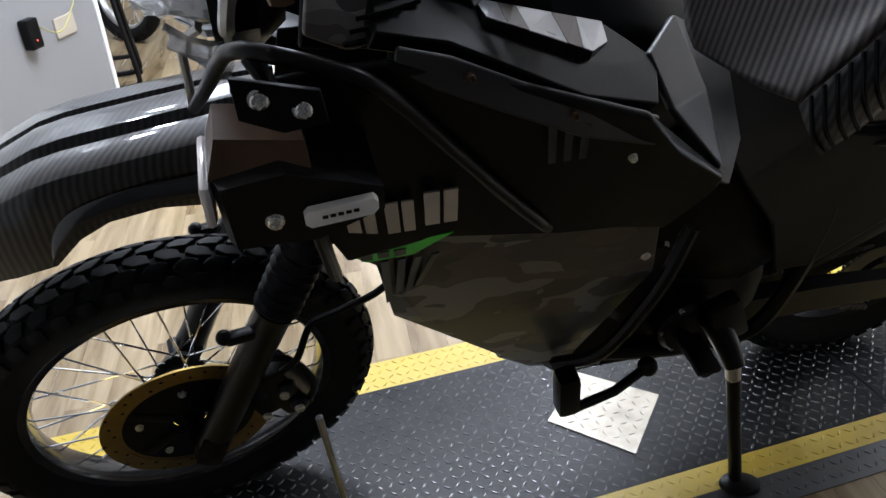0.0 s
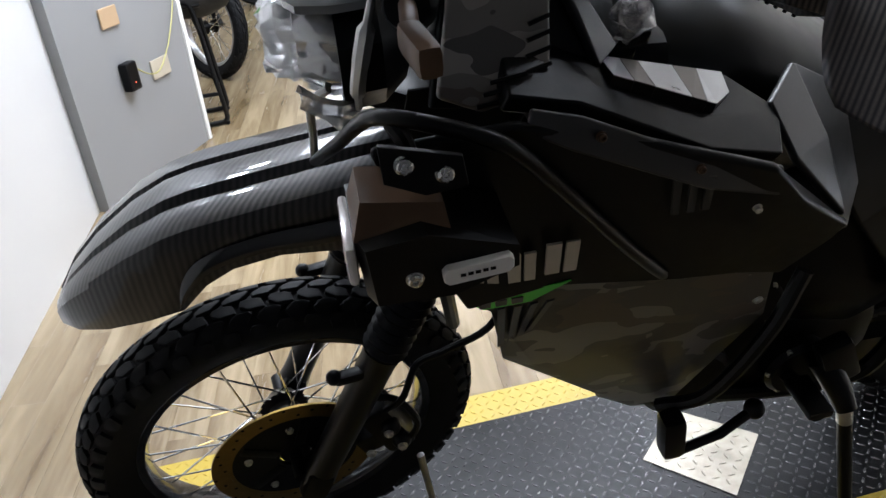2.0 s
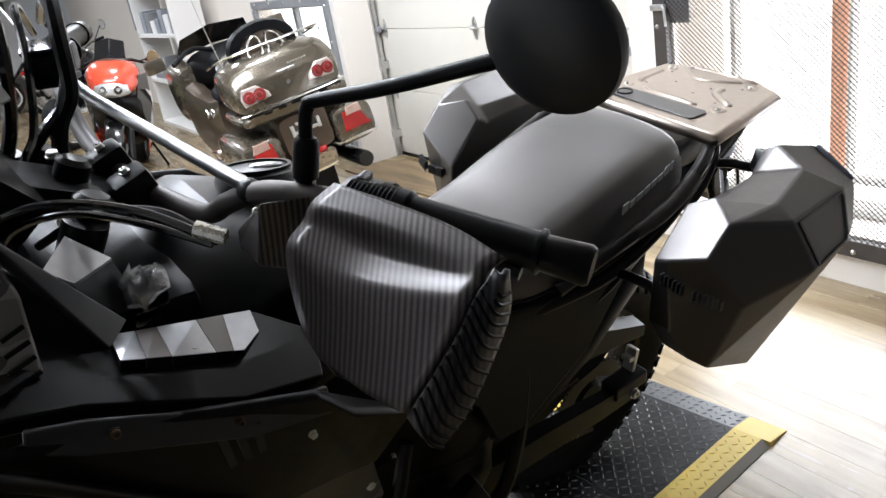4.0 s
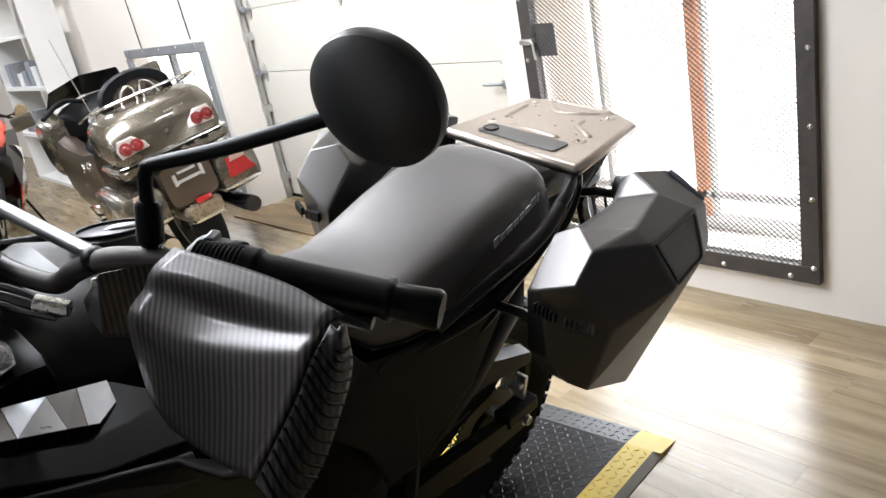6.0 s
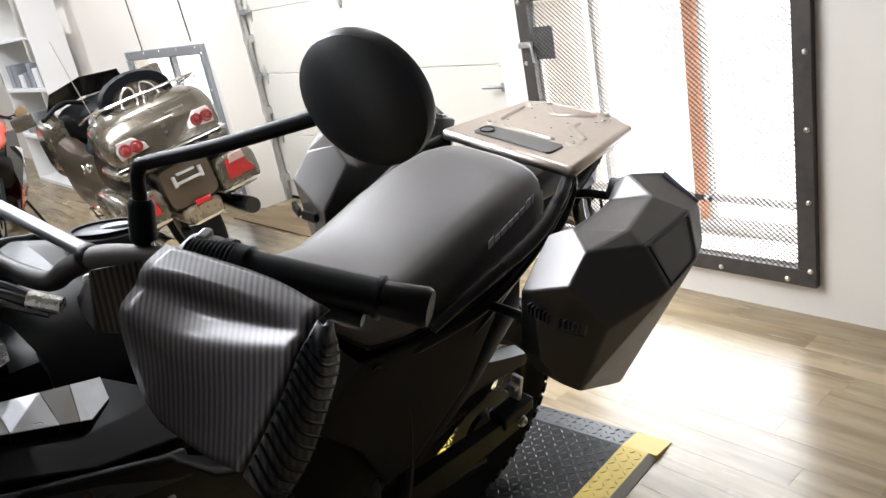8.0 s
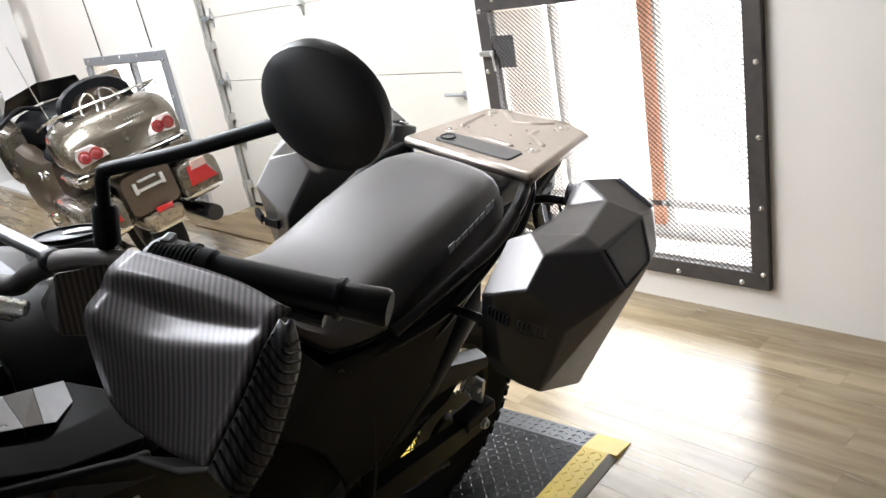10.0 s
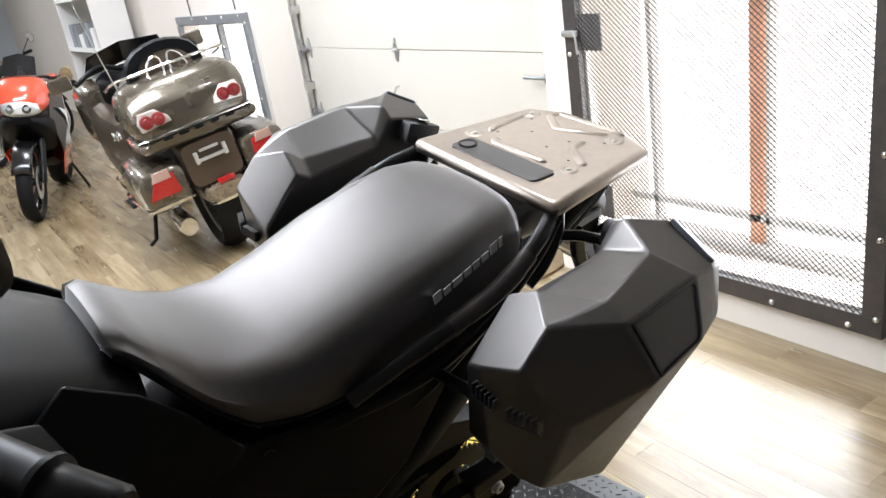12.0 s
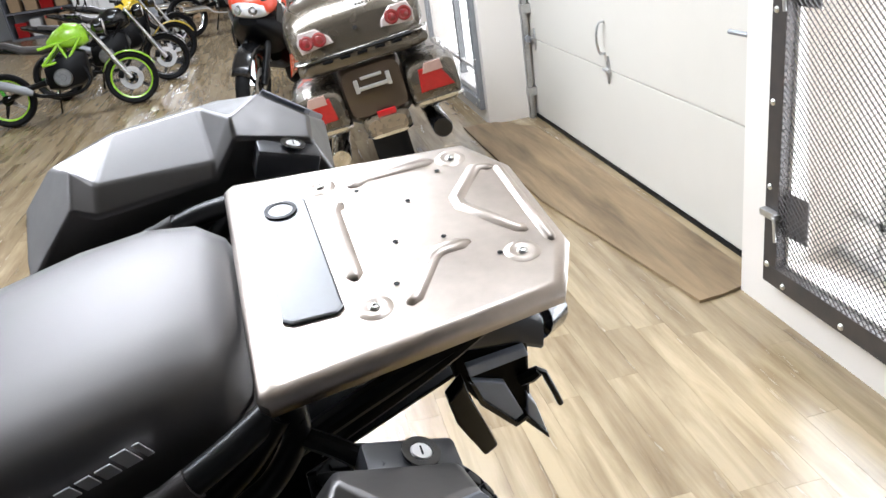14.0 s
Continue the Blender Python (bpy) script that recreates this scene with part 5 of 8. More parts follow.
SEAT = [(0.842, 0.070, 1.018, 1.036), (0.848, 0.088, 1.012, 1.046), (0.866, 0.106, 0.998, 1.043), (0.895, 0.124, 0.962, 1.016), (0.935, 0.138, 0.910, 0.982), (0.98, 0.147, 0.868, 0.958), (1.05, 0.153, 0.850, 0.948), (1.13, 0.157, 0.848, 0.968), (1.22, 0.161, 0.852, 0.998), (1.31, 0.162, 0.868, 1.020), (1.38, 0.158, 0.895, 1.031), (1.43, 0.145, 0.925, 1.030), (1.458, 0.120, 0.950, 1.020), (1.468, 0.090, 0.970, 1.010)]
bm = B()
rs = []
for x, hw, z0, z1 in SEAT:
    h = z1 - z0
    half = [(0.0, z1), (0.35, z1 - 0.001), (0.62, z1 - 0.005), (0.80, z1 - 0.013), (0.91, z1 - 0.026), (0.975, z1 - 0.046 if h > 0.07 else z0 + h * 0.5), (1.0, z0 + h * 0.40), (0.995, z0 + h * 0.12), (0.96, z0), (0.5, z0 - 0.0)]
    rs.append([(x, -hw * a, z) for a, z in half] + [(x, hw * a, z) for a, z in reversed(half[1:])])
rings(bm, rs)
seat = part("seat", bm, VINYL, bike, "smooth black vinyl seat", True, sharp=60)
bm = B()
for s in (-1, 1):
    tube(bm, [(x, s * hw * 0.985, z0 + (z1 - z0) * 0.10) for x, hw, z0, z1 in SEAT[1:-1]], 0.004, 6)
part("seat_piping", bm, BLACK, seat, "", True)
d = Vector((0.1376, 0.004, 0.0465)).normalized()
up = Vector((-0.30, -0.25, 0.92)).normalized()
up = (up - d * up.dot(d)).normalized()
nrm = d.cross(up) * -1
base = Vector((1.250, -0.1640, 0.9475))
for k, (w, h) in enumerate(((0.0145, 0.023), (0.0135, 0.016), (0.018, 0.016), (0.0135, 0.016), (0.0125, 0.016), (0.0135, 0.016), (0.0135, 0.023), (0.006, 0.022))):
    x = sum(((0.0145, 0.0135, 0.018, 0.0135, 0.0125, 0.0135, 0.0135, 0.006)[:k])) + k * 0.0046
    bm = B()
    mm = Matrix((d, up, nrm)).transposed().to_4x4()
    box(bm, base + d * (x + w / 2) + up * (h / 2), (w, h, 0.0016), mm, 0.0004)
    part("seat_print_bar", bm, LETTER, seat, "silver-grey print bar in place of lettering")
bolt(bike, (1.243, -0.163, 0.878), (0, -1, 0.1), 0.006)

# engine block and frame
bm = B()
rings(bm, loft([(0.54, 0.07, 0.36, 0.58), (0.60, 0.09, 0.33, 0.64), (0.72, 0.10, 0.31, 0.66), (0.84, 0.11, 0.31, 0.60), (0.95, 0.11, 0.34, 0.58), (1.02, 0.09, 0.40, 0.54)], 16, 4))
eng = part("engine", bm, ENGINE_BLACK, bike, "black single-cylinder engine", True)
for (x, y, z, r, h) in ((0.66, -0.11, 0.47, 0.08, 0.03), (0.86, -0.118, 0.46, 0.06, 0.03), (0.76, -0.10, 0.62, 0.045, 0.03)):
    bm = B()
    lathe(bm, [(0, r), (h * 0.7, r), (h, r * 0.85), (h, 0)], 28, towards((0, -1, 0), (x, y, z)))
    cov = part("engine_cover", bm, ENGINE_BLACK, eng, "", True)
    for k in range(6):
        a = 2 * math.pi * k / 6
        bolt(cov, (x + r * 0.9 * math.cos(a), y - h * 0.7, z + r * 0.9 * math.sin(a)), (0, -1, 0), 0.005, GALV)
for k in range(7):
    bm = B()
    box(bm, (0.66, 0, 0.70 + 0.017 * k), (0.16, 0.24, 0.006), turn(-12, "Y"), 0.002)
    part("cooling_fin", bm, ENGINE_BLACK, eng)
for s in (-1, 1):
    bm = B()
    tube(bm, [(0.34, s * 0.04, 1.02), (0.42, s * 0.08, 0.80), (0.52, s * 0.08, 0.56), (0.60, s * 0.09, 0.43), (0.75, s * 0.11, 0.39), (0.95, s * 0.12, 0.38), (1.03, s * 0.13, 0.45), (1.05, s * 0.14, 0.72), (0.96, s * 0.13, 0.83)], 0.015, 10)
    part("frame_tube", bm, BLACK_METAL, bike, "", True)
    bm = B()
    tube(bm, [(0.96, s * 0.13, 0.82), (1.20, s * 0.165, 0.835), (1.34, s * 0.172, 0.885), (1.435, s * 0.172, 0.955), (1.478, s * 0.168, 1.005)], 0.0125, 12)
    part("subframe_tube", bm, BLACK_METAL, bike, "black subframe tube", True)
    bm = B()
    tube(bm, [(1.02, s * 0.12, 0.70), (1.25, s * 0.15, 0.80), (1.48, s * 0.14, 0.93), (1.66, s * 0.11, 0.985)], 0.011, 10)
    part("subframe_tube", bm, BLACK_METAL, bike, "", True)
    # pannier carrier
    bm = B()
    tube(bm, [(1.24, s * 0.17, 0.84), (1.25, s * 0.235, 0.84), (1.28, s * 0.245, 0.80), (1.42, s * 0.245, 0.70), (1.55, s * 0.245, 0.78), (1.58, s * 0.245, 0.93), (1.53, s * 0.20, 0.965), (1.49, s * 0.165, 0.97)], 0.009, 10)
    part("pannier_frame", bm, BLACK_METAL, bike, "black pannier frame", True)
    bm = B()
    tube(bm, [(1.10, s * 0.165, 0.86), (1.20, s * 0.185, 0.905), (1.33, s * 0.195, 0.945), (1.42, s * 0.185, 0.985), (1.475, s * 0.165, 1.005)], 0.0125, 16)
    part("grab_rail", bm, RAIL_BLACK, bike, "black grab rail", True)
    bm = B()
    tube(bm, [(1.255, s * 0.1905, 0.9215), (1.29, s * 0.1945, 0.933), (1.33, s * 0.1965, 0.946), (1.37, s * 0.1945, 0.962), (1.405, s * 0.190, 0.9785)], [0.0138, 0.0150, 0.0146, 0.0152, 0.0140], 16)
    part("strap", bm, RAIL_SLEEVE, bike, "worn brown-black sleeve on the rail", True)
# skid plate
shell("skid_plate", [(0.58, -0.08, 0.44), (0.58, 0.08, 0.44), (0.67, 0.09, 0.34), (0.67, -0.09, 0.34), (0.92, 0.09, 0.33), (0.92, -0.09, 0.33)], [(0, 1, 2, 3), (3, 2, 4, 5)], BLACK_METAL, bike, "black skid plate", 0.004, 0.002)

# foot peg, shifter, side stand
bm = B()
tube(bm, [(0.83, -0.12, 0.455), (0.84, -0.165, 0.46), (0.84, -0.24, 0.46)], 0.013, 10, False)
box(bm, (0.84, -0.205, 0.467), (0.042, 0.08, 0.016), None, 0.004)
part("foot_peg", bm, BLACK_METAL, bike, "black foot peg", True)
bm = B()
tube(bm, [(0.765, -0.182, 0.430), (0.70, -0.200, 0.405), (0.620, -0.205, 0.385)], 0.009, 10, False)
ball(bm, (0.765, -0.182, 0.430), 0.018, seg=12)
box(bm, (0.607, -0.205, 0.440), (0.040, 0.040, 0.096), turn(-6, "Y"), 0.012)
part("shift_lever", bm, BLACK_METAL, bike, "black shift lever with rubber toe piece", True)
bm = B()
box(bm, (0.905, -0.165, 0.50), (0.06, 0.035, 0.10), turn(-25, "Y"), 0.012)
tube(bm, [(0.89, -0.155, 0.49), (0.908, -0.190, 0.45), (0.917, -0.212, 0.422)], [0.026, 0.022, 0.018], 12, False)
part("stand_bracket", bm, BLACK_METAL, bike, "", True)
foot_world = BIKE.inverted() @ Vector((0.795, 0.862, 0.018))
top = Vector((0.915, -0.205, 0.430))
bm = B()
tube(bm, [top, top.lerp(foot_world, 0.12)], 0.014, 12, False)
side_stand = part("side_stand", bm, GALV, bike, "side stand leg with a bare upper joint", True)
bm = B()
tube(bm, [top.lerp(foot_world, 0.10), top.lerp(foot_world, 0.5), foot_world + Vector((0, 0, 0.004))], 0.013, 12, False)
part("stand_leg", bm, BLACK_METAL, side_stand, "black side stand leg", True)
bm = B()
mm = BIKE.inverted() @ Matrix.Translation((0.800, 0.850, 0.016)) @ turn(-15, "Z")
lathe(bm, [(0, 0), (0, 0.036), (0.010, 0.034), (0.014, 0.02), (0.014, 0)], 18, mm @ Matrix.Diagonal((1.15, 0.8, 1, 1)))
part("stand_foot", bm, BLACK_METAL, side_stand, "", True)
# prop rod beside the front wheel
bm = B()
tube(bm, [(0.205, -0.09, 0.35), (0.215, -0.11, 0.25), (0.235, -0.15, 0.05), (0.238, -0.155, 0.016)], [0.007, 0.006, 0.006, 0.006], 8, False)
part("prop_rod", bm, DULL_ALU, bike, "thin bright prop rod", True)

# ---- handlebar group ----
bm = B()
tube(bm, [(0.655, -0.40, 1.262), (0.592, -0.302, 1.266), (0.573, -0.25, 1.252), (0.566, -0.20, 1.225), (0.553, -0.145, 1.196), (0.525, 0.0, 1.194), (0.515, 0.12, 1.205), (0.52, 0.225, 1.248), (0.54, 0.305, 1.270), (0.57, 0.40, 1.262)], 0.0115, 14)
hbar = part("handlebar", bm, STEEL_DARK, bike, "dark steel handlebar", True)
bm = B()
tube(bm, [(0.574, -0.252, 1.258), (0.530, 0.10, 1.266), (0.524, 0.262, 1.268)], 0.008, 12, False)
part("cross_brace", bm, DULL_ALU, hbar, "silver cross brace", True)
for p in ((0.573, -0.248, 1.254), (0.524, 0.258, 1.266)):
    bm = B()
    ball(bm, p, 0.0135, seg=12, scale=(1.0, 1.25, 1.0))
    part("brace_clamp", bm, BLACK_METAL, hbar, "", True)
for s, e0, e1 in ((-1, (0.655, -0.40, 1.262), (0.715, -0.505, 1.2465)), (1, (0.57, 0.40, 1.262), (0.62, 0.51, 1.245))):
    e0, e1 = Vector(e0), Vector(e1)
    dd = (e1 - e0).normalized()
    bm = B()
    tube(bm, [e0 - dd * 0.012, e0, e0 + dd * 0.004, e1 - dd * 0.004, e1], [0.021, 0.021, 0.0175, 0.0175, 0.0185], 18, False)
    grip = part("grip", bm, BLACK, bike, "black rubber grip", True)
    bm = B()
    tube(bm, [e1, e1 + dd * 0.004, e1 + dd * 0.006, e1 + dd * 0.044, e1 + dd * 0.048], [0.0205, 0.0205, 0.0165, 0.0185, 0.016], 18, False)
    part("bar_end", bm, BLACK_METAL, bike, "glossy black bar end weight", True)
    bm = B()
    tube(bm, [e0 - dd * (0.012 + 0.0023 * k) for k in range(22)], [0.0215 - 0.0002 * k - (0.002 if k % 2 else 0.0) for k in range(22)], 16, False)
    part("grip_collar", bm, BLACK, bike, "ribbed grip collar", True)
    bm = B()
    c = e0 - dd * 0.058
    box(bm, c + Vector((0.012, 0, -0.012)), (0.040, 0.044, 0.040), towards(dd), 0.010)
    sw = part("switch_box", bm, GREY_PLASTIC, bike, "dark grey switch box", True)
    bm = B()
    box(bm, c + Vector((0.020, 0.006, 0.008)), (0.018, 0.014, 0.010), towards(dd), 0.003)
    part("switch", bm, CASE_LID, sw, "grey rocker switch")
    bm = B()
    tube(bm, [c + dd * 0.022 + Vector((0.010, 0, -0.008)), c + dd * 0.030 + Vector((0.010, 0, -0.008))], 0.025, 16, False)
    part("switch_band", bm, BLACK, sw, "black clamp band", True)

# left hand guard: rows from the ledge down, each from the inner to the outer end
def skin(rows, k=5):
    """A smooth patch through a net of points."""
    cols = [smooth_path(c, k) for c in zip(*[smooth_path(r, k) for r in rows])]
    bm = B()
    rings(bm, [list(r) for r in zip(*cols)], False, False)
    return bm


G_ROWS = [
    [(0.586, -0.400, 1.314), (0.598, -0.462, 1.317), (0.606, -0.528, 1.321), (0.606, -0.585, 1.322)],
    [(0.566, -0.395, 1.301), (0.578, -0.455, 1.307), (0.590, -0.520, 1.311), (0.598, -0.578, 1.312)],
    [(0.556, -0.394, 1.287), (0.574, -0.456, 1.284), (0.584, -0.522, 1.293), (0.590, -0.581, 1.306)],
    [(0.538, -0.396, 1.272), (0.552, -0.462, 1.266), (0.565, -0.522, 1.280), (0.580, -0.583, 1.303)],
    [(0.535, -0.400, 1.236), (0.543, -0.470, 1.236), (0.553, -0.530, 1.252), (0.565, -0.582, 1.281)],
    [(0.530, -0.422, 1.207), (0.534, -0.478, 1.213), (0.540, -0.530, 1.228), (0.548, -0.577, 1.252)],
    [(0.529, -0.447, 1.193), (0.528, -0.487, 1.199), (0.527, -0.527, 1.207), (0.529, -0.568, 1.218)],
]
guard = part("hand_guard", skin(G_ROWS), CARBON_B, bike, "carbon-look hand guard", True, sharp=40)
gm = guard.modifiers.new("thickness", "SOLIDIFY")
gm.thickness, gm.offset = 0.005, 0
V_IN = [(0.598, -0.584, 1.316), (0.580, -0.585, 1.303), (0.565, -0.584, 1.279), (0.547, -0.579, 1.250), (0.529, -0.570, 1.217)]
V_OUT = [(0.603, -0.590, 1.317), (0.607, -0.587, 1.280), (0.591, -0.588, 1.247), (0.572, -0.586, 1.212), (0.549, -0.582, 1.186)]
vent = part("guard_vent", skin([V_IN, [tuple(Vector(a).lerp(Vector(b), 0.5) + Vector((-0.005, -0.006, 0))) for a, b in zip(V_IN, V_OUT)], V_OUT]), CARBON_C, guard, "dark ribbed guard end", True)
gm = vent.modifiers.new("thickness", "SOLIDIFY")
gm.thickness, gm.offset = 0.004, 0
vi, vo = smooth_path(V_IN, 4), smooth_path(V_OUT, 4)
for k in range(1, 16, 1):
    a, b = vi[k], vo[min(len(vo) - 1, k + 1)]
    bm = B()
    tube(bm, [a + Vector((-0.001, -0.001, 0)), a.lerp(b, 0.5) + Vector((-0.0068, -0.0082, -0.004)), b + Vector((-0.001, -0.002, -0.001))], 0.0016, 6)
    part("vent_rib", bm, BLACK, vent, "", True)
for p in ((0.588, -0.560, 1.300), (0.556, -0.432, 1.276)):
    bolt(guard, p, (-0.5, -0.5, 0.7), 0.0026, BOLT, 0.002)
bm = B()
W_TOP = [(0.546, -0.266, 1.230), (0.534, -0.362, 1.300), (0.572, -0.384, 1.303), (0.564, -0.338, 1.246)]
W_LOW = [(0.548, -0.258, 1.206), (0.528, -0.350, 1.235), (0.560, -0.372, 1.228), (0.562, -0.325, 1.208)]
rings(bm, [W_LOW, W_TOP])
cw = part("lever_perch", bm, CARBON_B, bike, "carbon-look lever cover")
wb = cw.modifiers.new("rounding", "BEVEL")
wb.width, wb.segments = 0.003, 2
for k in range(6):
    f = (k + 0.5) / 6
    bm = B()
    a, b = Vector(W_TOP[0]).lerp(Vector(W_TOP[3]), f), Vector(W_LOW[0]).lerp(Vector(W_LOW[3]), f)
    tube(bm, [a, a.lerp(b, 0.5) + Vector((0.003, -0.002, 0)), b], 0.0022, 6)
    part("cover_rib", bm, BLACK, cw, "", True)
for p in ((0.534, -0.352, 1.288), (0.562, -0.350, 1.258)):
    bolt(cw, p, (-0.2, -0.6, 0.7), 0.003, BOLT, 0.003)
bm = B()
tube(bm, [(0.60, -0.345, 1.27), (0.655, -0.42, 1.245), (0.70, -0.50, 1.228)], [0.010, 0.008, 0.007], 10)
part("clutch_lever", bm, BLACK_METAL, bike, "black clutch lever", True)
# right hand guard, plain
shell("hand_guard", [(0.52, 0.34, 1.285), (0.52, 0.57, 1.315), (0.475, 0.33, 1.24), (0.50, 0.60, 1.28), (0.46, 0.53, 1.18), (0.465, 0.38, 1.146), (0.455, 0.44, 1.21)], [(0, 1, 3, 6, 2), (2, 6, 5), (6, 3, 4, 5)], CARBON_B, bike, "carbon-look hand guard", 0.006, 0.006)
# mirror
bm = B()
tube(bm, [(0.604, -0.306, 1.256), (0.606, -0.306, 1.275), (0.608, -0.307, 1.285)], [0.011, 0.009, 0.009], 12, False)
ball(bm, (0.603, -0.308, 1.262), 0.012, seg=12)
part("mirror_clamp", bm, GALV, bike, "bright mirror clamp", True)
bm = B()
tube(bm, [(0.605, -0.305, 1.268), (0.606, -0.306, 1.280), (0.606, -0.306, 1.281), (0.610, -0.309, 1.316), (0.611, -0.309, 1.320)], [0.0095, 0.0095, 0.0125, 0.0120, 0.009], 14, False)
tube(bm, [(0.609, -0.308, 1.305), (0.612, -0.310, 1.340), (0.614, -0.314, 1.350), (0.618, -0.322, 1.356), (0.648, -0.395, 1.380), (0.690, -0.482, 1.413)], 0.0066, 12)
mirror = part("mirror", bm, BLACK, bike, "round black mirror on a bent stalk", True)
mc = Vector((0.698, -0.528, 1.431))
bm = B()
mn = Vector((0.936, 0.296, 0.208)).normalized()
lathe(bm, [(-0.015, 0), (-0.0138, 0.024), (-0.0085, 0.044), (-0.001, 0.0535), (0.006, 0.055), (0.011, 0.054), (0.011, 0.050), (0.008, 0.049)], 40, towards(mn, mc))
part("mirror_shell", bm, GREY_PLASTIC, mirror, "matt black mirror shell", True)
bm = B()
lathe(bm, [(0.009, 0), (0.009, 0.0495)], 40, towards(mn, mc))
part("mirror_glass", bm, CHROME, mirror, "mirror glass")
# instruments, cables and hoses
bm = B()
box(bm, (0.37, 0.0, 1.24), (0.06, 0.16, 0.10), turn(-40, "Y"), 0.014)
part("instrument", bm, BLACK, bike, "black instrument cluster", True)
bm = B()
rings(bm, [[(0.376, -0.232, 1.232), (0.398, -0.236, 1.212), (0.446, -0.176, 1.192), (0.412, -0.166, 1.226)], [(0.384, -0.236, 1.196), (0.404, -0.240, 1.176), (0.462, -0.180, 1.130), (0.424, -0.170, 1.150)]])
dcs = part("power_socket", bm, BLACK, bike, "small black socket box", True)
bm = B()
rings(bm, [[(0.376, -0.232, 1.2325), (0.398, -0.236, 1.2125), (0.446, -0.176, 1.1925), (0.412, -0.166, 1.2265)], [(0.377, -0.2315, 1.2355), (0.399, -0.2355, 1.2155), (0.446, -0.176, 1.1955), (0.4125, -0.1665, 1.2295)]])
part("socket_lid", bm, SILVER_PAD, dcs, "silver-grey lid")
for pts, r, mt in (
    ([(0.520, -0.275, 1.232), (0.47, -0.22, 1.258), (0.41, -0.16, 1.262), (0.36, -0.10, 1.23), (0.34, -0.04, 1.14)], 0.0046, BLACK_GLOSS),
    ([(0.520, -0.265, 1.222), (0.47, -0.20, 1.238), (0.42, -0.13, 1.235), (0.37, -0.08, 1.20), (0.36, -0.05, 1.10)], 0.004, BLACK_GLOSS),
    ([(0.53, -0.25, 1.215), (0.50, -0.18, 1.23), (0.45, -0.11, 1.215), (0.40, -0.05, 1.17)], 0.005, BLACK),
    ([(0.374, 0.06, 1.14), (0.398, 0.07, 1.202), (0.424, 0.08, 1.252), (0.436, 0.08, 1.298), (0.445, 0.08, 1.36), (0.46, 0.14, 1.44), (0.50, 0.25, 1.40)], 0.0085, BLACK_GLOSS),
    ([(0.395, 0.06, 1.14), (0.429, 0.08, 1.209), (0.459, 0.08, 1.245), (0.491, 0.085, 1.275), (0.509, 0.09, 1.325), (0.52, 0.16, 1.38), (0.53, 0.28, 1.33)], 0.0075, BLACK_GLOSS),
    ([(0.476, 0.08, 1.165), (0.471, 0.08, 1.209), (0.481, 0.08, 1.25), (0.502, 0.08, 1.287), (0.509, 0.09, 1.351), (0.53, 0.18, 1.40), (0.545, 0.30, 1.32)], 0.010, BLACK),
    ([(0.380, 0.03, 1.13), (0.421, 0.05, 1.22), (0.449, 0.07, 1.255), (0.47, 0.10, 1.33), (0.49, 0.2, 1.37), (0.52, 0.30, 1.31)], 0.005, BLACK_GLOSS),
    ([(0.36, 0.06, 1.14), (0.31, 0.09, 1.28), (0.30, 0.13, 1.40), (0.36, 0.22, 1.42)], 0.006, BLACK),
    ([(0.37, 0.03, 1.14), (0.32, 0.05, 1.28), (0.33, 0.07, 1.38), (0.40, 0.18, 1.40)], 0.006, BLACK),
    ([(0.36, 0.09, 1.12), (0.33, 0.14, 1.26), (0.36, 0.2, 1.36), (0.43, 0.28, 1.34)], 0.007, BLACK_GLOSS),
):
    bm = B()
    tube(bm, pts, r, 8)
    part("control_cable", bm, mt, bike, "black control cable", True)
bm = B()
rod(bm, (0.528, -0.283, 1.235), (0.508, -0.262, 1.243), 0.008, 10)
part("cable_ferrule", bm, BOLT, bike, "bright cable ferrule", True)
for p, r in (((0.455, -0.08, 1.20), 0.022), ((0.45, 0.09, 1.20), 0.022), ((0.46, 0.0, 1.215), 0.02)):
    bm = B()
    lathe(bm, [(0, r), (0.02, r), (0.026, r * 0.7), (0.026, 0)], 16, towards(FD, p))
    part("clamp_cap", bm, BLACK_METAL, bike, "", True)
# brake reservoir and bright fittings round the steering head
bm = B()
box(bm, (0.50, 0.16, 1.30), (0.05, 0.055, 0.045), turn(-12, "Z"), 0.01)
res = part("brake_reservoir", bm, BLACK, bike, "black brake fluid reservoir", True)
bm = B()
box(bm, (0.50, 0.16, 1.326), (0.052, 0.057, 0.006), turn(-12, "Z"), 0.002)
part("reservoir_lid", bm, BLACK_GLOSS, res, "glossy reservoir lid", True)
for p, d, r in (((0.395, -0.02, 1.205), (-0.3, -0.4, 0.9), 0.011), ((0.43, -0.075, 1.20), (0, -0.5, 0.9), 0.007), ((0.41, -0.12, 1.175), (0, -0.5, 0.9), 0.006), ((0.455, 0.035, 1.232), (0, 0, 1), 0.007), ((0.39, 0.05, 1.215), (-0.3, -0.4, 0.9), 0.008), ((0.44, -0.17, 1.145), (0, -0.7, 0.7), 0.006)):
    bolt(bike, p, d, r, BOLT, r * 1.1, "steering_nut")
for y in (-0.045, 0.045):
    bm = B()
    box(bm, (0.518, y, 1.198), (0.045, 0.04, 0.05), turn(-20, "Y"), 0.008)
    bc = part("bar_clamp", bm, BLACK_METAL, bike, "black bar clamp", True)
    bolt(bc, (0.51, y, 1.223), (-0.34, 0, 0.94), 0.005)
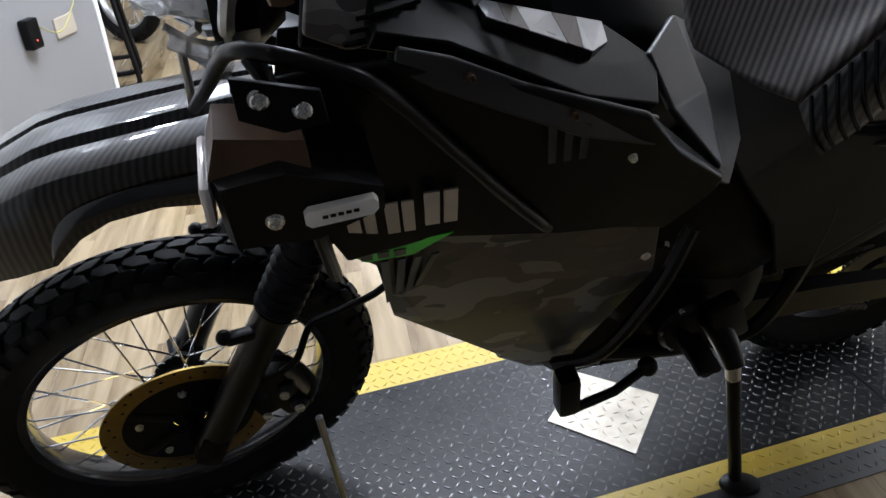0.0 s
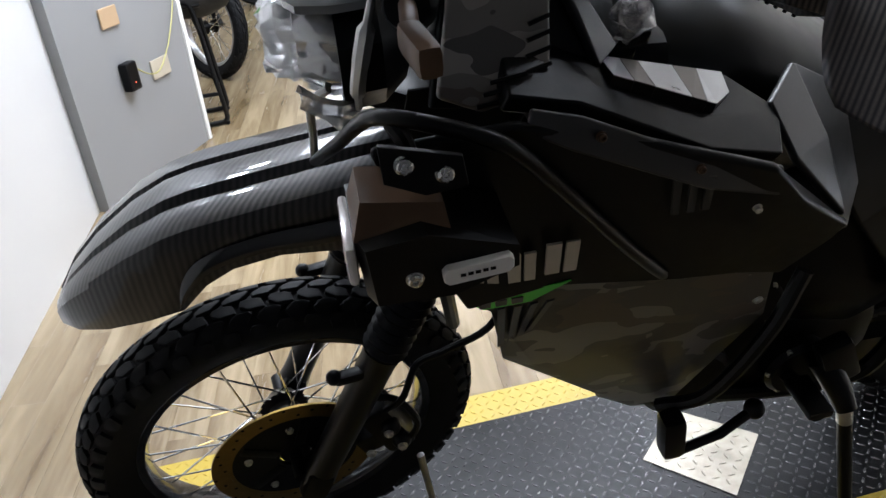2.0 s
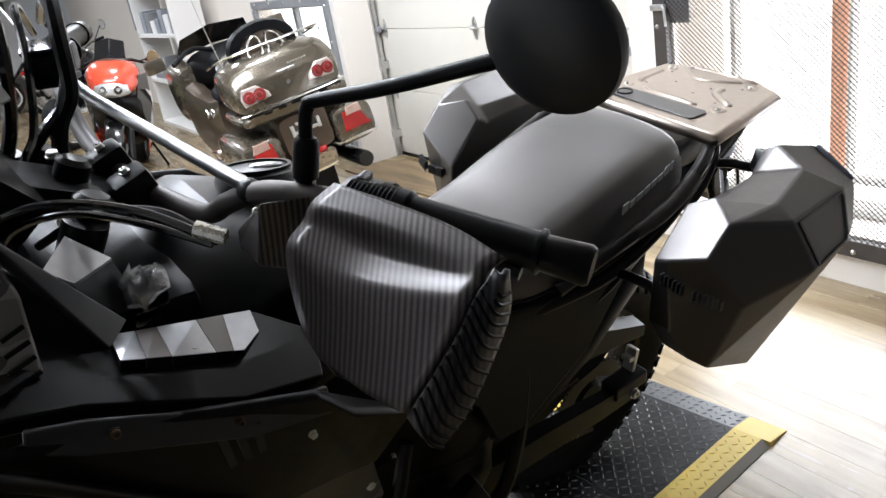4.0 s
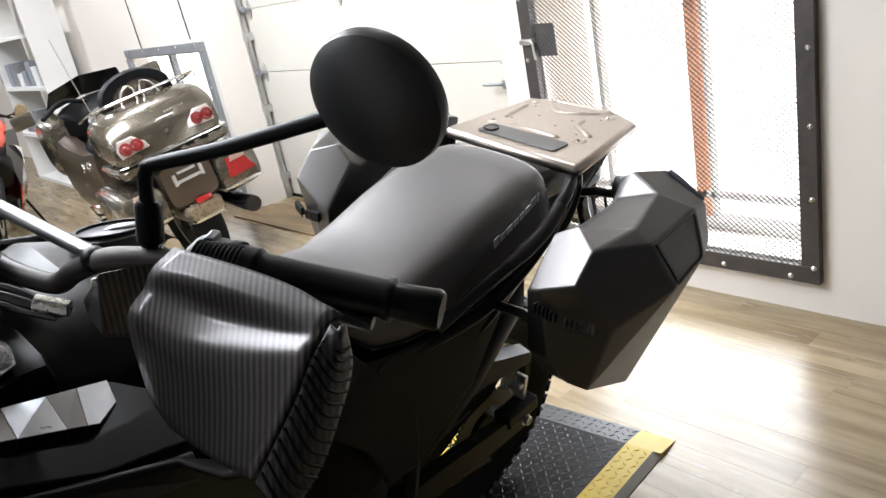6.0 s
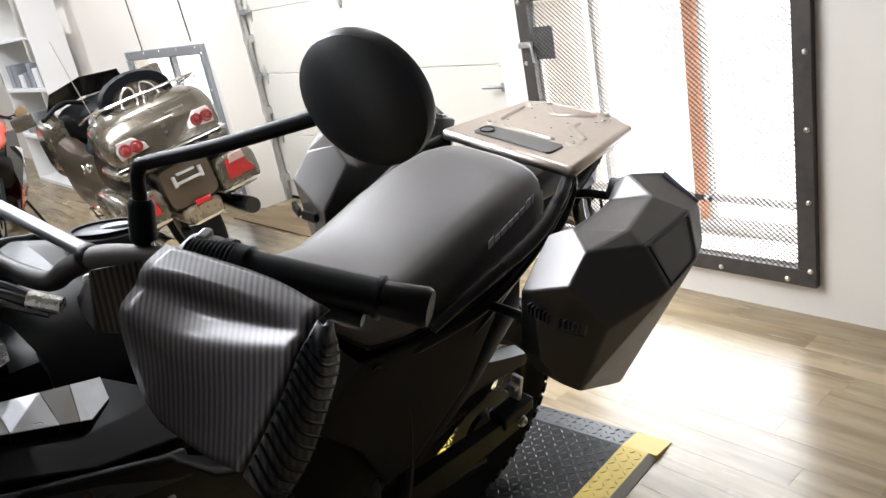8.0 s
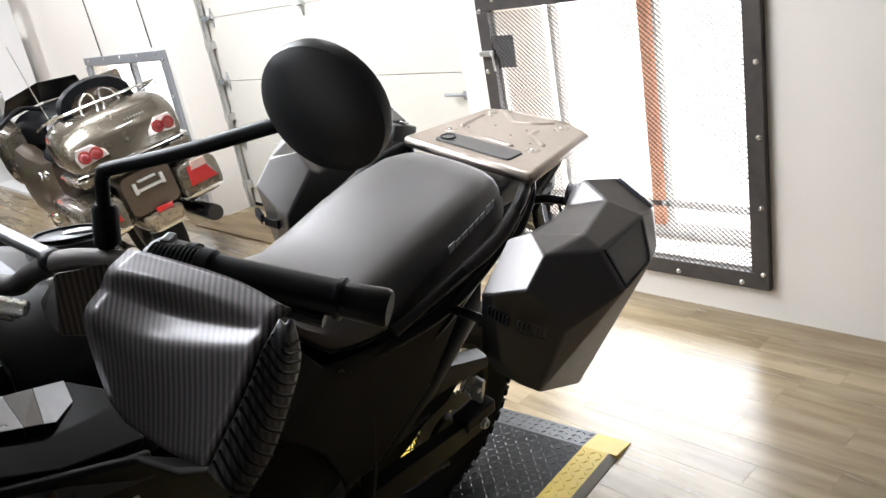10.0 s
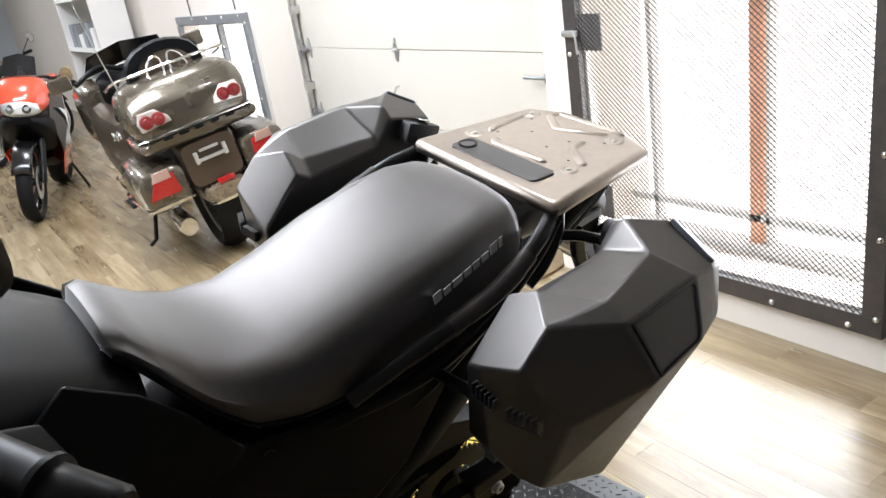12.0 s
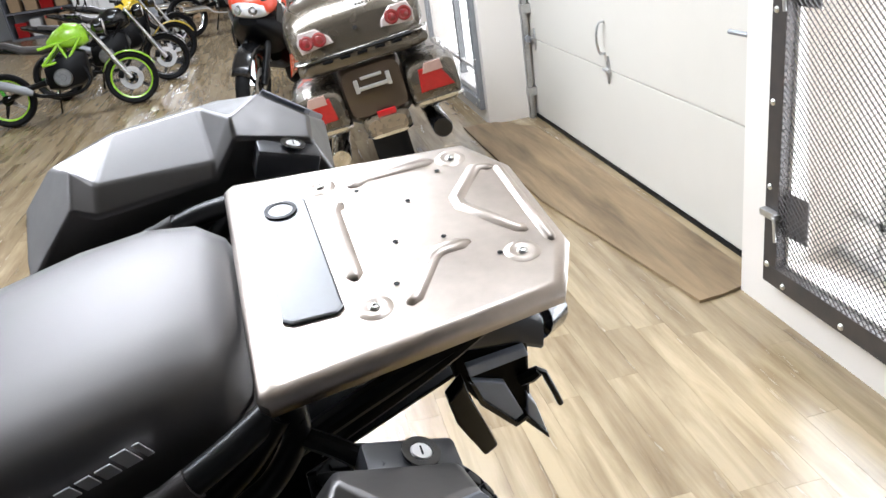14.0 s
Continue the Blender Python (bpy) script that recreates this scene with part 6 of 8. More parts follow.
for p in ((0.47, -0.19, 1.15), (0.462, -0.175, 1.125)):
    bm = B()
    box(bm, p, (0.03, 0.03, 0.025), turn(20, "X"), 0.006)
    part("connector", bm, BLACK_GLOSS, bike, "", True)
bm = B()
ball(bm, (0.464, -0.191, 1.164), 0.021, seg=14, scale=(1.15, 0.9, 0.95))
wrap_rnd = random.Random(7)
for v in bm.verts:
    v.co += Vector([wrap_rnd.uniform(-0.006, 0.006) for _ in range(3)])
for f in bm.faces:
    f.smooth = False
part("connector", bm, WRAP, bike, "connector wrapped in crumpled clear film")
bm = B()
box(bm, (0.46, 0, 1.05), (0.14, 0.36, 0.16), None, 0.03)
part("air_box", bm, BLACK, bike, "", True)
bm = B()
rings(bm, loft([(0.62, 0.08, 0.62, 0.88), (0.70, 0.12, 0.56, 0.90), (0.95, 0.125, 0.50, 0.86), (1.12, 0.12, 0.60, 0.84), (1.20, 0.10, 0.70, 0.83)], 16, 5))
part("inner_housing", bm, BLACK, bike, "black housing behind the side covers", True)

# ---- tail ----
RK = [(1.466, -0.172), (1.474, -0.181), (1.735, -0.140), (1.768, -0.075), (1.768, 0.075), (1.735, 0.140), (1.474, 0.160), (1.466, 0.151)]
bm = B()


def ring_at(z, k):
    cx = 1.61
    return [(cx + (x - cx) * (1 - k / 0.15), y * (1 - k / 0.16), z) for x, y in RK]


rings(bm, [ring_at(1.014, 0.0), ring_at(1.026, -0.001), ring_at(1.032, 0.003), ring_at(1.034, 0.010), ring_at(1.034, 0.012)], True, False)
bm.faces.new([v for v in bm.verts[-8:]])
rack = part("luggage_rack", bm, RACK, bike, "sand-coloured aluminium luggage rack with pressed ribs", True, sharp=50)
rm = rack.modifiers.new("thickness", "SOLIDIFY")
rm.thickness, rm.offset = 0.003, -1


def emboss(path, w, name="pressed_rib"):
    bm = B()
    P = [Vector((x, y, 1.0342)) for x, y in path]
    rs = []
    for i, p in enumerate(P):
        t = (P[min(i + 1, len(P) - 1)] - P[max(i - 1, 0)]).normalized()
        nn = Vector((-t.y, t.x, 0))
        rs.append([p - nn * w, p - nn * w * 0.5 + Vector((0, 0, 0.003)), p + nn * w * 0.5 + Vector((0, 0, 0.003)), p + nn * w])
        if i in (0, len(P) - 1):
            e = p + t * (w if i else -w)
            tip = [e - nn * w * 0.3, e - nn * w * 0.15 + Vector((0, 0, 0.0002)), e + nn * w * 0.15 + Vector((0, 0, 0.0002)), e + nn * w * 0.3]
            rs.insert(0, tip) if i == 0 else rs.append(tip)
    rings(bm, rs, True, True)
    return part(name, bm, RACK, rack, "", True, sharp=80)


emboss([(1.600, 0.100), (1.612, 0.108), (1.685, 0.114)], 0.008)
emboss([(1.575, 0.064), (1.568, 0.055), (1.567, -0.056)], 0.009)
emboss([(1.608, -0.108), (1.640, -0.056), (1.650, -0.049), (1.672, -0.047)], 0.009)
emboss([(1.742, 0.078), (1.728, 0.080), (1.692, 0.030), (1.692, 0.015), (1.732, -0.045)], 0.008)
emboss([(1.752, 0.070), (1.752, -0.070)], 0.006)
for x, y in ((1.565, 0.109), (1.711, 0.110), (1.72, -0.080), (1.574, -0.107)):
    bm = B()
    lathe(bm, [(-0.0004, 0.017), (0.0012, 0.013), (0.0014, 0.010), (0.0004, 0.007), (0.0004, 0.0)], 20, Matrix.Translation((x, y, 1.0345)))
    part("bolt_dish", bm, RACK, rack, "", True)
    bolt(rack, (x, y, 1.0347), (0, 0, 1), 0.0042, BOLT, 0.0025)
for x, y in ((1.60, 0.085), (1.60, -0.083), (1.645, 0.045), (1.66, -0.03), (1.70, -0.075), (1.615, -0.02), (1.69, 0.09)):
    bm = B()
    lathe(bm, [(0.0004, 0), (0.0004, 0.0028)], 10, Matrix.Translation((x, y, 1.0344)))
    part("rack_hole", bm, BLACK, rack)
bm = B()
O = [(1.497, -0.098), (1.504, -0.104), (1.543, -0.104), (1.550, -0.097), (1.546, 0.088), (1.540, 0.096), (1.500, 0.093), (1.494, 0.086)]
rings(bm, [[(x, y, 1.034) for x, y in O], [(x, y, 1.0365) for x, y in O], [(1.522 + (x - 1.522) * 0.93, y * 0.98, 1.0372) for x, y in O]])
pad = part("rack_pad", bm, RACK_PAD, rack, "grey rubber pad strip")
bm = B()
lathe(bm, [(0.0, 0.0165), (0.002, 0.0165), (0.002, 0.0125), (0.0, 0.0125)], 28, Matrix.Translation((1.519, 0.074, 1.0372)), closed=True)
part("lock_ring", bm, BLACK, pad, "black lock ring", True)
bm = B()
lathe(bm, [(0.0, 0.0125), (0.0012, 0.0125), (0.0012, 0)], 24, Matrix.Translation((1.519, 0.074, 1.0372)))
lathe(bm, [(0.0012, 0.0), (0.0016, 0.002)], 8, Matrix.Translation((1.519, 0.074, 1.0372)))
part("lock_barrel", bm, RACK_PAD, pad)
# rack supports and tail unit
for s in (-1, 1):
    bm = B()
    tube(bm, [(1.49, s * 0.163, 1.015), (1.488, s * 0.166, 0.975), (1.46, s * 0.168, 0.93), (1.43, s * 0.166, 0.905)], 0.011, 12)
    part("rack_stay", bm, RAIL_BLACK, bike, "satin black rack stay", True)
    bm = B()
    tube(bm, [(1.72, s * 0.10, 1.012), (1.62, s * 0.12, 0.965), (1.50, s * 0.13, 0.91)], 0.009, 10)
    part("rack_stay", bm, BLACK_METAL, bike, "", True)
bm = B()
rings(bm, loft([(1.46, 0.085, 0.91, 0.985), (1.56, 0.08, 0.905, 0.99), (1.66, 0.068, 0.905, 0.975), (1.72, 0.056, 0.885, 0.945), (1.755, 0.048, 0.862, 0.915)], 14, 4))
tail = part("tail_unit", bm, TAIL_GREY, bike, "black tail unit", True)
bm = B()
tube(bm, [(1.745, -0.004, 0.870), (1.765, 0.010, 0.862), (1.766, 0.011, 0.862), (1.797, 0.038, 0.848), (1.801, 0.041, 0.846)], [0.019, 0.019, 0.026, 0.026, 0.023], 20, False)
part("tail_bumper", bm, BLACK_GLOSS, tail, "round black end piece", True)
LENS_BLUE = mat("grey_blue_lens", (0.50, 0.57, 0.70), 0.25, 0.0, coat=0.5)


def wedge(name, pts, y0, y1, material, parent, label="", bev=0.0015):
    bm = B()
    rings(bm, [[(x, y0, z) for x, z in pts], [(x, y1, z) for x, z in pts]])
    ob = part(name, bm, material, parent, label)
    b = ob.modifiers.new("rounding", "BEVEL")
    b.width, b.segments = bev, 2
    return ob


wedge("lamp_body", [(1.650, 0.900), (1.735, 0.905), (1.738, 0.815), (1.733, 0.790), (1.715, 0.780), (1.675, 0.825), (1.655, 0.862)], -0.052, 0.050, BLACK, tail, "faceted black tail lamp body", 0.004)
wedge("lamp_top_bar", [(1.664, 0.887), (1.729, 0.893), (1.733, 0.880), (1.667, 0.871)], -0.060, 0.056, LENS_BLUE, tail, "grey-blue upper lens bar")
wedge("lamp_lens", [(1.669, 0.864), (1.706, 0.848), (1.727, 0.792), (1.717, 0.785), (1.680, 0.833)], -0.0585, 0.054, LENS_BLUE, tail, "grey-blue tail lens")
wedge("lamp_edge", [(1.664, 0.868), (1.671, 0.862), (1.681, 0.834), (1.717, 0.786), (1.729, 0.791), (1.731, 0.785), (1.716, 0.777), (1.676, 0.828)], -0.0625, 0.058, BLACK_GLOSS, tail, "black lens rim")
wedge("lamp_fin", [(1.731, 0.822), (1.742, 0.800), (1.757, 0.745), (1.732, 0.786)], -0.058, 0.05, LENS_BLUE, tail, "grey-blue rear fin")
wedge("lamp_fin_edge", [(1.730, 0.788), (1.757, 0.747), (1.758, 0.738), (1.728, 0.780)], -0.060, 0.052, BLACK, tail)
wedge("lamp_bracket", [(1.636, 0.868), (1.655, 0.890), (1.660, 0.865), (1.688, 0.780), (1.672, 0.769), (1.644, 0.830)], -0.082, -0.064, BLACK_GLOSS, tail, "black bracket arm", 0.003)
bm = B()
tube(bm, [(1.725, -0.055, 0.842), (1.735, -0.060, 0.850), (1.743, -0.062, 0.856)], [0.007, 0.008, 0.006], 8, False)
tube(bm, [(1.740, -0.060, 0.858), (1.749, -0.062, 0.852), (1.763, -0.062, 0.815), (1.770, -0.061, 0.795)], 0.0036, 8, False)
part("hook", bm, BLACK_METAL, tail, "bent black hook", True)


# panniers
def pannier(S, s, label):
    g = new("pannier")
    g.parent = bike
    tagged(g, label)
    # corners of the outer shell, named by where they sit
    V = dict(
        crest=(1.310, -0.298, 1.014), brow=(1.275, -0.350, 0.999), lip=(1.230, -0.349, 0.953), nose=(1.228, -0.280, 0.919),
        dip_in=(1.335, -0.284, 0.992), dip_out=(1.357, -0.371, 1.013), rise=(1.471, -0.345, 1.028), rise_top=(1.508, -0.272, 1.037), rise_in=(1.478, -0.262, 0.990),
        cap_a=(1.548, -0.318, 1.038), cap_b=(1.603, -0.288, 1.004), cap_c=(1.630, -0.362, 0.953), cap_d=(1.560, -0.392, 0.990),
        belt_a=(1.350, -0.408, 0.999), belt_b=(1.502, -0.402, 1.006), cheek=(1.284, -0.392, 0.862), wide_a=(1.378, -0.446, 0.918), wide_b=(1.484, -0.438, 0.930), wide_c=(1.590, -0.396, 0.900),
        chin=(1.232, -0.300, 0.785), keel_a=(1.276, -0.312, 0.714), keel_b=(1.302, -0.336, 0.692), keel_c=(1.440, -0.336, 0.630), keel_d=(1.535, -0.340, 0.735),
        i_nose=(1.232, -0.250, 0.905), i_crest=(1.305, -0.250, 0.985), i_dip=(1.332, -0.250, 0.968), i_rise=(1.475, -0.250, 0.972), i_top=(1.508, -0.250, 1.018), i_cap=(1.598, -0.250, 0.990),
        i_back=(1.622, -0.252, 0.930), i_keel_d=(1.540, -0.250, 0.735), i_keel_c=(1.440, -0.250, 0.632), i_keel_a=(1.280, -0.250, 0.712), i_chin=(1.236, -0.250, 0.785))
    F = ["crest brow lip nose", "nose lip cheek keel_b keel_a chin", "brow belt_a cheek lip", "crest dip_in dip_out brow", "brow dip_out belt_a", "dip_in rise_in rise dip_out", "rise_in rise_top rise",
         "dip_out rise belt_b belt_a", "rise_top cap_a cap_d belt_b rise", "cap_a cap_b cap_c cap_d", "belt_a wide_a cheek", "belt_a belt_b wide_b wide_a", "belt_b cap_d wide_c wide_b", "cap_d cap_c wide_c",
         "cheek wide_a keel_b", "wide_a wide_b keel_c keel_b", "wide_b wide_c keel_d keel_c", "cap_c i_back i_keel_d keel_d wide_c", "cap_b i_cap i_back cap_c", "rise_top i_top i_cap cap_b cap_a",
         "rise_in i_rise i_top rise_top", "dip_in i_dip i_rise rise_in", "crest i_crest i_dip dip_in", "nose i_nose i_crest crest", "chin i_chin i_nose nose", "keel_a i_keel_a i_chin chin", "keel_a keel_b keel_c i_keel_c i_keel_a", "keel_c keel_d i_keel_d i_keel_c",
         "i_nose i_chin i_keel_a i_keel_c i_keel_d i_back i_cap i_top i_rise i_dip i_crest"]
    bm = B()
    vs = {k: bm.verts.new(S(p)) for k, p in V.items()}
    for f in F:
        bm.faces.new([vs[k] for k in f.split()])
    lid = part("lid", bm, CASE, g, "faceted matt black case with a notched shoulder", True, sharp=4)
    b = lid.modifiers.new("rounding", "BEVEL")
    b.width, b.segments, b.limit_method, b.angle_limit = 0.005, 3, "ANGLE", radians(6)
    w = lid.modifiers.new("normals", "WEIGHTED_NORMAL")

    def across(names, u, v, lift):
        """A place on the quad of four corners, lifted off it."""
        a, b2, c, d2 = (Vector(V[k]) for k in names.split())
        n = (b2 - a).cross(d2 - a).normalized()
        if n.y > 0:
            n = -n
        return S(a.lerp(b2, u).lerp(d2.lerp(c, u), v) + n * lift)

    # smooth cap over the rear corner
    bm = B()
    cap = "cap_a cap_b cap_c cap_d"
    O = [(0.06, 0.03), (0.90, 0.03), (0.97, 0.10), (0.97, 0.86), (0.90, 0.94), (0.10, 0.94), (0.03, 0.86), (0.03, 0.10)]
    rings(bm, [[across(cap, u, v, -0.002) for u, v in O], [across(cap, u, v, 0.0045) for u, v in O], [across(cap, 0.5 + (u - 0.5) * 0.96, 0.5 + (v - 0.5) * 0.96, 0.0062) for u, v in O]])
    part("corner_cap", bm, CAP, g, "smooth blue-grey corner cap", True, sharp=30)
    # raised rim round the smooth field of the outer face
    bm = B()
    face = "belt_a belt_b wide_b wide_a"
    O = [(0.06, 0.05), (0.955, 0.05), (0.985, 0.14), (0.985, 0.86), (0.93, 0.97), (0.10, 0.97)]
    k = 0.93
    rings(bm, [[across(face, u, v, -0.002) for u, v in O], [across(face, u, v, 0.0026) for u, v in O], [across(face, 0.52 + (u - 0.52) * k, 0.5 + (v - 0.5) * k, 0.0030) for u, v in O], [across(face, 0.52 + (u - 0.52) * k * 0.97, 0.5 + (v - 0.5) * k * 0.97, -0.0006) for u, v in O]], True, False)
    part("lid_panel", bm, CASE_LID, g, "raised rim of the lid field", True, sharp=20)
    # two rows of teeth under the front edge
    for row in range(2):
        for k in range(6):
            bm = B()
            f = (row * 7.6 + k) / 13
            p = Vector((1.2235 + 0.040 * max(0.0, f - 0.5), -0.276 - 0.104 * f, 0.893 - 0.010 * f))
            span(bm, S(p + Vector((-0.004, -0.0014, -0.016))), S(p + Vector((0.006, 0.0014, 0.002))), 0.0006)
            part("vent_tooth", bm, GREY_PLASTIC, g)
        bm = B()
        a = Vector((1.2235, -0.272 - 0.061 * row, 0.876 - 0.006 * row))
        b2 = Vector((1.2235 + 0.018 * row, -0.316 - 0.065 * row, 0.872 - 0.006 * row))
        rod(bm, S(a), S(b2), 0.0016, 6)
        part("vent_bar", bm, GREY_PLASTIC, g)
    bm = B()
    box(bm, S((1.562, -0.246, 0.976)), (0.076, 0.052, 0.040), turn(18, "Y"), 0.006)
    lk = part("lock_housing", bm, CASE_LID, g, "lock housing", True)
    mm = towards((0.31, 0, 0.95), S((1.574, -0.238, 0.9955)))
    bm = B()
    lathe(bm, [(0, 0.0150), (0.002, 0.0150), (0.002, 0.0095), (0.001, 0.009), (0.001, 0)], 24, mm)
    part("lock", bm, BLACK_GLOSS, lk, "black lock rim", True)
    bm = B()
    lathe(bm, [(0.0012, 0.0085), (0.0026, 0.0075), (0.0026, 0)], 20, mm)
    part("lock_face", bm, ALU, lk, "silver lock face", True)
    bm = B()
    box(bm, mm @ Vector((0, 0, 0.003)), (0.0015, 0.008, 0.001), None)
    part("keyhole", bm, BLACK, lk)
    for x, z in ((1.30, 0.80), (1.48, 0.80)):
        bm = B()
        span(bm, S((x - 0.02, -0.2395, z - 0.02)), S((x + 0.02, -0.222, z + 0.02)), 0.003)
        part("mount", bm, BLACK_METAL, g)


pannier(lambda p: (p[0], p[1], p[2]), 1, "matt black hard pannier on the stand side")
pannier(lambda p: (p[0] - 0.02, -p[1] + 0.006, p[2] + 0.085 * (p[0] - 1.26)), -1, "matt black hard pannier on the far side")

# rear wheel, swing arm, chain
RX = Vector((1.437, 0.108, 0.309))
rear_wheel = wheel(bike, towards((0, -math.cos(radians(5)), -math.sin(radians(5))), RX), 0.321, 0.130, 0.216, BLACK_METAL, 36, 0.045, 0.16, 44, BLACK_METAL, 60, "rear_wheel")
bm = B()
lathe(bm, [(0.075, 0.105), (0.081, 0.105), (0.081, 0.06), (0.075, 0.06)], 48, closed=True)
for k in range(43):
    a = 2 * math.pi * k / 43
    box(bm, (0.108 * math.cos(a), 0.108 * math.sin(a), 0.078), (0.008, 0.006, 0.005), turn(math.degrees(a), "Z"))
part("sprocket", bm, STEEL_DARK, rear_wheel, "steel rear sprocket")
for s in (-1, 1):
    bm = B()
    rings(bm, [[(x, c + s * (y - w), z - h), (x, c + s * (y + w), z - h), (x, c + s * (y + w), z + h), (x, c + s * (y - w), z + h)] for x, c, y, z, w, h in ((0.98, 0.05, 0.11, 0.39, 0.02, 0.035), (1.18, 0.075, 0.125, 0.375, 0.018, 0.032), (1.38, 0.10, 0.145, 0.355, 0.015, 0.028), (1.50, 0.11, 0.15, 0.345, 0.013, 0.026))])
    part("swing_arm", bm, BLACK_METAL, bike, "black swing arm leg")
bm = B()
box(bm, (1.468, -0.040, 0.378), (0.105, 0.05, 0.036), turn(-4, "Y"), 0.005)
adj = part("chain_adjuster", bm, BLACK_METAL, bike)
bm = B()
box(bm, (1.492, -0.034, 0.430), (0.012, 0.030, 0.062), turn(8, "Y"), 0.003)
box(bm, (1.478, -0.036, 0.440), (0.016, 0.026, 0.012), None, 0.003)
part("caliper_bracket", bm, GALV, bike, "small bright bracket above the axle")
bolt(adj, (1.478, -0.062, 0.352), (0, -1, 0), 0.012, GALV, 0.012)
bolt(adj, (1.522, -0.045, 0.372), (1, 0, 0), 0.006, GALV, 0.01)
bm = B()
for a, b in (((0.98, -0.048, 0.442), (1.437, 0.018, 0.415)), ((0.98, -0.048, 0.385), (1.437, 0.018, 0.205))):
    a, b = Vector(a), Vector(b)
    for k in range(44):
        box(bm, a.lerp(b, (k + 0.5) / 44), (0.010, 0.012 if k % 2 else 0.007, 0.009), None, 0)
part("chain", bm, STEEL_DARK, bike, "dirty drive chain", kind="stuff")
shell("chain_guard", [(1.16, -0.052, 0.640), (1.30, -0.050, 0.602), (1.41, -0.050, 0.560), (1.512, -0.048, 0.523), (1.512, -0.048, 0.494), (1.36, -0.050, 0.518), (1.24, -0.052, 0.520), (1.12, -0.052, 0.500), (1.16, -0.012, 0.648), (1.30, -0.010, 0.610), (1.41, -0.010, 0.568), (1.512, -0.012, 0.531)], [(0, 1, 6, 7), (1, 2, 5, 6), (2, 3, 4, 5), (0, 8, 9, 1), (1, 9, 10, 2), (2, 10, 11, 3)], BLACK_METAL, bike, "black chain guard", 0.004, 0.002)
# plate added to block bright floor and mat showing through the dark wheel recess
shell("swing_arm_guard", [(0.96, 0.005, 0.300), (1.20, 0.005, 0.335), (1.285, 0.005, 0.372), (1.335, 0.005, 0.404), (1.425, 0.008, 0.418), (1.50, 0.012, 0.470), (1.50, 0.010, 0.525), (1.15, 0.005, 0.580), (0.96, 0.005, 0.560)], [(0, 1, 2, 7, 8), (2, 3, 4, 5, 6, 7)], BLACK, bike, "added black plate that keeps the gap before the rear wheel dark", 0.005, 0.002)
shell("rear_fender", [(1.04, -0.11, 0.60), (1.04, 0.14, 0.60), (1.26, 0.15, 0.70), (1.26, -0.12, 0.72), (1.48, 0.15, 0.76), (1.48, -0.05, 0.79), (1.67, 0.13, 0.85), (1.67, -0.03, 0.86), (1.26, -0.11, 0.60), (1.48, -0.05, 0.66), (1.04, -0.12, 0.50), (1.26, 0.19, 0.44), (1.48, 0.19, 0.50), (1.04, 0.17, 0.40)], [(0, 1, 2, 3), (3, 2, 4, 5), (5, 4, 6, 7), (0, 3, 8, 10), (3, 5, 9, 8), (1, 13, 11, 2), (2, 11, 12, 4)], BLACK, bike, "black inner rear fender", 0.005, 0.0)
bm = B()
tube(bm, [(0.98, 0.19, 0.47), (1.10, 0.22, 0.52), (1.18, 0.24, 0.57), (1.24, 0.245, 0.60), (1.60, 0.235, 0.78), (1.62, 0.235, 0.79)], [0.022, 0.03, 0.055, 0.062, 0.062, 0.05], 16, False)
part("exhaust", bm, BLACK_METAL, bike, "black silencer", True)

# ---- the other machines ----


GOLD_SHELL = mat("gold_brown_mirror_shell", (0.34, 0.24, 0.13), 0.25, 0.6, 0.1, 30, coat=0.5)
LAMP_FILM = mat("clear_headlamp", (0.62, 0.63, 0.64), 0.12, 0.35, 0.25, 40, coat=0.8)
ROUND_LENS = mat("dark_red_lens", (0.17, 0.012, 0.013), 0.14, 0.0, 0.15, 60, coat=0.5)
BAG_LENS = mat("bright_red_lens", (0.30, 0.012, 0.012), 0.12, 0.0, 0.15, 60, coat=0.5)


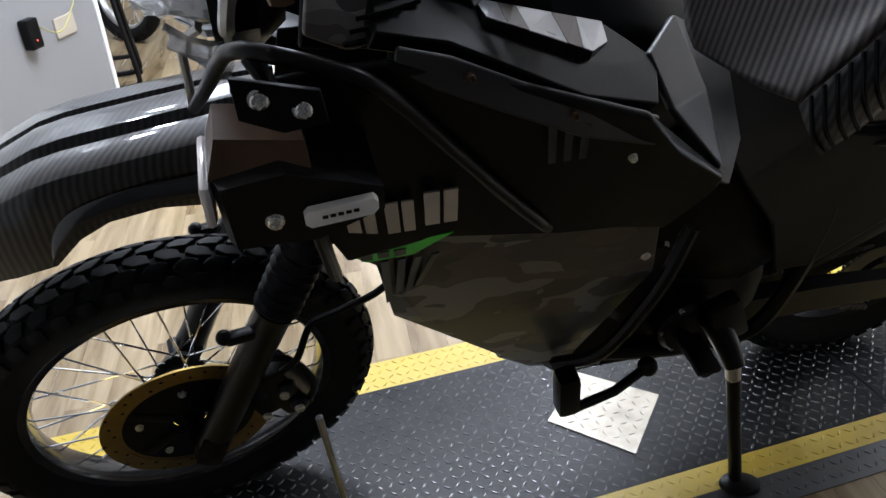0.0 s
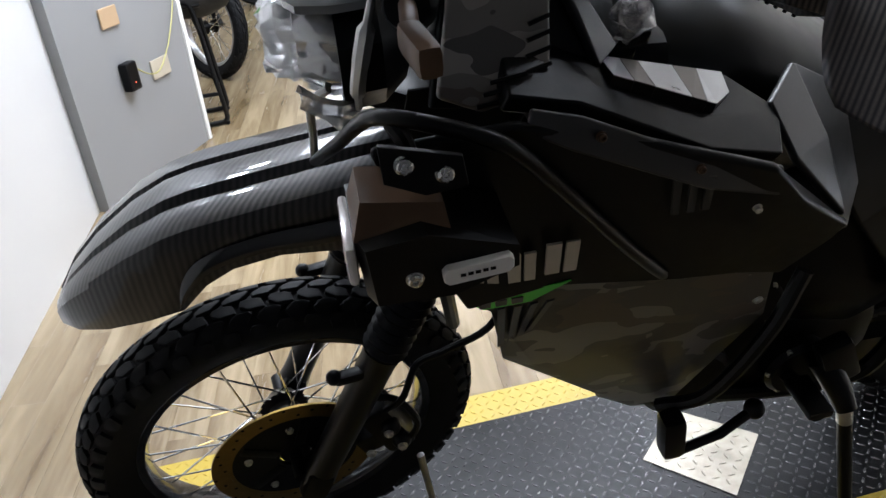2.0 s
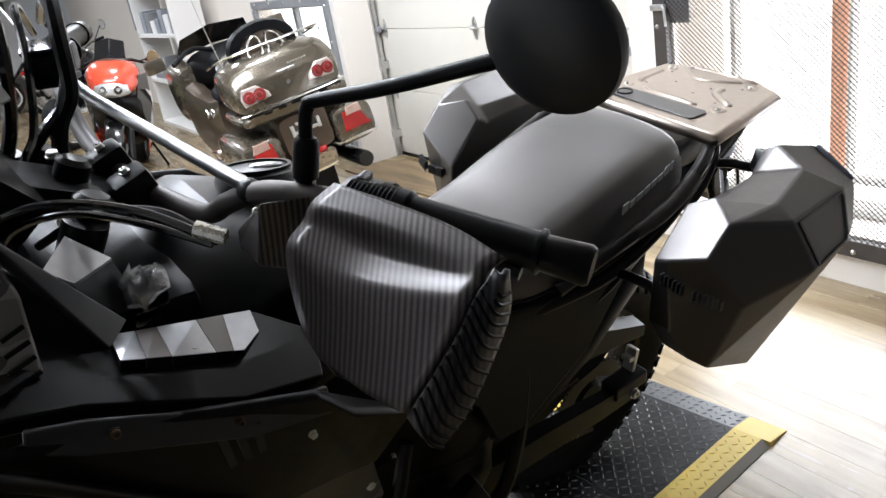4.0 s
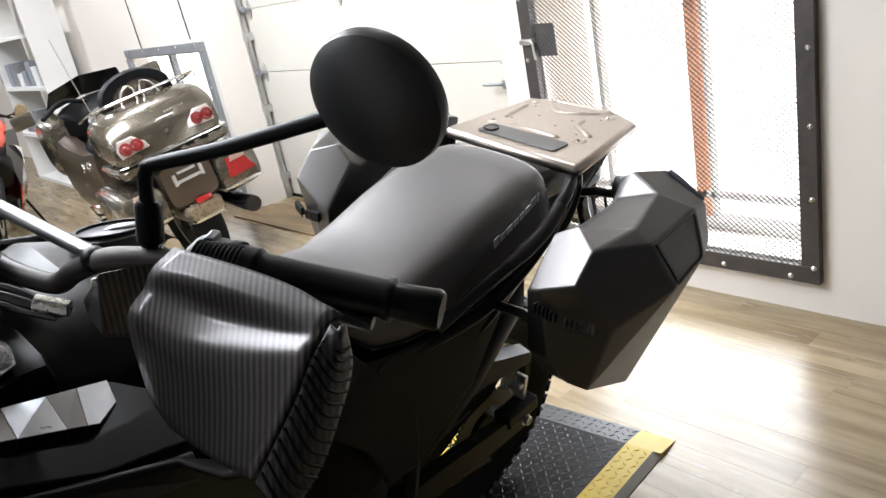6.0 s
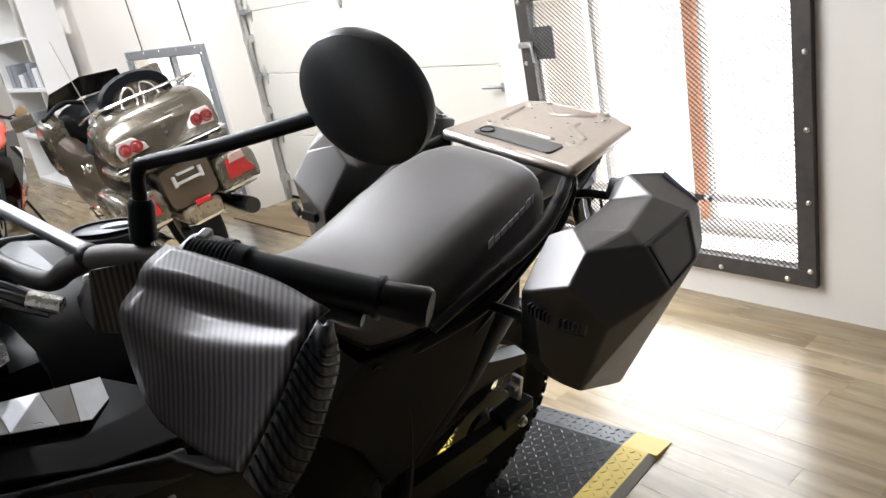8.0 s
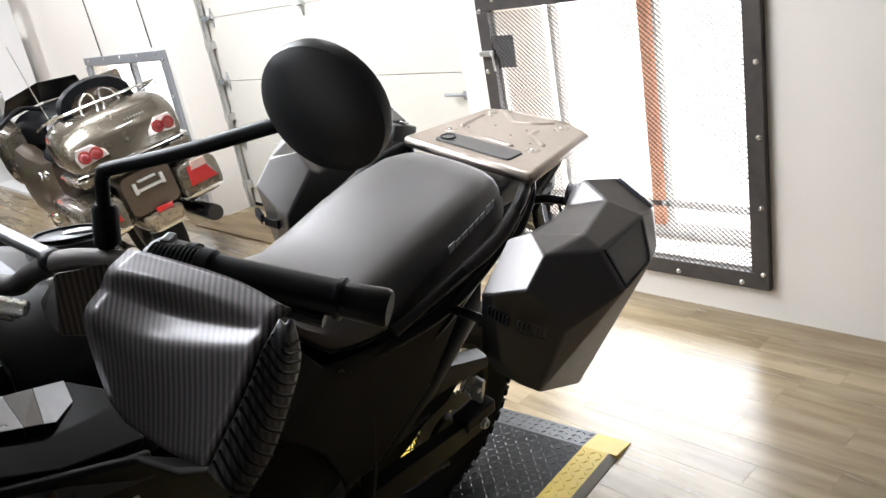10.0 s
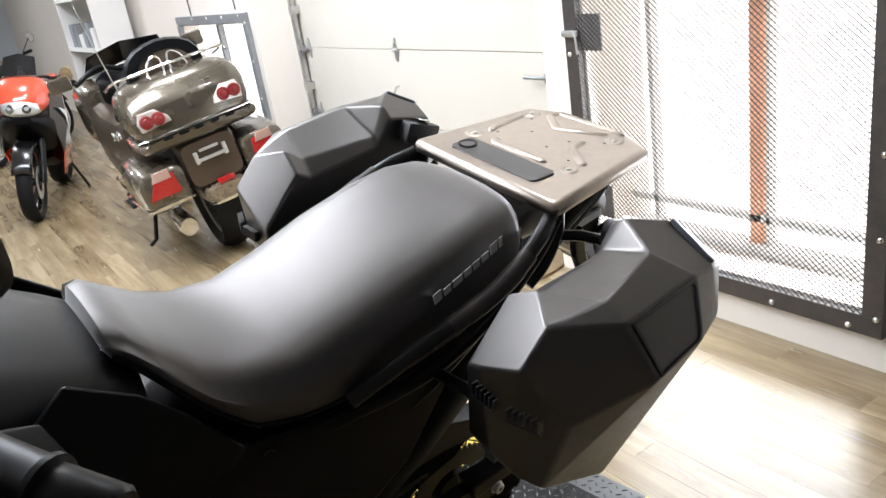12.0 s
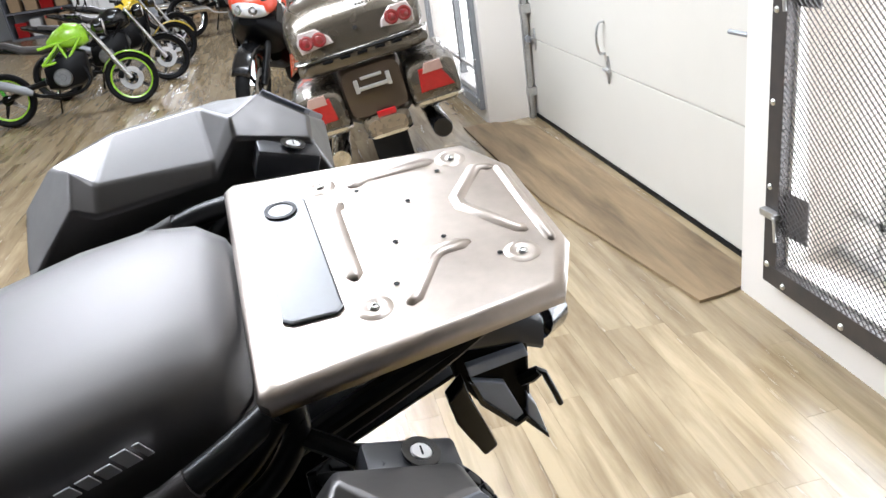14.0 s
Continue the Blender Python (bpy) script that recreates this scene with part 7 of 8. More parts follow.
def cast_bike(name, m, label, group, paint, rim_mat, frame_mat, style="naked", k=1.0, seat_mat=None):
    """A parked motorcycle: x to its rear from the front axle, y to its right."""
    g = thing(name, m @ Matrix.Scale(k, 4), label, "motorcycle", group)
    R, wb = 0.30, 1.36
    dirt = style == "dirt"
    Rf = 0.345 if dirt else R
    wheel(g, towards((0, -1, 0), (0, 0, Rf)), Rf, 0.09 if dirt else 0.115, Rf - (0.085 if dirt else 0.07), rim_mat, 24, 0.035, 0.12, 30 if dirt else 0, CHROME, 40, "front_wheel", 0 if dirt or style == "cruiser" else 5, 0.003)
    wheel(g, towards((0, -1, 0), (wb, 0, R)), R, 0.15, R - 0.075, rim_mat, 24, 0.045, 0.14, 28 if dirt else 0, CHROME, 40, "rear_wheel", 0 if dirt or style == "cruiser" else 5, 0.003)
    top = Vector((0.36, 0, 0.98))
    ax = Vector((0, 0, Rf))
    for s in (-1, 1):
        bm = B()
        o = Vector((0, s * 0.085, 0))
        tube(bm, [ax + o, ax.lerp(top, 0.42) + o], 0.028, 12, False)
        part("fork_leg", bm, BLACK_METAL if style in ("sport", "dirt") else ALU, g, "", True)
        bm = B()
        tube(bm, [ax.lerp(top, 0.40) + o, top + o], 0.021, 12, False)
        part("fork_tube", bm, BLACK_METAL if dirt or style == "sport" else CHROME, g, "", True)
        if not dirt:
            bm = B()
            lathe(bm, [(0.055, 0.13), (0.06, 0.13), (0.06, 0.075), (0.055, 0.075)], 28, towards((0, -s, 0), ax), closed=True)
            part("brake_disc", bm, GALV, g, "steel brake disc", True)
            bm = B()
            box(bm, ax + Vector((0.10, s * 0.075, 0.06)), (0.06, 0.045, 0.09), turn(-20, "Y"), 0.01)
            part("caliper", bm, ENGINE_BLACK, g, "", True)
    if dirt:
        bm = B()
        rings(bm, [[(x, -w, z - 0.03), (x, -w * 0.8, z), (x, 0, z + 0.015), (x, w * 0.8, z), (x, w, z - 0.03)] for x, w, z in ((-0.34, 0.04, 0.80), (-0.2, 0.075, 0.86), (0.0, 0.085, 0.87), (0.22, 0.075, 0.85), (0.34, 0.05, 0.80))], False, False)
        f = part("front_fender", bm, paint, g, "", True)
        f.modifiers.new("thickness", "SOLIDIFY").thickness = 0.006
        shell("number_board", [(0.16, -0.10, 1.16), (0.16, 0.10, 1.16), (0.08, 0.12, 1.0), (0.08, -0.12, 1.0), (0.10, 0.07, 0.88), (0.10, -0.07, 0.88)], [(0, 1, 2, 3), (3, 2, 4, 5)], paint, g, "", 0.012, 0.006)
        bm = B()
        rings(bm, [[(x, w * math.cos(a), 0.98 + h * math.sin(a)) for a in [math.pi * 2 * i / 12 for i in range(12)]] for x, w, h in ((0.055, 0.05, 0.035), (0.075, 0.075, 0.05), (0.10, 0.08, 0.055))])
        part("headlight", bm, CLEAR_LENS, g, "", True)
    else:
        bm = B()
        rs = []
        for i in range(9):
            a = radians(25 + 130 * i / 8)
            r = R + 0.025
            rs.append([(-math.cos(a) * r, y, R + math.sin(a) * r - abs(y) * 0.25) for y in (-0.07, -0.05, 0, 0.05, 0.07)])
        rings(bm, rs, False, False)
        f = part("front_fender", bm, paint if style != "sport" else BLACK_GLOSS, g, "", True)
        f.modifiers.new("thickness", "SOLIDIFY").thickness = 0.005
    # body
    bm = B()
    if dirt:
        rings(bm, loft([(0.36, 0.08, 0.72, 0.95), (0.5, 0.13, 0.66, 0.97), (0.68, 0.11, 0.70, 0.93), (0.8, 0.08, 0.78, 0.90)], 14, 3))
    else:
        rings(bm, loft([(0.34, 0.07, 0.78, 0.93), (0.42, 0.14, 0.74, 1.0), (0.55, 0.165, 0.74, 1.02), (0.68, 0.14, 0.76, 0.95), (0.78, 0.09, 0.78, 0.86)], 16, 3))
    part("fuel_tank", bm, paint, g, "", True)
    bm = B()
    rings(bm, loft([(0.74, 0.08, 0.74, 0.84), (0.85, 0.12, 0.72, 0.82), (1.05, 0.12, 0.75, 0.85), (1.2, 0.10, 0.82, 0.92), (1.42, 0.07, 0.88, 0.95)] if not dirt else [(0.7, 0.07, 0.84, 0.93), (0.9, 0.09, 0.80, 0.91), (1.25, 0.08, 0.82, 0.93)], 14, 3))
    part("seat", bm, seat_mat or VINYL, g, "", True)
    bm = B()
    rings(bm, loft([(1.10, 0.09, 0.76, 0.86), (1.3, 0.085, 0.80, 0.91), (1.55, 0.05, 0.90, 0.97), (1.62, 0.03, 0.93, 0.97)], 12, 3))
    tail = part("tail_cowl", bm, paint if style in ("sport", "dirt") else BLACK_GLOSS, g, "", True)
    bm = B()
    box(bm, (1.625, 0, 0.945), (0.02, 0.07, 0.035), None, 0.006)
    part("tail_light", bm, RED_LENS, tail, "red tail light", True)
    bm = B()
    rings(bm, loft([(0.42, 0.12, 0.40, 0.70), (0.52, 0.17, 0.32, 0.74), (0.72, 0.18, 0.30, 0.66), (0.88, 0.14, 0.33, 0.58)], 12, 5))
    eng = part("engine", bm, ENGINE_BLACK, g, "", True)
    for s in (-1, 1):
        bm = B()
        lathe(bm, [(0, 0.10), (0.03, 0.10), (0.045, 0.085), (0.045, 0.04), (0.055, 0.035), (0.055, 0)], 24, towards((0, s, 0), (0.70, s * 0.165, 0.44)))
        part("engine_cover", bm, ENGINE, eng, "grey engine cover", True)
        bm = B()
        if style == "naked":
            for a, b in (((0.40, 0.85), (0.60, 0.62)), ((0.60, 0.62), (0.66, 0.80)), ((0.66, 0.80), (0.88, 0.60)), ((0.40, 0.85), (0.88, 0.78)), ((0.60, 0.62), (0.88, 0.60))):
                rod(bm, (a[0], s * 0.15, a[1]), (b[0], s * 0.15, b[1]), 0.016, 8)
        else:
            tube(bm, [(0.38, s * 0.06, 0.92), (0.60, s * 0.14, 0.70), (0.88, s * 0.13, 0.60), (0.92, s * 0.12, 0.36)], 0.022, 8)
        part("frame_side", bm, frame_mat, g, "", True)
        bm = B()
        tube(bm, [(0.90, s * 0.11, 0.42), (1.15, s * 0.13, 0.38), (wb, s * 0.12, R)], [0.035, 0.03, 0.022], 10, False)
        part("swing_arm", bm, BLACK_METAL if not dirt else ALU, g, "", True)
        # bars and mirror
        bm = B()
        tube(bm, [(0.36, s * 0.02, 1.03), (0.38, s * 0.14, 1.06), (0.46, s * 0.36, 1.07 if style != "sport" else 0.97)], 0.012, 8)
        part("handlebar", bm, BLACK_METAL if style != "cruiser" else CHROME, g, "", True)
        bm = B()
        rod(bm, (0.43, s * 0.25, 1.065), (0.47, s * 0.37, 1.07 if style != "sport" else 0.975), 0.018, 10)
        part("grip", bm, BLACK, g, "", True)
        if style != "dirt":
            bm = B()
            mx, mz = (0.30, 1.22) if style != "sport" else (0.14, 1.09)
            rod(bm, (0.40 if style != "sport" else 0.18, s * 0.2, 1.06), (mx, s * 0.30, mz), 0.006, 6)
            mir = part("mirror", bm, BLACK_METAL, g, "", True)
            bm = B()
            lathe(bm, [(-0.012, 0), (-0.008, 0.05), (0.006, 0.058), (0.008, 0.05)], 16, towards((1, -0.1 * s, 0), (mx, s * 0.33, mz)) @ Matrix.Diagonal((0.8, 1.1, 1, 1)))
            part("mirror_shell", bm, {"cruiser": CHROME, "sport": GOLD_SHELL}.get(style, BLACK_GLOSS), mir, "", True)
            bm = B()
            lathe(bm, [(0.0085, 0), (0.0085, 0.05)], 16, towards((1, -0.1 * s, 0), (mx, s * 0.33, mz)) @ Matrix.Diagonal((0.8, 1.1, 1, 1)))
            part("mirror_glass", bm, CHROME, mir)
    bm = B()
    tube(bm, [(0.46, 0.12, 0.52), (0.44, 0.13, 0.36), (0.60, 0.16, 0.25), (0.95, 0.18, 0.28), (1.10, 0.19, 0.36)], 0.022, 10)
    part("exhaust_pipe", bm, CHROME if style == "cruiser" else BLACK_METAL, g, "", True)
    bm = B()
    tube(bm, [(1.05, 0.19, 0.33), (1.12, 0.195, 0.37), (1.40, 0.20, 0.50 if style != "cruiser" else 0.38), (1.44, 0.20, 0.52 if style != "cruiser" else 0.39)], [0.03, 0.05, 0.05, 0.04], 14, False)
    part("silencer", bm, CHROME if style == "cruiser" else STEEL_GREY, g, "", True)
    bm = B()
    tube(bm, [(0.82, -0.14, 0.34), (0.88, -0.26, 0.10), (0.90, -0.30, 0.012)], 0.012, 8, False)
    part("side_stand", bm, BLACK_METAL, g, "", True)
    if style in ("naked", "cruiser"):
        bm = B()
        rings(bm, [[(x, w * math.cos(a), 0.93 + w * math.sin(a)) for a in [math.pi * 2 * i / 16 for i in range(16)]] for x, w in ((0.14, 0.05), (0.15, 0.075), (0.18, 0.09), (0.24, 0.085), (0.28, 0.04))])
        hl = part("headlight", bm, BLACK_GLOSS if style == "naked" else CHROME, g, "", True)
        bm = B()
        lathe(bm, [(0.0, 0.078), (0.012, 0.05), (0.016, 0.0)], 18, towards((-1, 0, 0), (0.150, 0, 0.93)))
        part("lamp_glass", bm, CLEAR_LENS, hl, "", True)
    if style == "sport":
        # full fairing
        bm = B()
        rings(bm, loft([(-0.055, 0.05, 0.86, 0.93), (-0.03, 0.10, 0.82, 0.98), (0.03, 0.16, 0.80, 1.03), (0.11, 0.195, 0.80, 1.075), (0.20, 0.205, 0.82, 1.09), (0.30, 0.20, 0.86, 1.05)], 20, 2.6))
        nose = part("nose_fairing", bm, paint, g, "orange-red nose fairing", True)
        bm = B()
        rings(bm, loft([(-0.078, 0.04, 0.835, 0.895), (-0.055, 0.085, 0.812, 0.925), (-0.01, 0.125, 0.80, 0.945), (0.05, 0.15, 0.80, 0.94)], 18, 2.8))
        part("lamp_glass", bm, LAMP_FILM, nose, "clear faceted headlamp glass", True)
        for s in (-1, 1):
            bm = B()
            lathe(bm, [(0.0, 0.036), (0.008, 0.034), (0.010, 0.02), (0.004, 0.0)], 18, towards((-1, s * 0.5, 0.1), (-0.060, s * 0.055, 0.868)))
            part("lamp_bowl", bm, CHROME, nose, "bright headlamp bowl", True)
        bm = B()
        rings(bm, loft([(-0.03, 0.07, 0.75, 0.815), (0.04, 0.14, 0.68, 0.815), (0.16, 0.19, 0.60, 0.82), (0.30, 0.21, 0.48, 0.84)], 16, 3))
        part("chin_fairing", bm, BLACK, g, "gloss black lower fairing", True)
        shell("wind_screen", [(0.12, 0, 1.10), (0.17, -0.12, 1.09), (0.17, 0.12, 1.09), (0.27, -0.11, 1.22), (0.27, 0.11, 1.22), (0.25, 0, 1.25)], [(0, 1, 3, 5), (0, 5, 4, 2)], SMOKE, g, "smoked wind screen", 0.004, 0.002)
        for s in (-1, 1):
            o = shell("side_fairing", [(0.10, s * 0.20, 0.96), (0.14, s * 0.17, 0.78), (0.40, s * 0.24, 0.95), (0.36, s * 0.26, 0.70), (0.66, s * 0.22, 0.74), (0.62, s * 0.23, 0.50), (0.30, s * 0.22, 0.48), (0.45, s * 0.18, 0.26), (0.80, s * 0.18, 0.28), (0.82, s * 0.20, 0.48)], [(0, 1, 3, 2), (2, 3, 5, 4), (1, 6, 3), (3, 6, 5), (6, 7, 8, 5), (5, 8, 9)], [paint, BLACK_GLOSS], g, "", 0.01, 0.006)
            for q in (0, 2, 3, 5):
                o.data.polygons[q].material_index = 1
            shell("fairing_flash", [(0.20, s * 0.235, 0.84), (0.34, s * 0.268, 0.80), (0.30, s * 0.262, 0.76), (0.42, s * 0.262, 0.62)], [(0, 1, 2), (1, 3, 2)], WHITE_DECAL, o, "white flash", 0.003, 0.001)
    return g


def stand_at(x, y, heading, lean=9.0, z=0.0):
    """Front contact at x, y; heading: where the nose points, degrees from -x, anticlockwise."""
    return Matrix.Translation((x, y, z)) @ turn(heading, "Z") @ turn(lean, "X")


cast_bike("sport_motorcycle", stand_at(1.05, 5.96, 72), "orange-red and black faired sport motorcycle on its stand", "", ORANGE_RED, BLACK_GLOSS, BLACK_METAL, "sport", 0.9)
cast_bike("naked_motorcycle", stand_at(0.02, 7.50, 186, 7), "lime green naked motorcycle with lime rims", "row of parked motorcycles", LIME, LIME, LIME, "naked", 0.74)
cast_bike("naked_motorcycle", stand_at(0.22, 8.45, 186, 7), "black naked motorcycle with dark rims beside the lime one", "row of parked motorcycles", BLACK_GLOSS, BLACK_GLOSS, BLACK_METAL, "naked", 0.74)
cast_bike("naked_motorcycle", stand_at(0.22, 9.45, 186, 7), "yellow and black naked motorcycle parked in the row", "row of parked motorcycles", mat("yellow_paint", (0.7, 0.5, 0.03), 0.3, coat=0.5), BLACK_GLOSS, BLACK_METAL, "naked", 0.74)
cast_bike("naked_motorcycle", stand_at(0.15, 10.5, 186, 7), "dark naked motorcycle at the end of the row", "row of parked motorcycles", BLACK_GLOSS, BLACK_GLOSS, BLACK_METAL, "naked", 0.74)
cast_bike("cruiser_motorcycle", stand_at(1.35, 12.0, 200, 8), "dark red chrome-trimmed cruiser motorcycle", "far cruisers", mat("dark_red_paint", (0.25, 0.02, 0.02), 0.25, coat=0.8), CHROME, CHROME, "cruiser", 0.9)
cast_bike("cruiser_motorcycle", stand_at(0.9, 13.2, 190, 8), "black chrome-trimmed cruiser motorcycle", "far cruisers", BLACK_GLOSS, CHROME, CHROME, "cruiser", 0.9)
cast_bike("cruiser_motorcycle", stand_at(1.9, 9.6, 230, 8), "black cruiser motorcycle with a bright front wheel", "far cruisers", BLACK_GLOSS, CHROME, CHROME, "cruiser", 0.9)
cast_bike("dirt_motorcycle", stand_at(-1.0, 4.93, 138, 6), "green off-road motorcycle with knobbly tyres", "", KGREEN, ALU, KGREEN, "dirt", 0.92)

# black tube stand before the off-road machine
st = thing("tube_stand", Matrix.Translation((-0.84, 3.93, 0)) @ turn(8, "Z"), "black bent-tube wheel stand on the floor", "stand")
for dy in (0.0, 0.26):
    bm = B()
    tube(bm, [(-0.20, dy, 0.016), (-0.02, dy, 0.016), (0.035, dy, 0.03), (0.04, dy, 0.09), (0.02, dy, 0.30), (0.0, dy, 0.52), (-0.02, dy, 0.62), (-0.06, dy, 0.64), (-0.20, dy, 0.64)], 0.013, 10)
    part("hoop", bm, BLACK_METAL, st, "", True)
for z in (0.016, 0.17, 0.62):
    bm = B()
    rod(bm, (-0.10, 0.0, z), (-0.10, 0.26, z), 0.011, 8)
    rod(bm, (-0.20, 0.0, z), (0.03, 0.0, z), 0.011, 8)
    part("cross_bar", bm, BLACK_METAL, st, "", True)
for dy in (0.0, 0.26):
    bm = B()
    ball(bm, (0.038, dy, 0.014), 0.014, seg=8)
    part("foot_cap", bm, BLACK, st, "", True)

# black bag slung over the tube stand
bag = thing("bag", Matrix.Translation((-0.90, 4.02, 0.655)) @ turn(8, "Z"), "soft black bag slung over the tube stand", "bag")
bm = B()
bag_rnd = random.Random(12)
rs = []
for i in range(13):
    x = -0.24 + 0.04 * i
    lift = 0.05 * math.sin(math.pi * i / 12) ** 0.5
    ring = []
    for k in range(14):
        a = 2 * math.pi * k / 14
        r = 0.10 + bag_rnd.uniform(-0.012, 0.012)
        ring.append((x + bag_rnd.uniform(-0.008, 0.008), 0.02 + r * 1.3 * math.cos(a), max(-0.11, (lift + 0.02) * math.sin(a) * (1.0 if math.sin(a) > 0 else 2.0) + 0.02)))
    rs.append(ring)
rings(bm, rs)
part("bag_body", bm, BAG_CLOTH, bag, "crumpled black cloth", True, sharp=60)
for y in (-0.06, 0.09):
    bm = B()
    tube(bm, [(-0.12, y, 0.05), (-0.05, y - 0.02, 0.10), (0.05, y - 0.02, 0.10), (0.12, y, 0.05)], 0.007, 8)
    part("bag_handle", bm, BAG_CLOTH, bag, "black carrying loop", True)

# ---- the touring motorcycle: x to its right, y ahead, z up ----
GL = Matrix.Translation((1.79, 3.80, 0)) @ turn(-4.5, "Z") @ turn(-8.5, "Y")
gl = thing("touring_motorcycle", GL, "large bronze touring motorcycle with trunk and saddlebags", "motorcycle")


def lofty(secs, n=18, p=3.0):
    """Rings along y: (y, centre x, half width, z bottom, z top)."""
    out = []
    for y, cx, hw, z0, z1 in secs:
        r = []
        for i in range(n):
            a = 2 * math.pi * (i + 0.5) / n
            ca, sa = math.cos(a), math.sin(a)
            r.append((cx + hw * math.copysign(abs(ca) ** (2 / p), ca), y, (z0 + z1) / 2 + (z1 - z0) / 2 * math.copysign(abs(sa) ** (2 / p), sa)))
        out.append(r)
    return out


WEDGE = mat("clear_wedge_lens", (0.52, 0.45, 0.42), 0.12, 0.3, coat=0.6)
bm = B()
rings(bm, lofty([(-0.035, 0, 0.25, 0.735, 0.86), (-0.025, 0, 0.285, 0.725, 0.90), (0.02, 0, 0.305, 0.72, 0.965), (0.10, 0, 0.31, 0.72, 1.005), (0.24, 0, 0.305, 0.72, 1.01), (0.36, 0, 0.29, 0.72, 0.985), (0.40, 0, 0.26, 0.73, 0.95)], 32, 3.6))
trunk = part("trunk", bm, BRONZE, gl, "glossy bronze rear trunk", True)
bm = B()
rings(bm, lofty([(-0.048, 0, 0.27, 0.690, 0.735), (-0.03, 0, 0.30, 0.675, 0.745), (0.15, 0, 0.312, 0.675, 0.745), (0.36, 0, 0.30, 0.68, 0.74)], 28, 4))
part("trunk_base", bm, BRONZE, gl, "bronze trunk base", True)
bm = B()
rings(bm, lofty([(-0.053, 0, 0.255, 0.742, 0.752), (-0.045, 0, 0.30, 0.740, 0.756), (0.05, 0, 0.316, 0.740, 0.756)], 24, 4))
part("trunk_trim", bm, CHROME, gl, "chrome trim strip", True)
for x in (-0.16, -0.08, 0.0, 0.08, 0.16):
    bm = B()
    box(bm, (x, -0.0525, 0.728), (0.045, 0.012, 0.012), None, 0.003)
    part("trim_slot", bm, BLACK, gl)
for s in (-1, 1):
    bm = B()
    slab(bm, [(s * x, z) for x, z in ((-0.080, -0.030), (0.070, -0.046), (0.078, 0.0), (0.060, 0.046), (-0.020, 0.048), (-0.072, 0.0))][::s], 0, 0.018, Matrix.Translation((s * 0.188, -0.026, 0.832)) @ turn(90, "X") @ turn(s * 6, "Y"), 0.006)
    lt = part("tail_light", bm, WEDGE, gl, "frosted tail light with two red rounds")
    for dx in (-0.028, 0.030):
        bm = B()
        lathe(bm, [(0, 0.033), (0.006, 0.032), (0.009, 0.026), (0.007, 0.018), (0.011, 0.012), (0.012, 0)], 24, towards((s * 0.1, -1, 0.05), (s * 0.195 + dx, -0.045, 0.832)))
        part("round_lens", bm, ROUND_LENS, lt, "round red lens", True)
    # saddlebag
    bm = B()
    rings(bm, lofty([(-0.05, s * 0.265, 0.100, 0.43, 0.575), (-0.035, s * 0.268, 0.115, 0.40, 0.600), (0.05, s * 0.270, 0.125, 0.37, 0.618), (0.35, s * 0.272, 0.128, 0.36, 0.63), (0.52, s * 0.265, 0.11, 0.40, 0.61), (0.56, s * 0.255, 0.08, 0.46, 0.58)], 24, 4))
    bag = part("saddlebag", bm, BRONZE, gl, "bronze saddlebag", True)
    bm = B()
    slab(bm, [(-0.085, -0.045), (0.075, -0.045), (0.062, 0.062), (-0.03, 0.062)] if s < 0 else [(-0.075, -0.045), (0.085, -0.045), (0.03, 0.062), (-0.062, 0.062)], 0, 0.02, Matrix.Translation((s * 0.272, -0.040, 0.515)) @ turn(90, "X"), 0.006)
    part("bag_light", bm, BAG_LENS, bag, "red saddlebag light")
    bm = B()
    slab(bm, [(-0.05, 0), (0.05, 0), (0.045, 0.045), (-0.03, 0.045)], 0, 0.022, Matrix.Translation((s * 0.272, -0.040, 0.553)) @ turn(90, "X"), 0.004)
    part("bag_indicator", bm, mat("pale_amber_lens", (0.34, 0.22, 0.18), 0.15, coat=0.5), bag, "pale indicator lens above the red")
    bm = B()
    rings(bm, lofty([(-0.058, s * 0.265, 0.095, 0.415, 0.432), (-0.03, s * 0.268, 0.122, 0.407, 0.432), (0.4, s * 0.272, 0.132, 0.395, 0.42)], 16, 4))
    part("bag_trim", bm, CHROME, bag, "chrome trim strip", True)
    bm = B()
    tube(bm, [(s * 0.22, 0.8, 0.30), (s * 0.24, 0.2, 0.29), (s * 0.245, -0.06, 0.295), (s * 0.245, -0.085, 0.296)], [0.04, 0.045, 0.048, 0.044], 16, False)
    part("silencer", bm, BLACK_GLOSS if s > 0 else CHROME, gl, "silencer", True)
    bm = B()
    tube(bm, [(s * 0.29, 0.36, 0.98), (s * 0.28, 0.10, 1.03), (s * 0.20, 0.02, 1.045), (0, -0.005, 1.05)], 0.007, 8)
    part("trunk_rail", bm, CHROME, gl, "chrome trunk rail", True)
    bm = B()
    tube(bm, [(s * 0.26, 0.55, 0.34), (s * 0.36, 0.60, 0.36), (s * 0.37, 0.78, 0.36), (s * 0.27, 0.84, 0.34)], 0.014, 8)
    part("guard_hoop", bm, CHROME, gl, "chrome guard hoop", True)
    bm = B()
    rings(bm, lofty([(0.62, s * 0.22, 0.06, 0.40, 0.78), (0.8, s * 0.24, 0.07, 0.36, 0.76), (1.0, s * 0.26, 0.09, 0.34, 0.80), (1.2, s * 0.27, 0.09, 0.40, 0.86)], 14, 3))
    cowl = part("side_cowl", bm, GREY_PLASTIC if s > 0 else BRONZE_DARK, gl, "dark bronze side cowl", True)
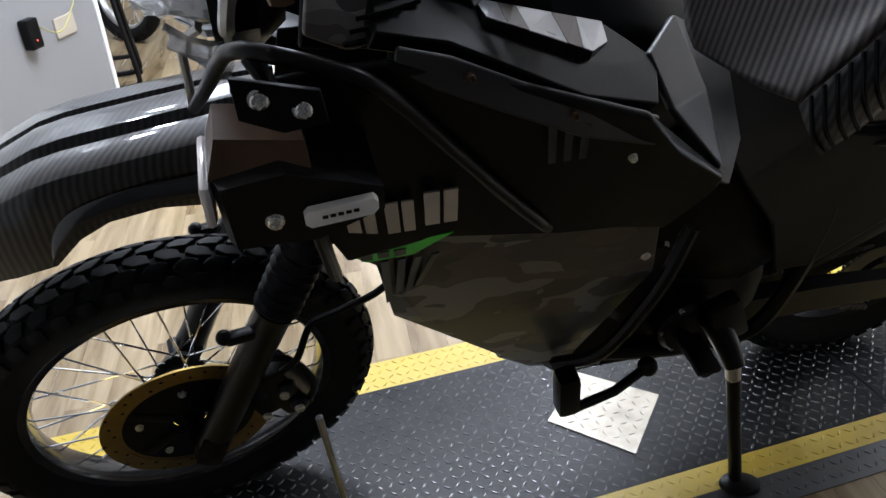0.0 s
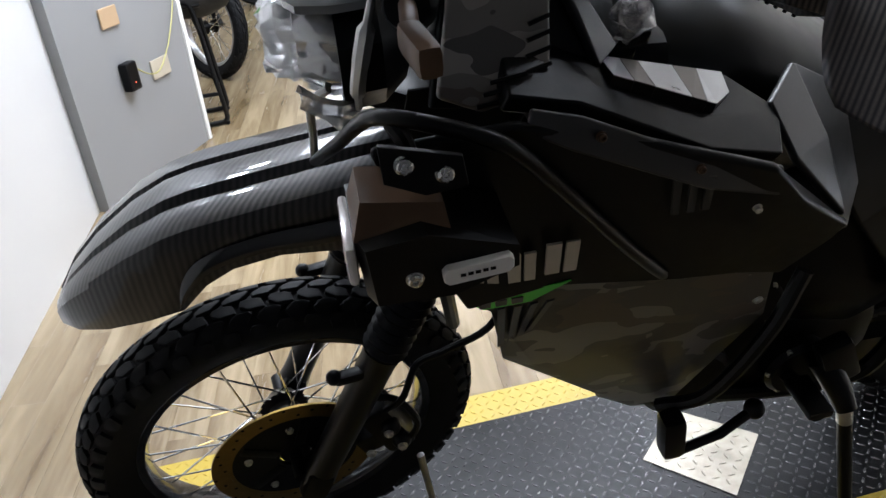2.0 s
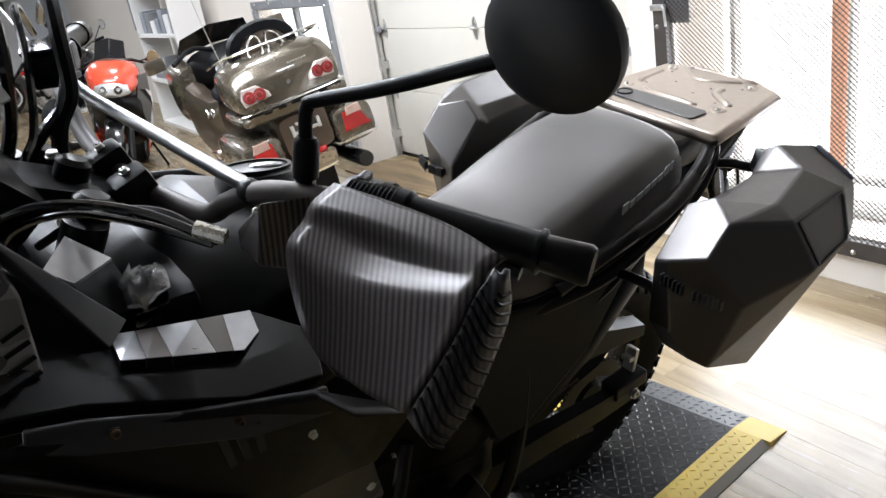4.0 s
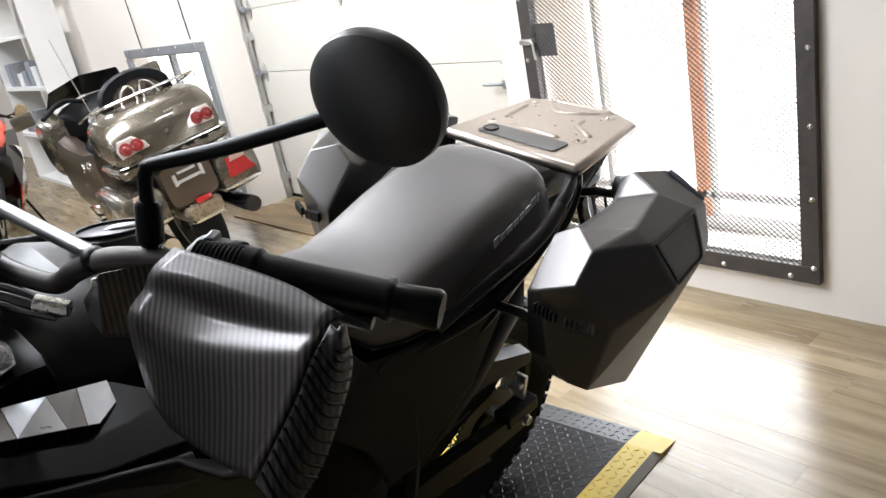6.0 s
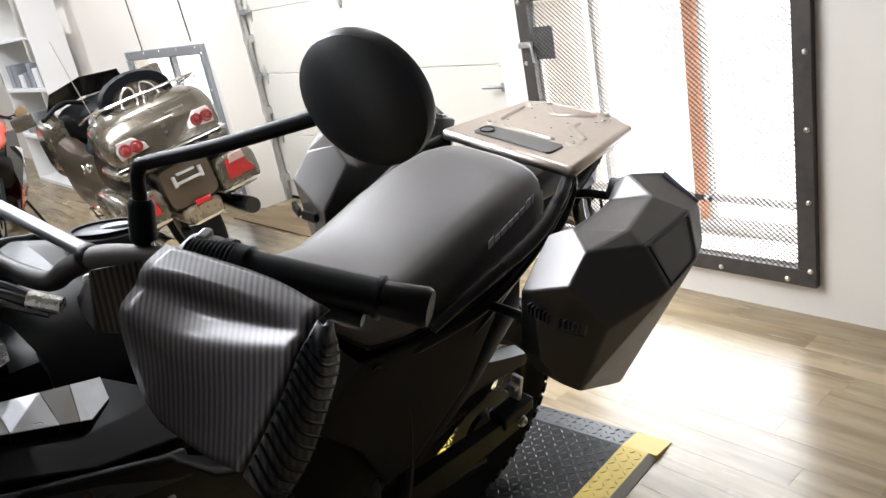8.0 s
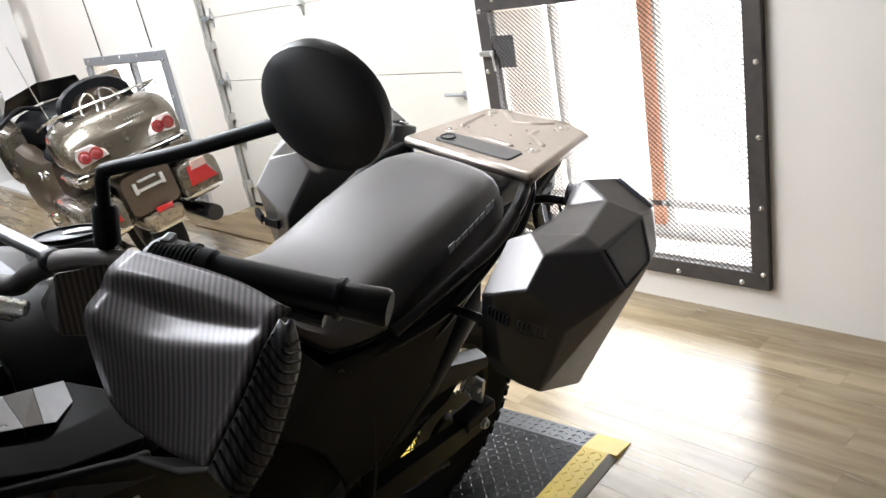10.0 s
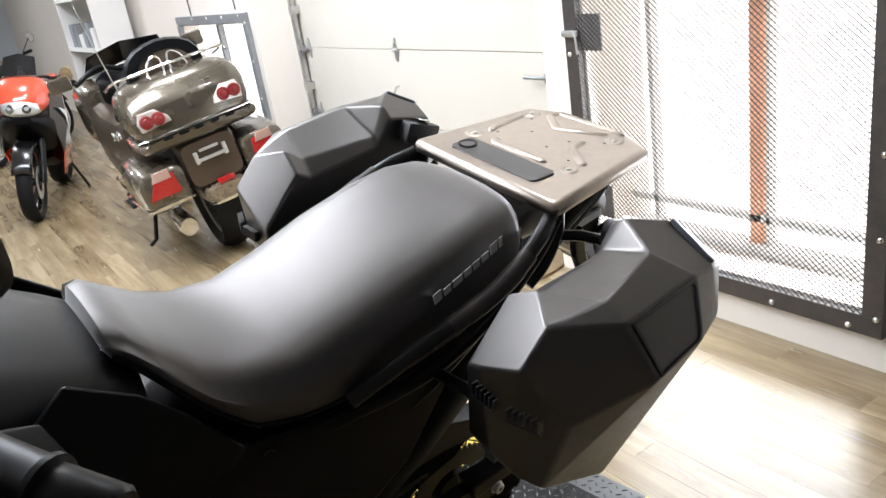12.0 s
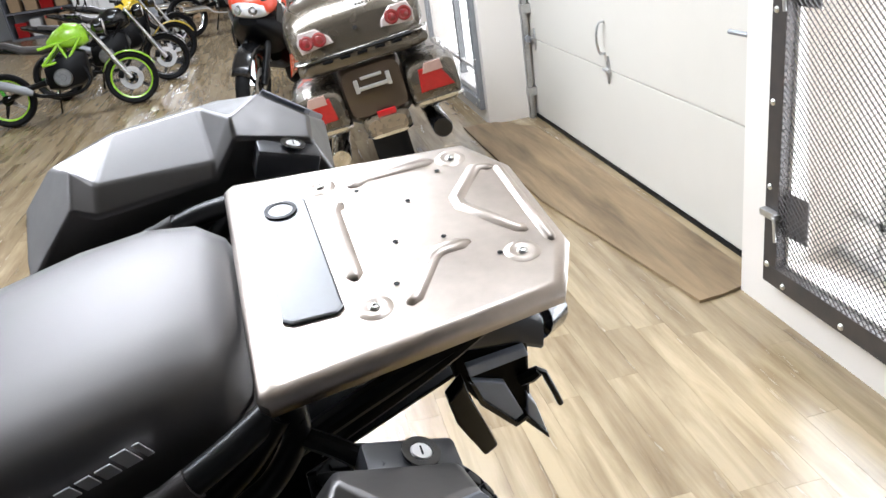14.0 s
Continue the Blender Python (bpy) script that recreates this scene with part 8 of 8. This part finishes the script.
    for y, z in ((0.74, 0.69), (0.84, 0.68)):
        bm = B()
        lathe(bm, [(0.0, 0.030), (0.012, 0.030), (0.014, 0.024), (0.006, 0.020), (0.006, 0)], 16, towards((s, 0, 0.1), (s * (0.285 if y < 0.8 else 0.30), y, z)))
        part("switch_ring", bm, CHROME, cowl, "chrome switch ring", True)
    bm = B()
    tube(bm, [(s * 0.26, 0.42, 0.50), (s * 0.38, 0.44, 0.52), (s * 0.40, 0.62, 0.50), (s * 0.38, 0.70, 0.42), (s * 0.26, 0.72, 0.40)], 0.013, 8)
    part("guard_bar", bm, CHROME, gl, "chrome guard bar", True)
    bm = B()
    box(bm, (s * 0.37, 0.52, 0.36), (0.10, 0.26, 0.018), None, 0.004)
    board = part("foot_board", bm, CHROME, gl, "chrome passenger foot board")
    bm = B()
    for k in range(5):
        box(bm, (s * 0.37, 0.43 + k * 0.045, 0.372), (0.085, 0.028, 0.008), None, 0.002)
    part("rubber_pad", bm, TYRE, board, "ribbed black rubber")
    bm = B()
    rings(bm, lofty([(1.15, s * 0.26, 0.09, 0.62, 0.93), (1.32, s * 0.28, 0.11, 0.58, 0.98), (1.5, s * 0.24, 0.12, 0.62, 0.95), (1.62, s * 0.16, 0.08, 0.68, 0.86)], 16, 3))
    part("front_fairing", bm, BRONZE, gl, "bronze front fairing", True)
    bm = B()
    box(bm, (s * 0.42, 1.28, 1.0), (0.13, 0.05, 0.09), None, 0.02)
    part("mirror", bm, BRONZE, gl, "", True)
    bm = B()
    tube(bm, [(s * 0.05, 1.12, 0.98), (s * 0.2, 1.08, 1.04), (s * 0.36, 0.95, 1.0)], 0.014, 8)
    part("handlebar", bm, BLACK, gl, "", True)
    bm = B()
    lathe(bm, [(0, 0.045), (0.02, 0.045), (0.025, 0.03), (0.025, 0)], 18, towards((s * 0.3, -0.9, 0.4), (s * 0.23, 0.62, 0.80)))
    part("speaker", bm, BLACK, gl, "round black speaker", True)
# centre panel, plate bracket, reflector
bm = B()
rings(bm, lofty([(-0.03, 0, 0.135, 0.44, 0.66), (0.0, 0, 0.15, 0.42, 0.68), (0.1, 0, 0.15, 0.42, 0.68)], 20, 6))
part("rear_panel", bm, BRONZE_DARK, gl, "dark bronze centre panel", True)
bm = B()
for x in (-0.075, 0.075):
    box(bm, (x, -0.045, 0.585), (0.02, 0.02, 0.06), None, 0.004)
box(bm, (0, -0.045, 0.57), (0.16, 0.018, 0.016), None, 0.004)
box(bm, (0, -0.04, 0.615), (0.10, 0.02, 0.012), None, 0.003)
part("plate_bracket", bm, GALV, gl, "bare number plate bracket")
bm = B()
box(bm, (0.02, -0.055, 0.44), (0.09, 0.016, 0.03), None, 0.006)
part("reflector", bm, RED_LENS, gl, "red centre reflector", True)
bm = B()
rings(bm, lofty([(-0.07, 0.01, 0.09, 0.34, 0.42), (-0.02, 0.01, 0.11, 0.33, 0.43), (0.15, 0, 0.11, 0.33, 0.43)], 18, 4))
part("rear_fender", bm, mat("bronze_fender_paint", (0.24, 0.19, 0.13), 0.28, 0.5, coat=0.8), gl, "pale bronze rear fender", True)
bm = B()
rings(bm, lofty([(-0.074, 0.01, 0.085, 0.335, 0.35), (0.0, 0.01, 0.112, 0.325, 0.345)], 14, 4))
part("fender_trim", bm, CHROME, gl, "chrome fender edge", True)
# seats and backrest
bm = B()
rs = []
for i in range(11):
    a = math.pi * i / 10
    rs.append([(0.19 * math.cos(a) * k, y, 0.985 + 0.160 * math.sin(a) ** 0.7 * k) for k, y in ((1.0, 0.16), (1.06, 0.20), (1.0, 0.26), (0.72, 0.26), (0.68, 0.20), (0.74, 0.16))])
rings(bm, rs)
part("backrest", bm, BLACK, gl, "arched black passenger backrest", True)
bm = B()
rings(bm, [[(0.15 * math.cos(math.pi * i / 16) * k, y, 0.975 + 0.135 * math.sin(math.pi * i / 16) ** 0.7 * k) for i in range(17)] for k, y in ((0.9, 0.168), (1.0, 0.175), (1.0, 0.25))])
part("backrest_panel", bm, BRONZE_DARK, gl, "dark bronze panel behind the chrome hoops", True)
for s in (-1, 1):
    bm = B()
    tube(bm, [(s * 0.018, 0.14, 0.995), (s * 0.020, 0.145, 1.065), (s * 0.045, 0.145, 1.085), (s * 0.085, 0.145, 1.055), (s * 0.105, 0.14, 0.995)], 0.007, 8)
    part("backrest_rail", bm, CHROME, gl, "chrome backrest hoop", True)
bm = B()
tube(bm, [(-0.27, 0.0, 1.02), (-0.27, 0.02, 1.045), (0.27, 0.02, 1.045), (0.27, 0.0, 1.02)], 0.006, 8, False)
part("luggage_rail", bm, CHROME, gl, "chrome luggage rail", True)
bm = B()
rings(bm, lofty([(0.28, 0, 0.17, 0.80, 0.94), (0.45, 0, 0.20, 0.76, 0.90), (0.62, 0, 0.21, 0.72, 0.86), (0.85, 0, 0.19, 0.70, 0.80), (1.0, 0, 0.14, 0.72, 0.84)], 18, 3))
part("seat", bm, VINYL, gl, "broad black seat", True)
bm = B()
rings(bm, lofty([(0.56, 0, 0.19, 0.82, 0.98), (0.62, 0, 0.20, 0.82, 1.0), (0.68, 0, 0.18, 0.80, 0.95)], 16, 3))
part("rider_backrest", bm, VINYL, gl, "", True)
bm = B()
rings(bm, lofty([(1.0, 0, 0.16, 0.74, 0.95), (1.15, 0, 0.24, 0.74, 1.0), (1.3, 0, 0.26, 0.72, 1.0)], 16, 3))
part("dashboard", bm, BLACK, gl, "black dashboard", True)
shell("wind_screen", [(-0.27, 1.36, 0.98), (0.27, 1.36, 0.98), (0.22, 1.24, 1.10), (-0.22, 1.24, 1.10), (0, 1.46, 1.0), (0, 1.30, 1.13)], [(0, 4, 5, 3), (4, 1, 2, 5)], SMOKE, gl, "dark wind screen", 0.005, 0.002)
bm = B()
rings(bm, lofty([(0.55, 0, 0.20, 0.26, 0.66), (0.8, 0, 0.27, 0.24, 0.62), (1.15, 0, 0.25, 0.24, 0.60)], 14, 4))
part("engine", bm, ENGINE, gl, "grey flat engine", True)
wheel(gl, towards((-1, 0, 0), (0, 0.28, 0.30)), 0.30, 0.18, 0.21, ENGINE, 10, 0.06, 0.16, 0, None, 40, "rear_wheel", 5)
wheel(gl, towards((-1, 0, 0), (0, 1.72, 0.29)), 0.29, 0.13, 0.21, ENGINE, 10, 0.05, 0.12, 0, None, 40, "front_wheel", 5)
for s in (-1, 1):
    bm = B()
    tube(bm, [(s * 0.10, 1.72, 0.29), (s * 0.10, 1.50, 0.80)], 0.028, 10, False)
    part("fork_leg", bm, BLACK_METAL, gl, "", True)
bm = B()
tube(bm, [(-0.27, 0.05, 1.0), (-0.29, 0.0, 1.2), (-0.30, -0.02, 1.42)], 0.0022, 6, False)
part("antenna", bm, GALV, gl, "thin bright antenna", True)
bm = B()
tube(bm, [(-0.3, 0.5, 0.30), (-0.36, 0.55, 0.12), (-0.40, 0.56, 0.095)], 0.012, 8, False)
part("side_stand", bm, BLACK_METAL, gl, "", True)
for k in range(7):
    bm = B()
    box(bm, (0.035 + 0.016 * k, -0.0345, 0.925), (0.011, 0.004, 0.010), None, 0.001)
    part("badge_bar", bm, CHROME, gl, "small chrome badge bar")
bm = B()
lathe(bm, [(0, 0.012), (0.006, 0.011), (0.006, 0)], 14, towards((0, -1, 0), (0.0, -0.036, 0.835)))
part("lock", bm, CHROME, gl, "", True)

# cords hanging on the wall above the far window
for y, z0 in ((5.0, 1.18), (5.9, 1.10)):
    bm = B()
    tube(bm, [(2.452, y, 2.9), (2.450, y + 0.03, 2.1), (2.452, y - 0.02, z0)], 0.004, 6)
    tagged(part("wall_cord", bm, GREY_PLASTIC, None, "", True), "thin grey cord hanging down the white wall", "cord", "wall cords")

# ---- far end of the room ----
def cabinet(name, m, sx, sy, sz, material, label, shelves=0, cat="cabinet"):
    g = thing(name, m, label, cat)
    bm = B()
    if shelves:
        bm.free()
        for x in (-sx / 2, sx / 2 - 0.03):
            bm = B()
            span(bm, (x, 0, 0), (x + 0.03, sy, sz))
            part("side_panel", bm, material, g)
        for k in range(shelves + 1):
            bm = B()
            span(bm, (-sx / 2 + 0.031, 0, k * (sz - 0.03) / shelves), (sx / 2 - 0.031, sy, k * (sz - 0.03) / shelves + 0.03))
            part("shelf", bm, material, g)
    else:
        span(bm, (-sx / 2, 0.02, 0), (sx / 2, sy, sz), 0.006)
        part("body", bm, material, g)
        for s in (-1, 1):
            bm = B()
            span(bm, (s * sx / 4 - sx / 4 + 0.01, -0.002, 0.08), (s * sx / 4 + sx / 4 - 0.01, 0.018, sz - 0.02), 0.004)
            d = part("door", bm, material, g)
            bm = B()
            span(bm, (s * 0.04 - 0.006, -0.022, sz * 0.5), (s * 0.04 + 0.006, -0.003, sz * 0.5 + 0.12), 0.003)
            part("handle", bm, GALV, d)
    return g


bm = B()
span(bm, (-0.56, 15.6, 0.0), (0.18, 15.695, 1.615), 0.01)
dd = tagged(part("door_1", bm, GREY_PLASTIC), "closed dark door in the back wall", "door", kind="structure")
bm = B()
ball(bm, (0.08, 15.575, 1.0), 0.03, seg=10)
part("door_knob", bm, GALV, dd, "", True)
bm = B()
span(bm, (0.30, 15.62, 0.0), (1.50, 15.695, 1.615), 0.01)
tagged(part("door_2", bm, STEEL_DARK), "dark storage door in the back wall", "door", kind="structure")
cabinet("shelf_unit", Matrix.Translation((-2.3, 15.2, 0)), 1.6, 0.4, 1.3, DARK_WALL, "dark shelf unit with boxes against the back wall", 3, "shelf")
rr = random.Random(9)
for k in range(12):
    x = -3.0 + (k % 6) * 0.25
    z = 0.035 + (k // 6) * 0.423
    bm = B()
    span(bm, (x, 15.25, z), (x + 0.16 + 0.05 * rr.random(), 15.5, z + 0.2 + 0.12 * rr.random()), 0.006)
    tagged(part("box", bm, rr.choice([CARD, RED_LENS, WHITE_WALL, STEEL_GREY])), "small box on the dark shelf", "box", "boxes on the shelf")
cabinet("cabinet", Matrix.Translation((-1.45, 14.4, 0)), 0.7, 0.45, 0.8, WHITE_WALL, "white low cabinet near the back wall")
for k, (x, y, s) in enumerate(((-0.35, 14.6, 0.34), (0.15, 14.7, 0.30), (0.0, 14.2, 0.26))):
    bm = B()
    span(bm, (x, y, 0.0), (x + s, y + s, s * 0.8), 0.006)
    c = tagged(part("cardboard_box", bm, CARD), "brown cardboard box on the floor", "box", "cardboard boxes")
    bm = B()
    span(bm, (x + s * 0.42, y - 0.0015, s * 0.5), (x + s * 0.58, y + s + 0.0015, s * 0.8 + 0.0015))
    part("tape", bm, BEIGE, c)
# white rack and cabinets along the far east wall
cabinet("shelf_unit", Matrix.Translation((2.10, 8.2, 0)) @ turn(-90, "Z"), 1.5, 0.3, 1.9, WHITE_WALL, "white shelf rack with grey parts along the wall", 4, "shelf")
for k in range(14):
    y = 7.55 + (k % 7) * 0.19
    z = (1 + k // 7) * 0.4675 + 0.032
    bm = B()
    span(bm, (2.14, y, z), (2.36, y + 0.12 + 0.04 * rr.random(), z + 0.12 + 0.14 * rr.random()), 0.008)
    tagged(part("parts_bin", bm, rr.choice([STEEL_GREY, WHITE_WALL, SCREEN_PIC])), "grey parts bin on the white rack", "bin", "parts bins")
bm = B()
span(bm, (2.43, 9.3, 0.95), (2.455, 10.6, 1.7), 0.004)
tagged(part("poster", bm, SCREEN_PIC), "large grey printed poster on the wall", "poster")

# ---- floor planks ----
PW, PL = 0.095, 0.76
bm = B()
span(bm, (0.0002, 0.0002, -0.006), (PW - 0.0002, PL - 0.0002, 0.0))
bmesh.ops.bevel(bm, geom=[e for e in bm.edges if all(abs(v.co.z) < 1e-6 for v in e.verts)], offset=0.00015, segments=1, affect="EDGES")
plank_mesh = bpy.data.meshes.new("plank")
bm.to_mesh(plank_mesh)
bm.free()
plank_mesh.materials.append(FLOOR)
rnd = random.Random(4)
cells = []
x = -6.9
while x < 2.8:
    y = -0.8 - rnd.random() * PL
    while y < 15.7:
        cells.append((x, y))
        y += PL
    x += PW
near = [c for c in cells if -1.1 < c[0] < 2.75 and -0.8 < c[1] < 8.0]
near.sort(key=lambda c: abs(c[0] + 0.07 - 1.2) + abs(c[1] + 0.6 - 2.6) * 0.6)
near = set(near[:298])
far = B()
for c in cells:
    if c in near:
        ob = new("plank", plank_mesh)
        ob.location = (c[0], c[1], 0)
        ob.parent = floor
    else:
        x1 = min(c[0] + PW - 0.001, 3.0)
        y0, y1 = max(c[1], -0.8), min(c[1] + PL - 0.001, 15.7)
        vs = [far.verts.new(p) for p in ((c[0], y0, -0.0002), (x1, y0, -0.0002), (x1, y1, -0.0002), (c[0], y1, -0.0002))]
        far.faces.new(vs)
part("far_planks", far, FLOOR_FAR, floor, kind="stuff")
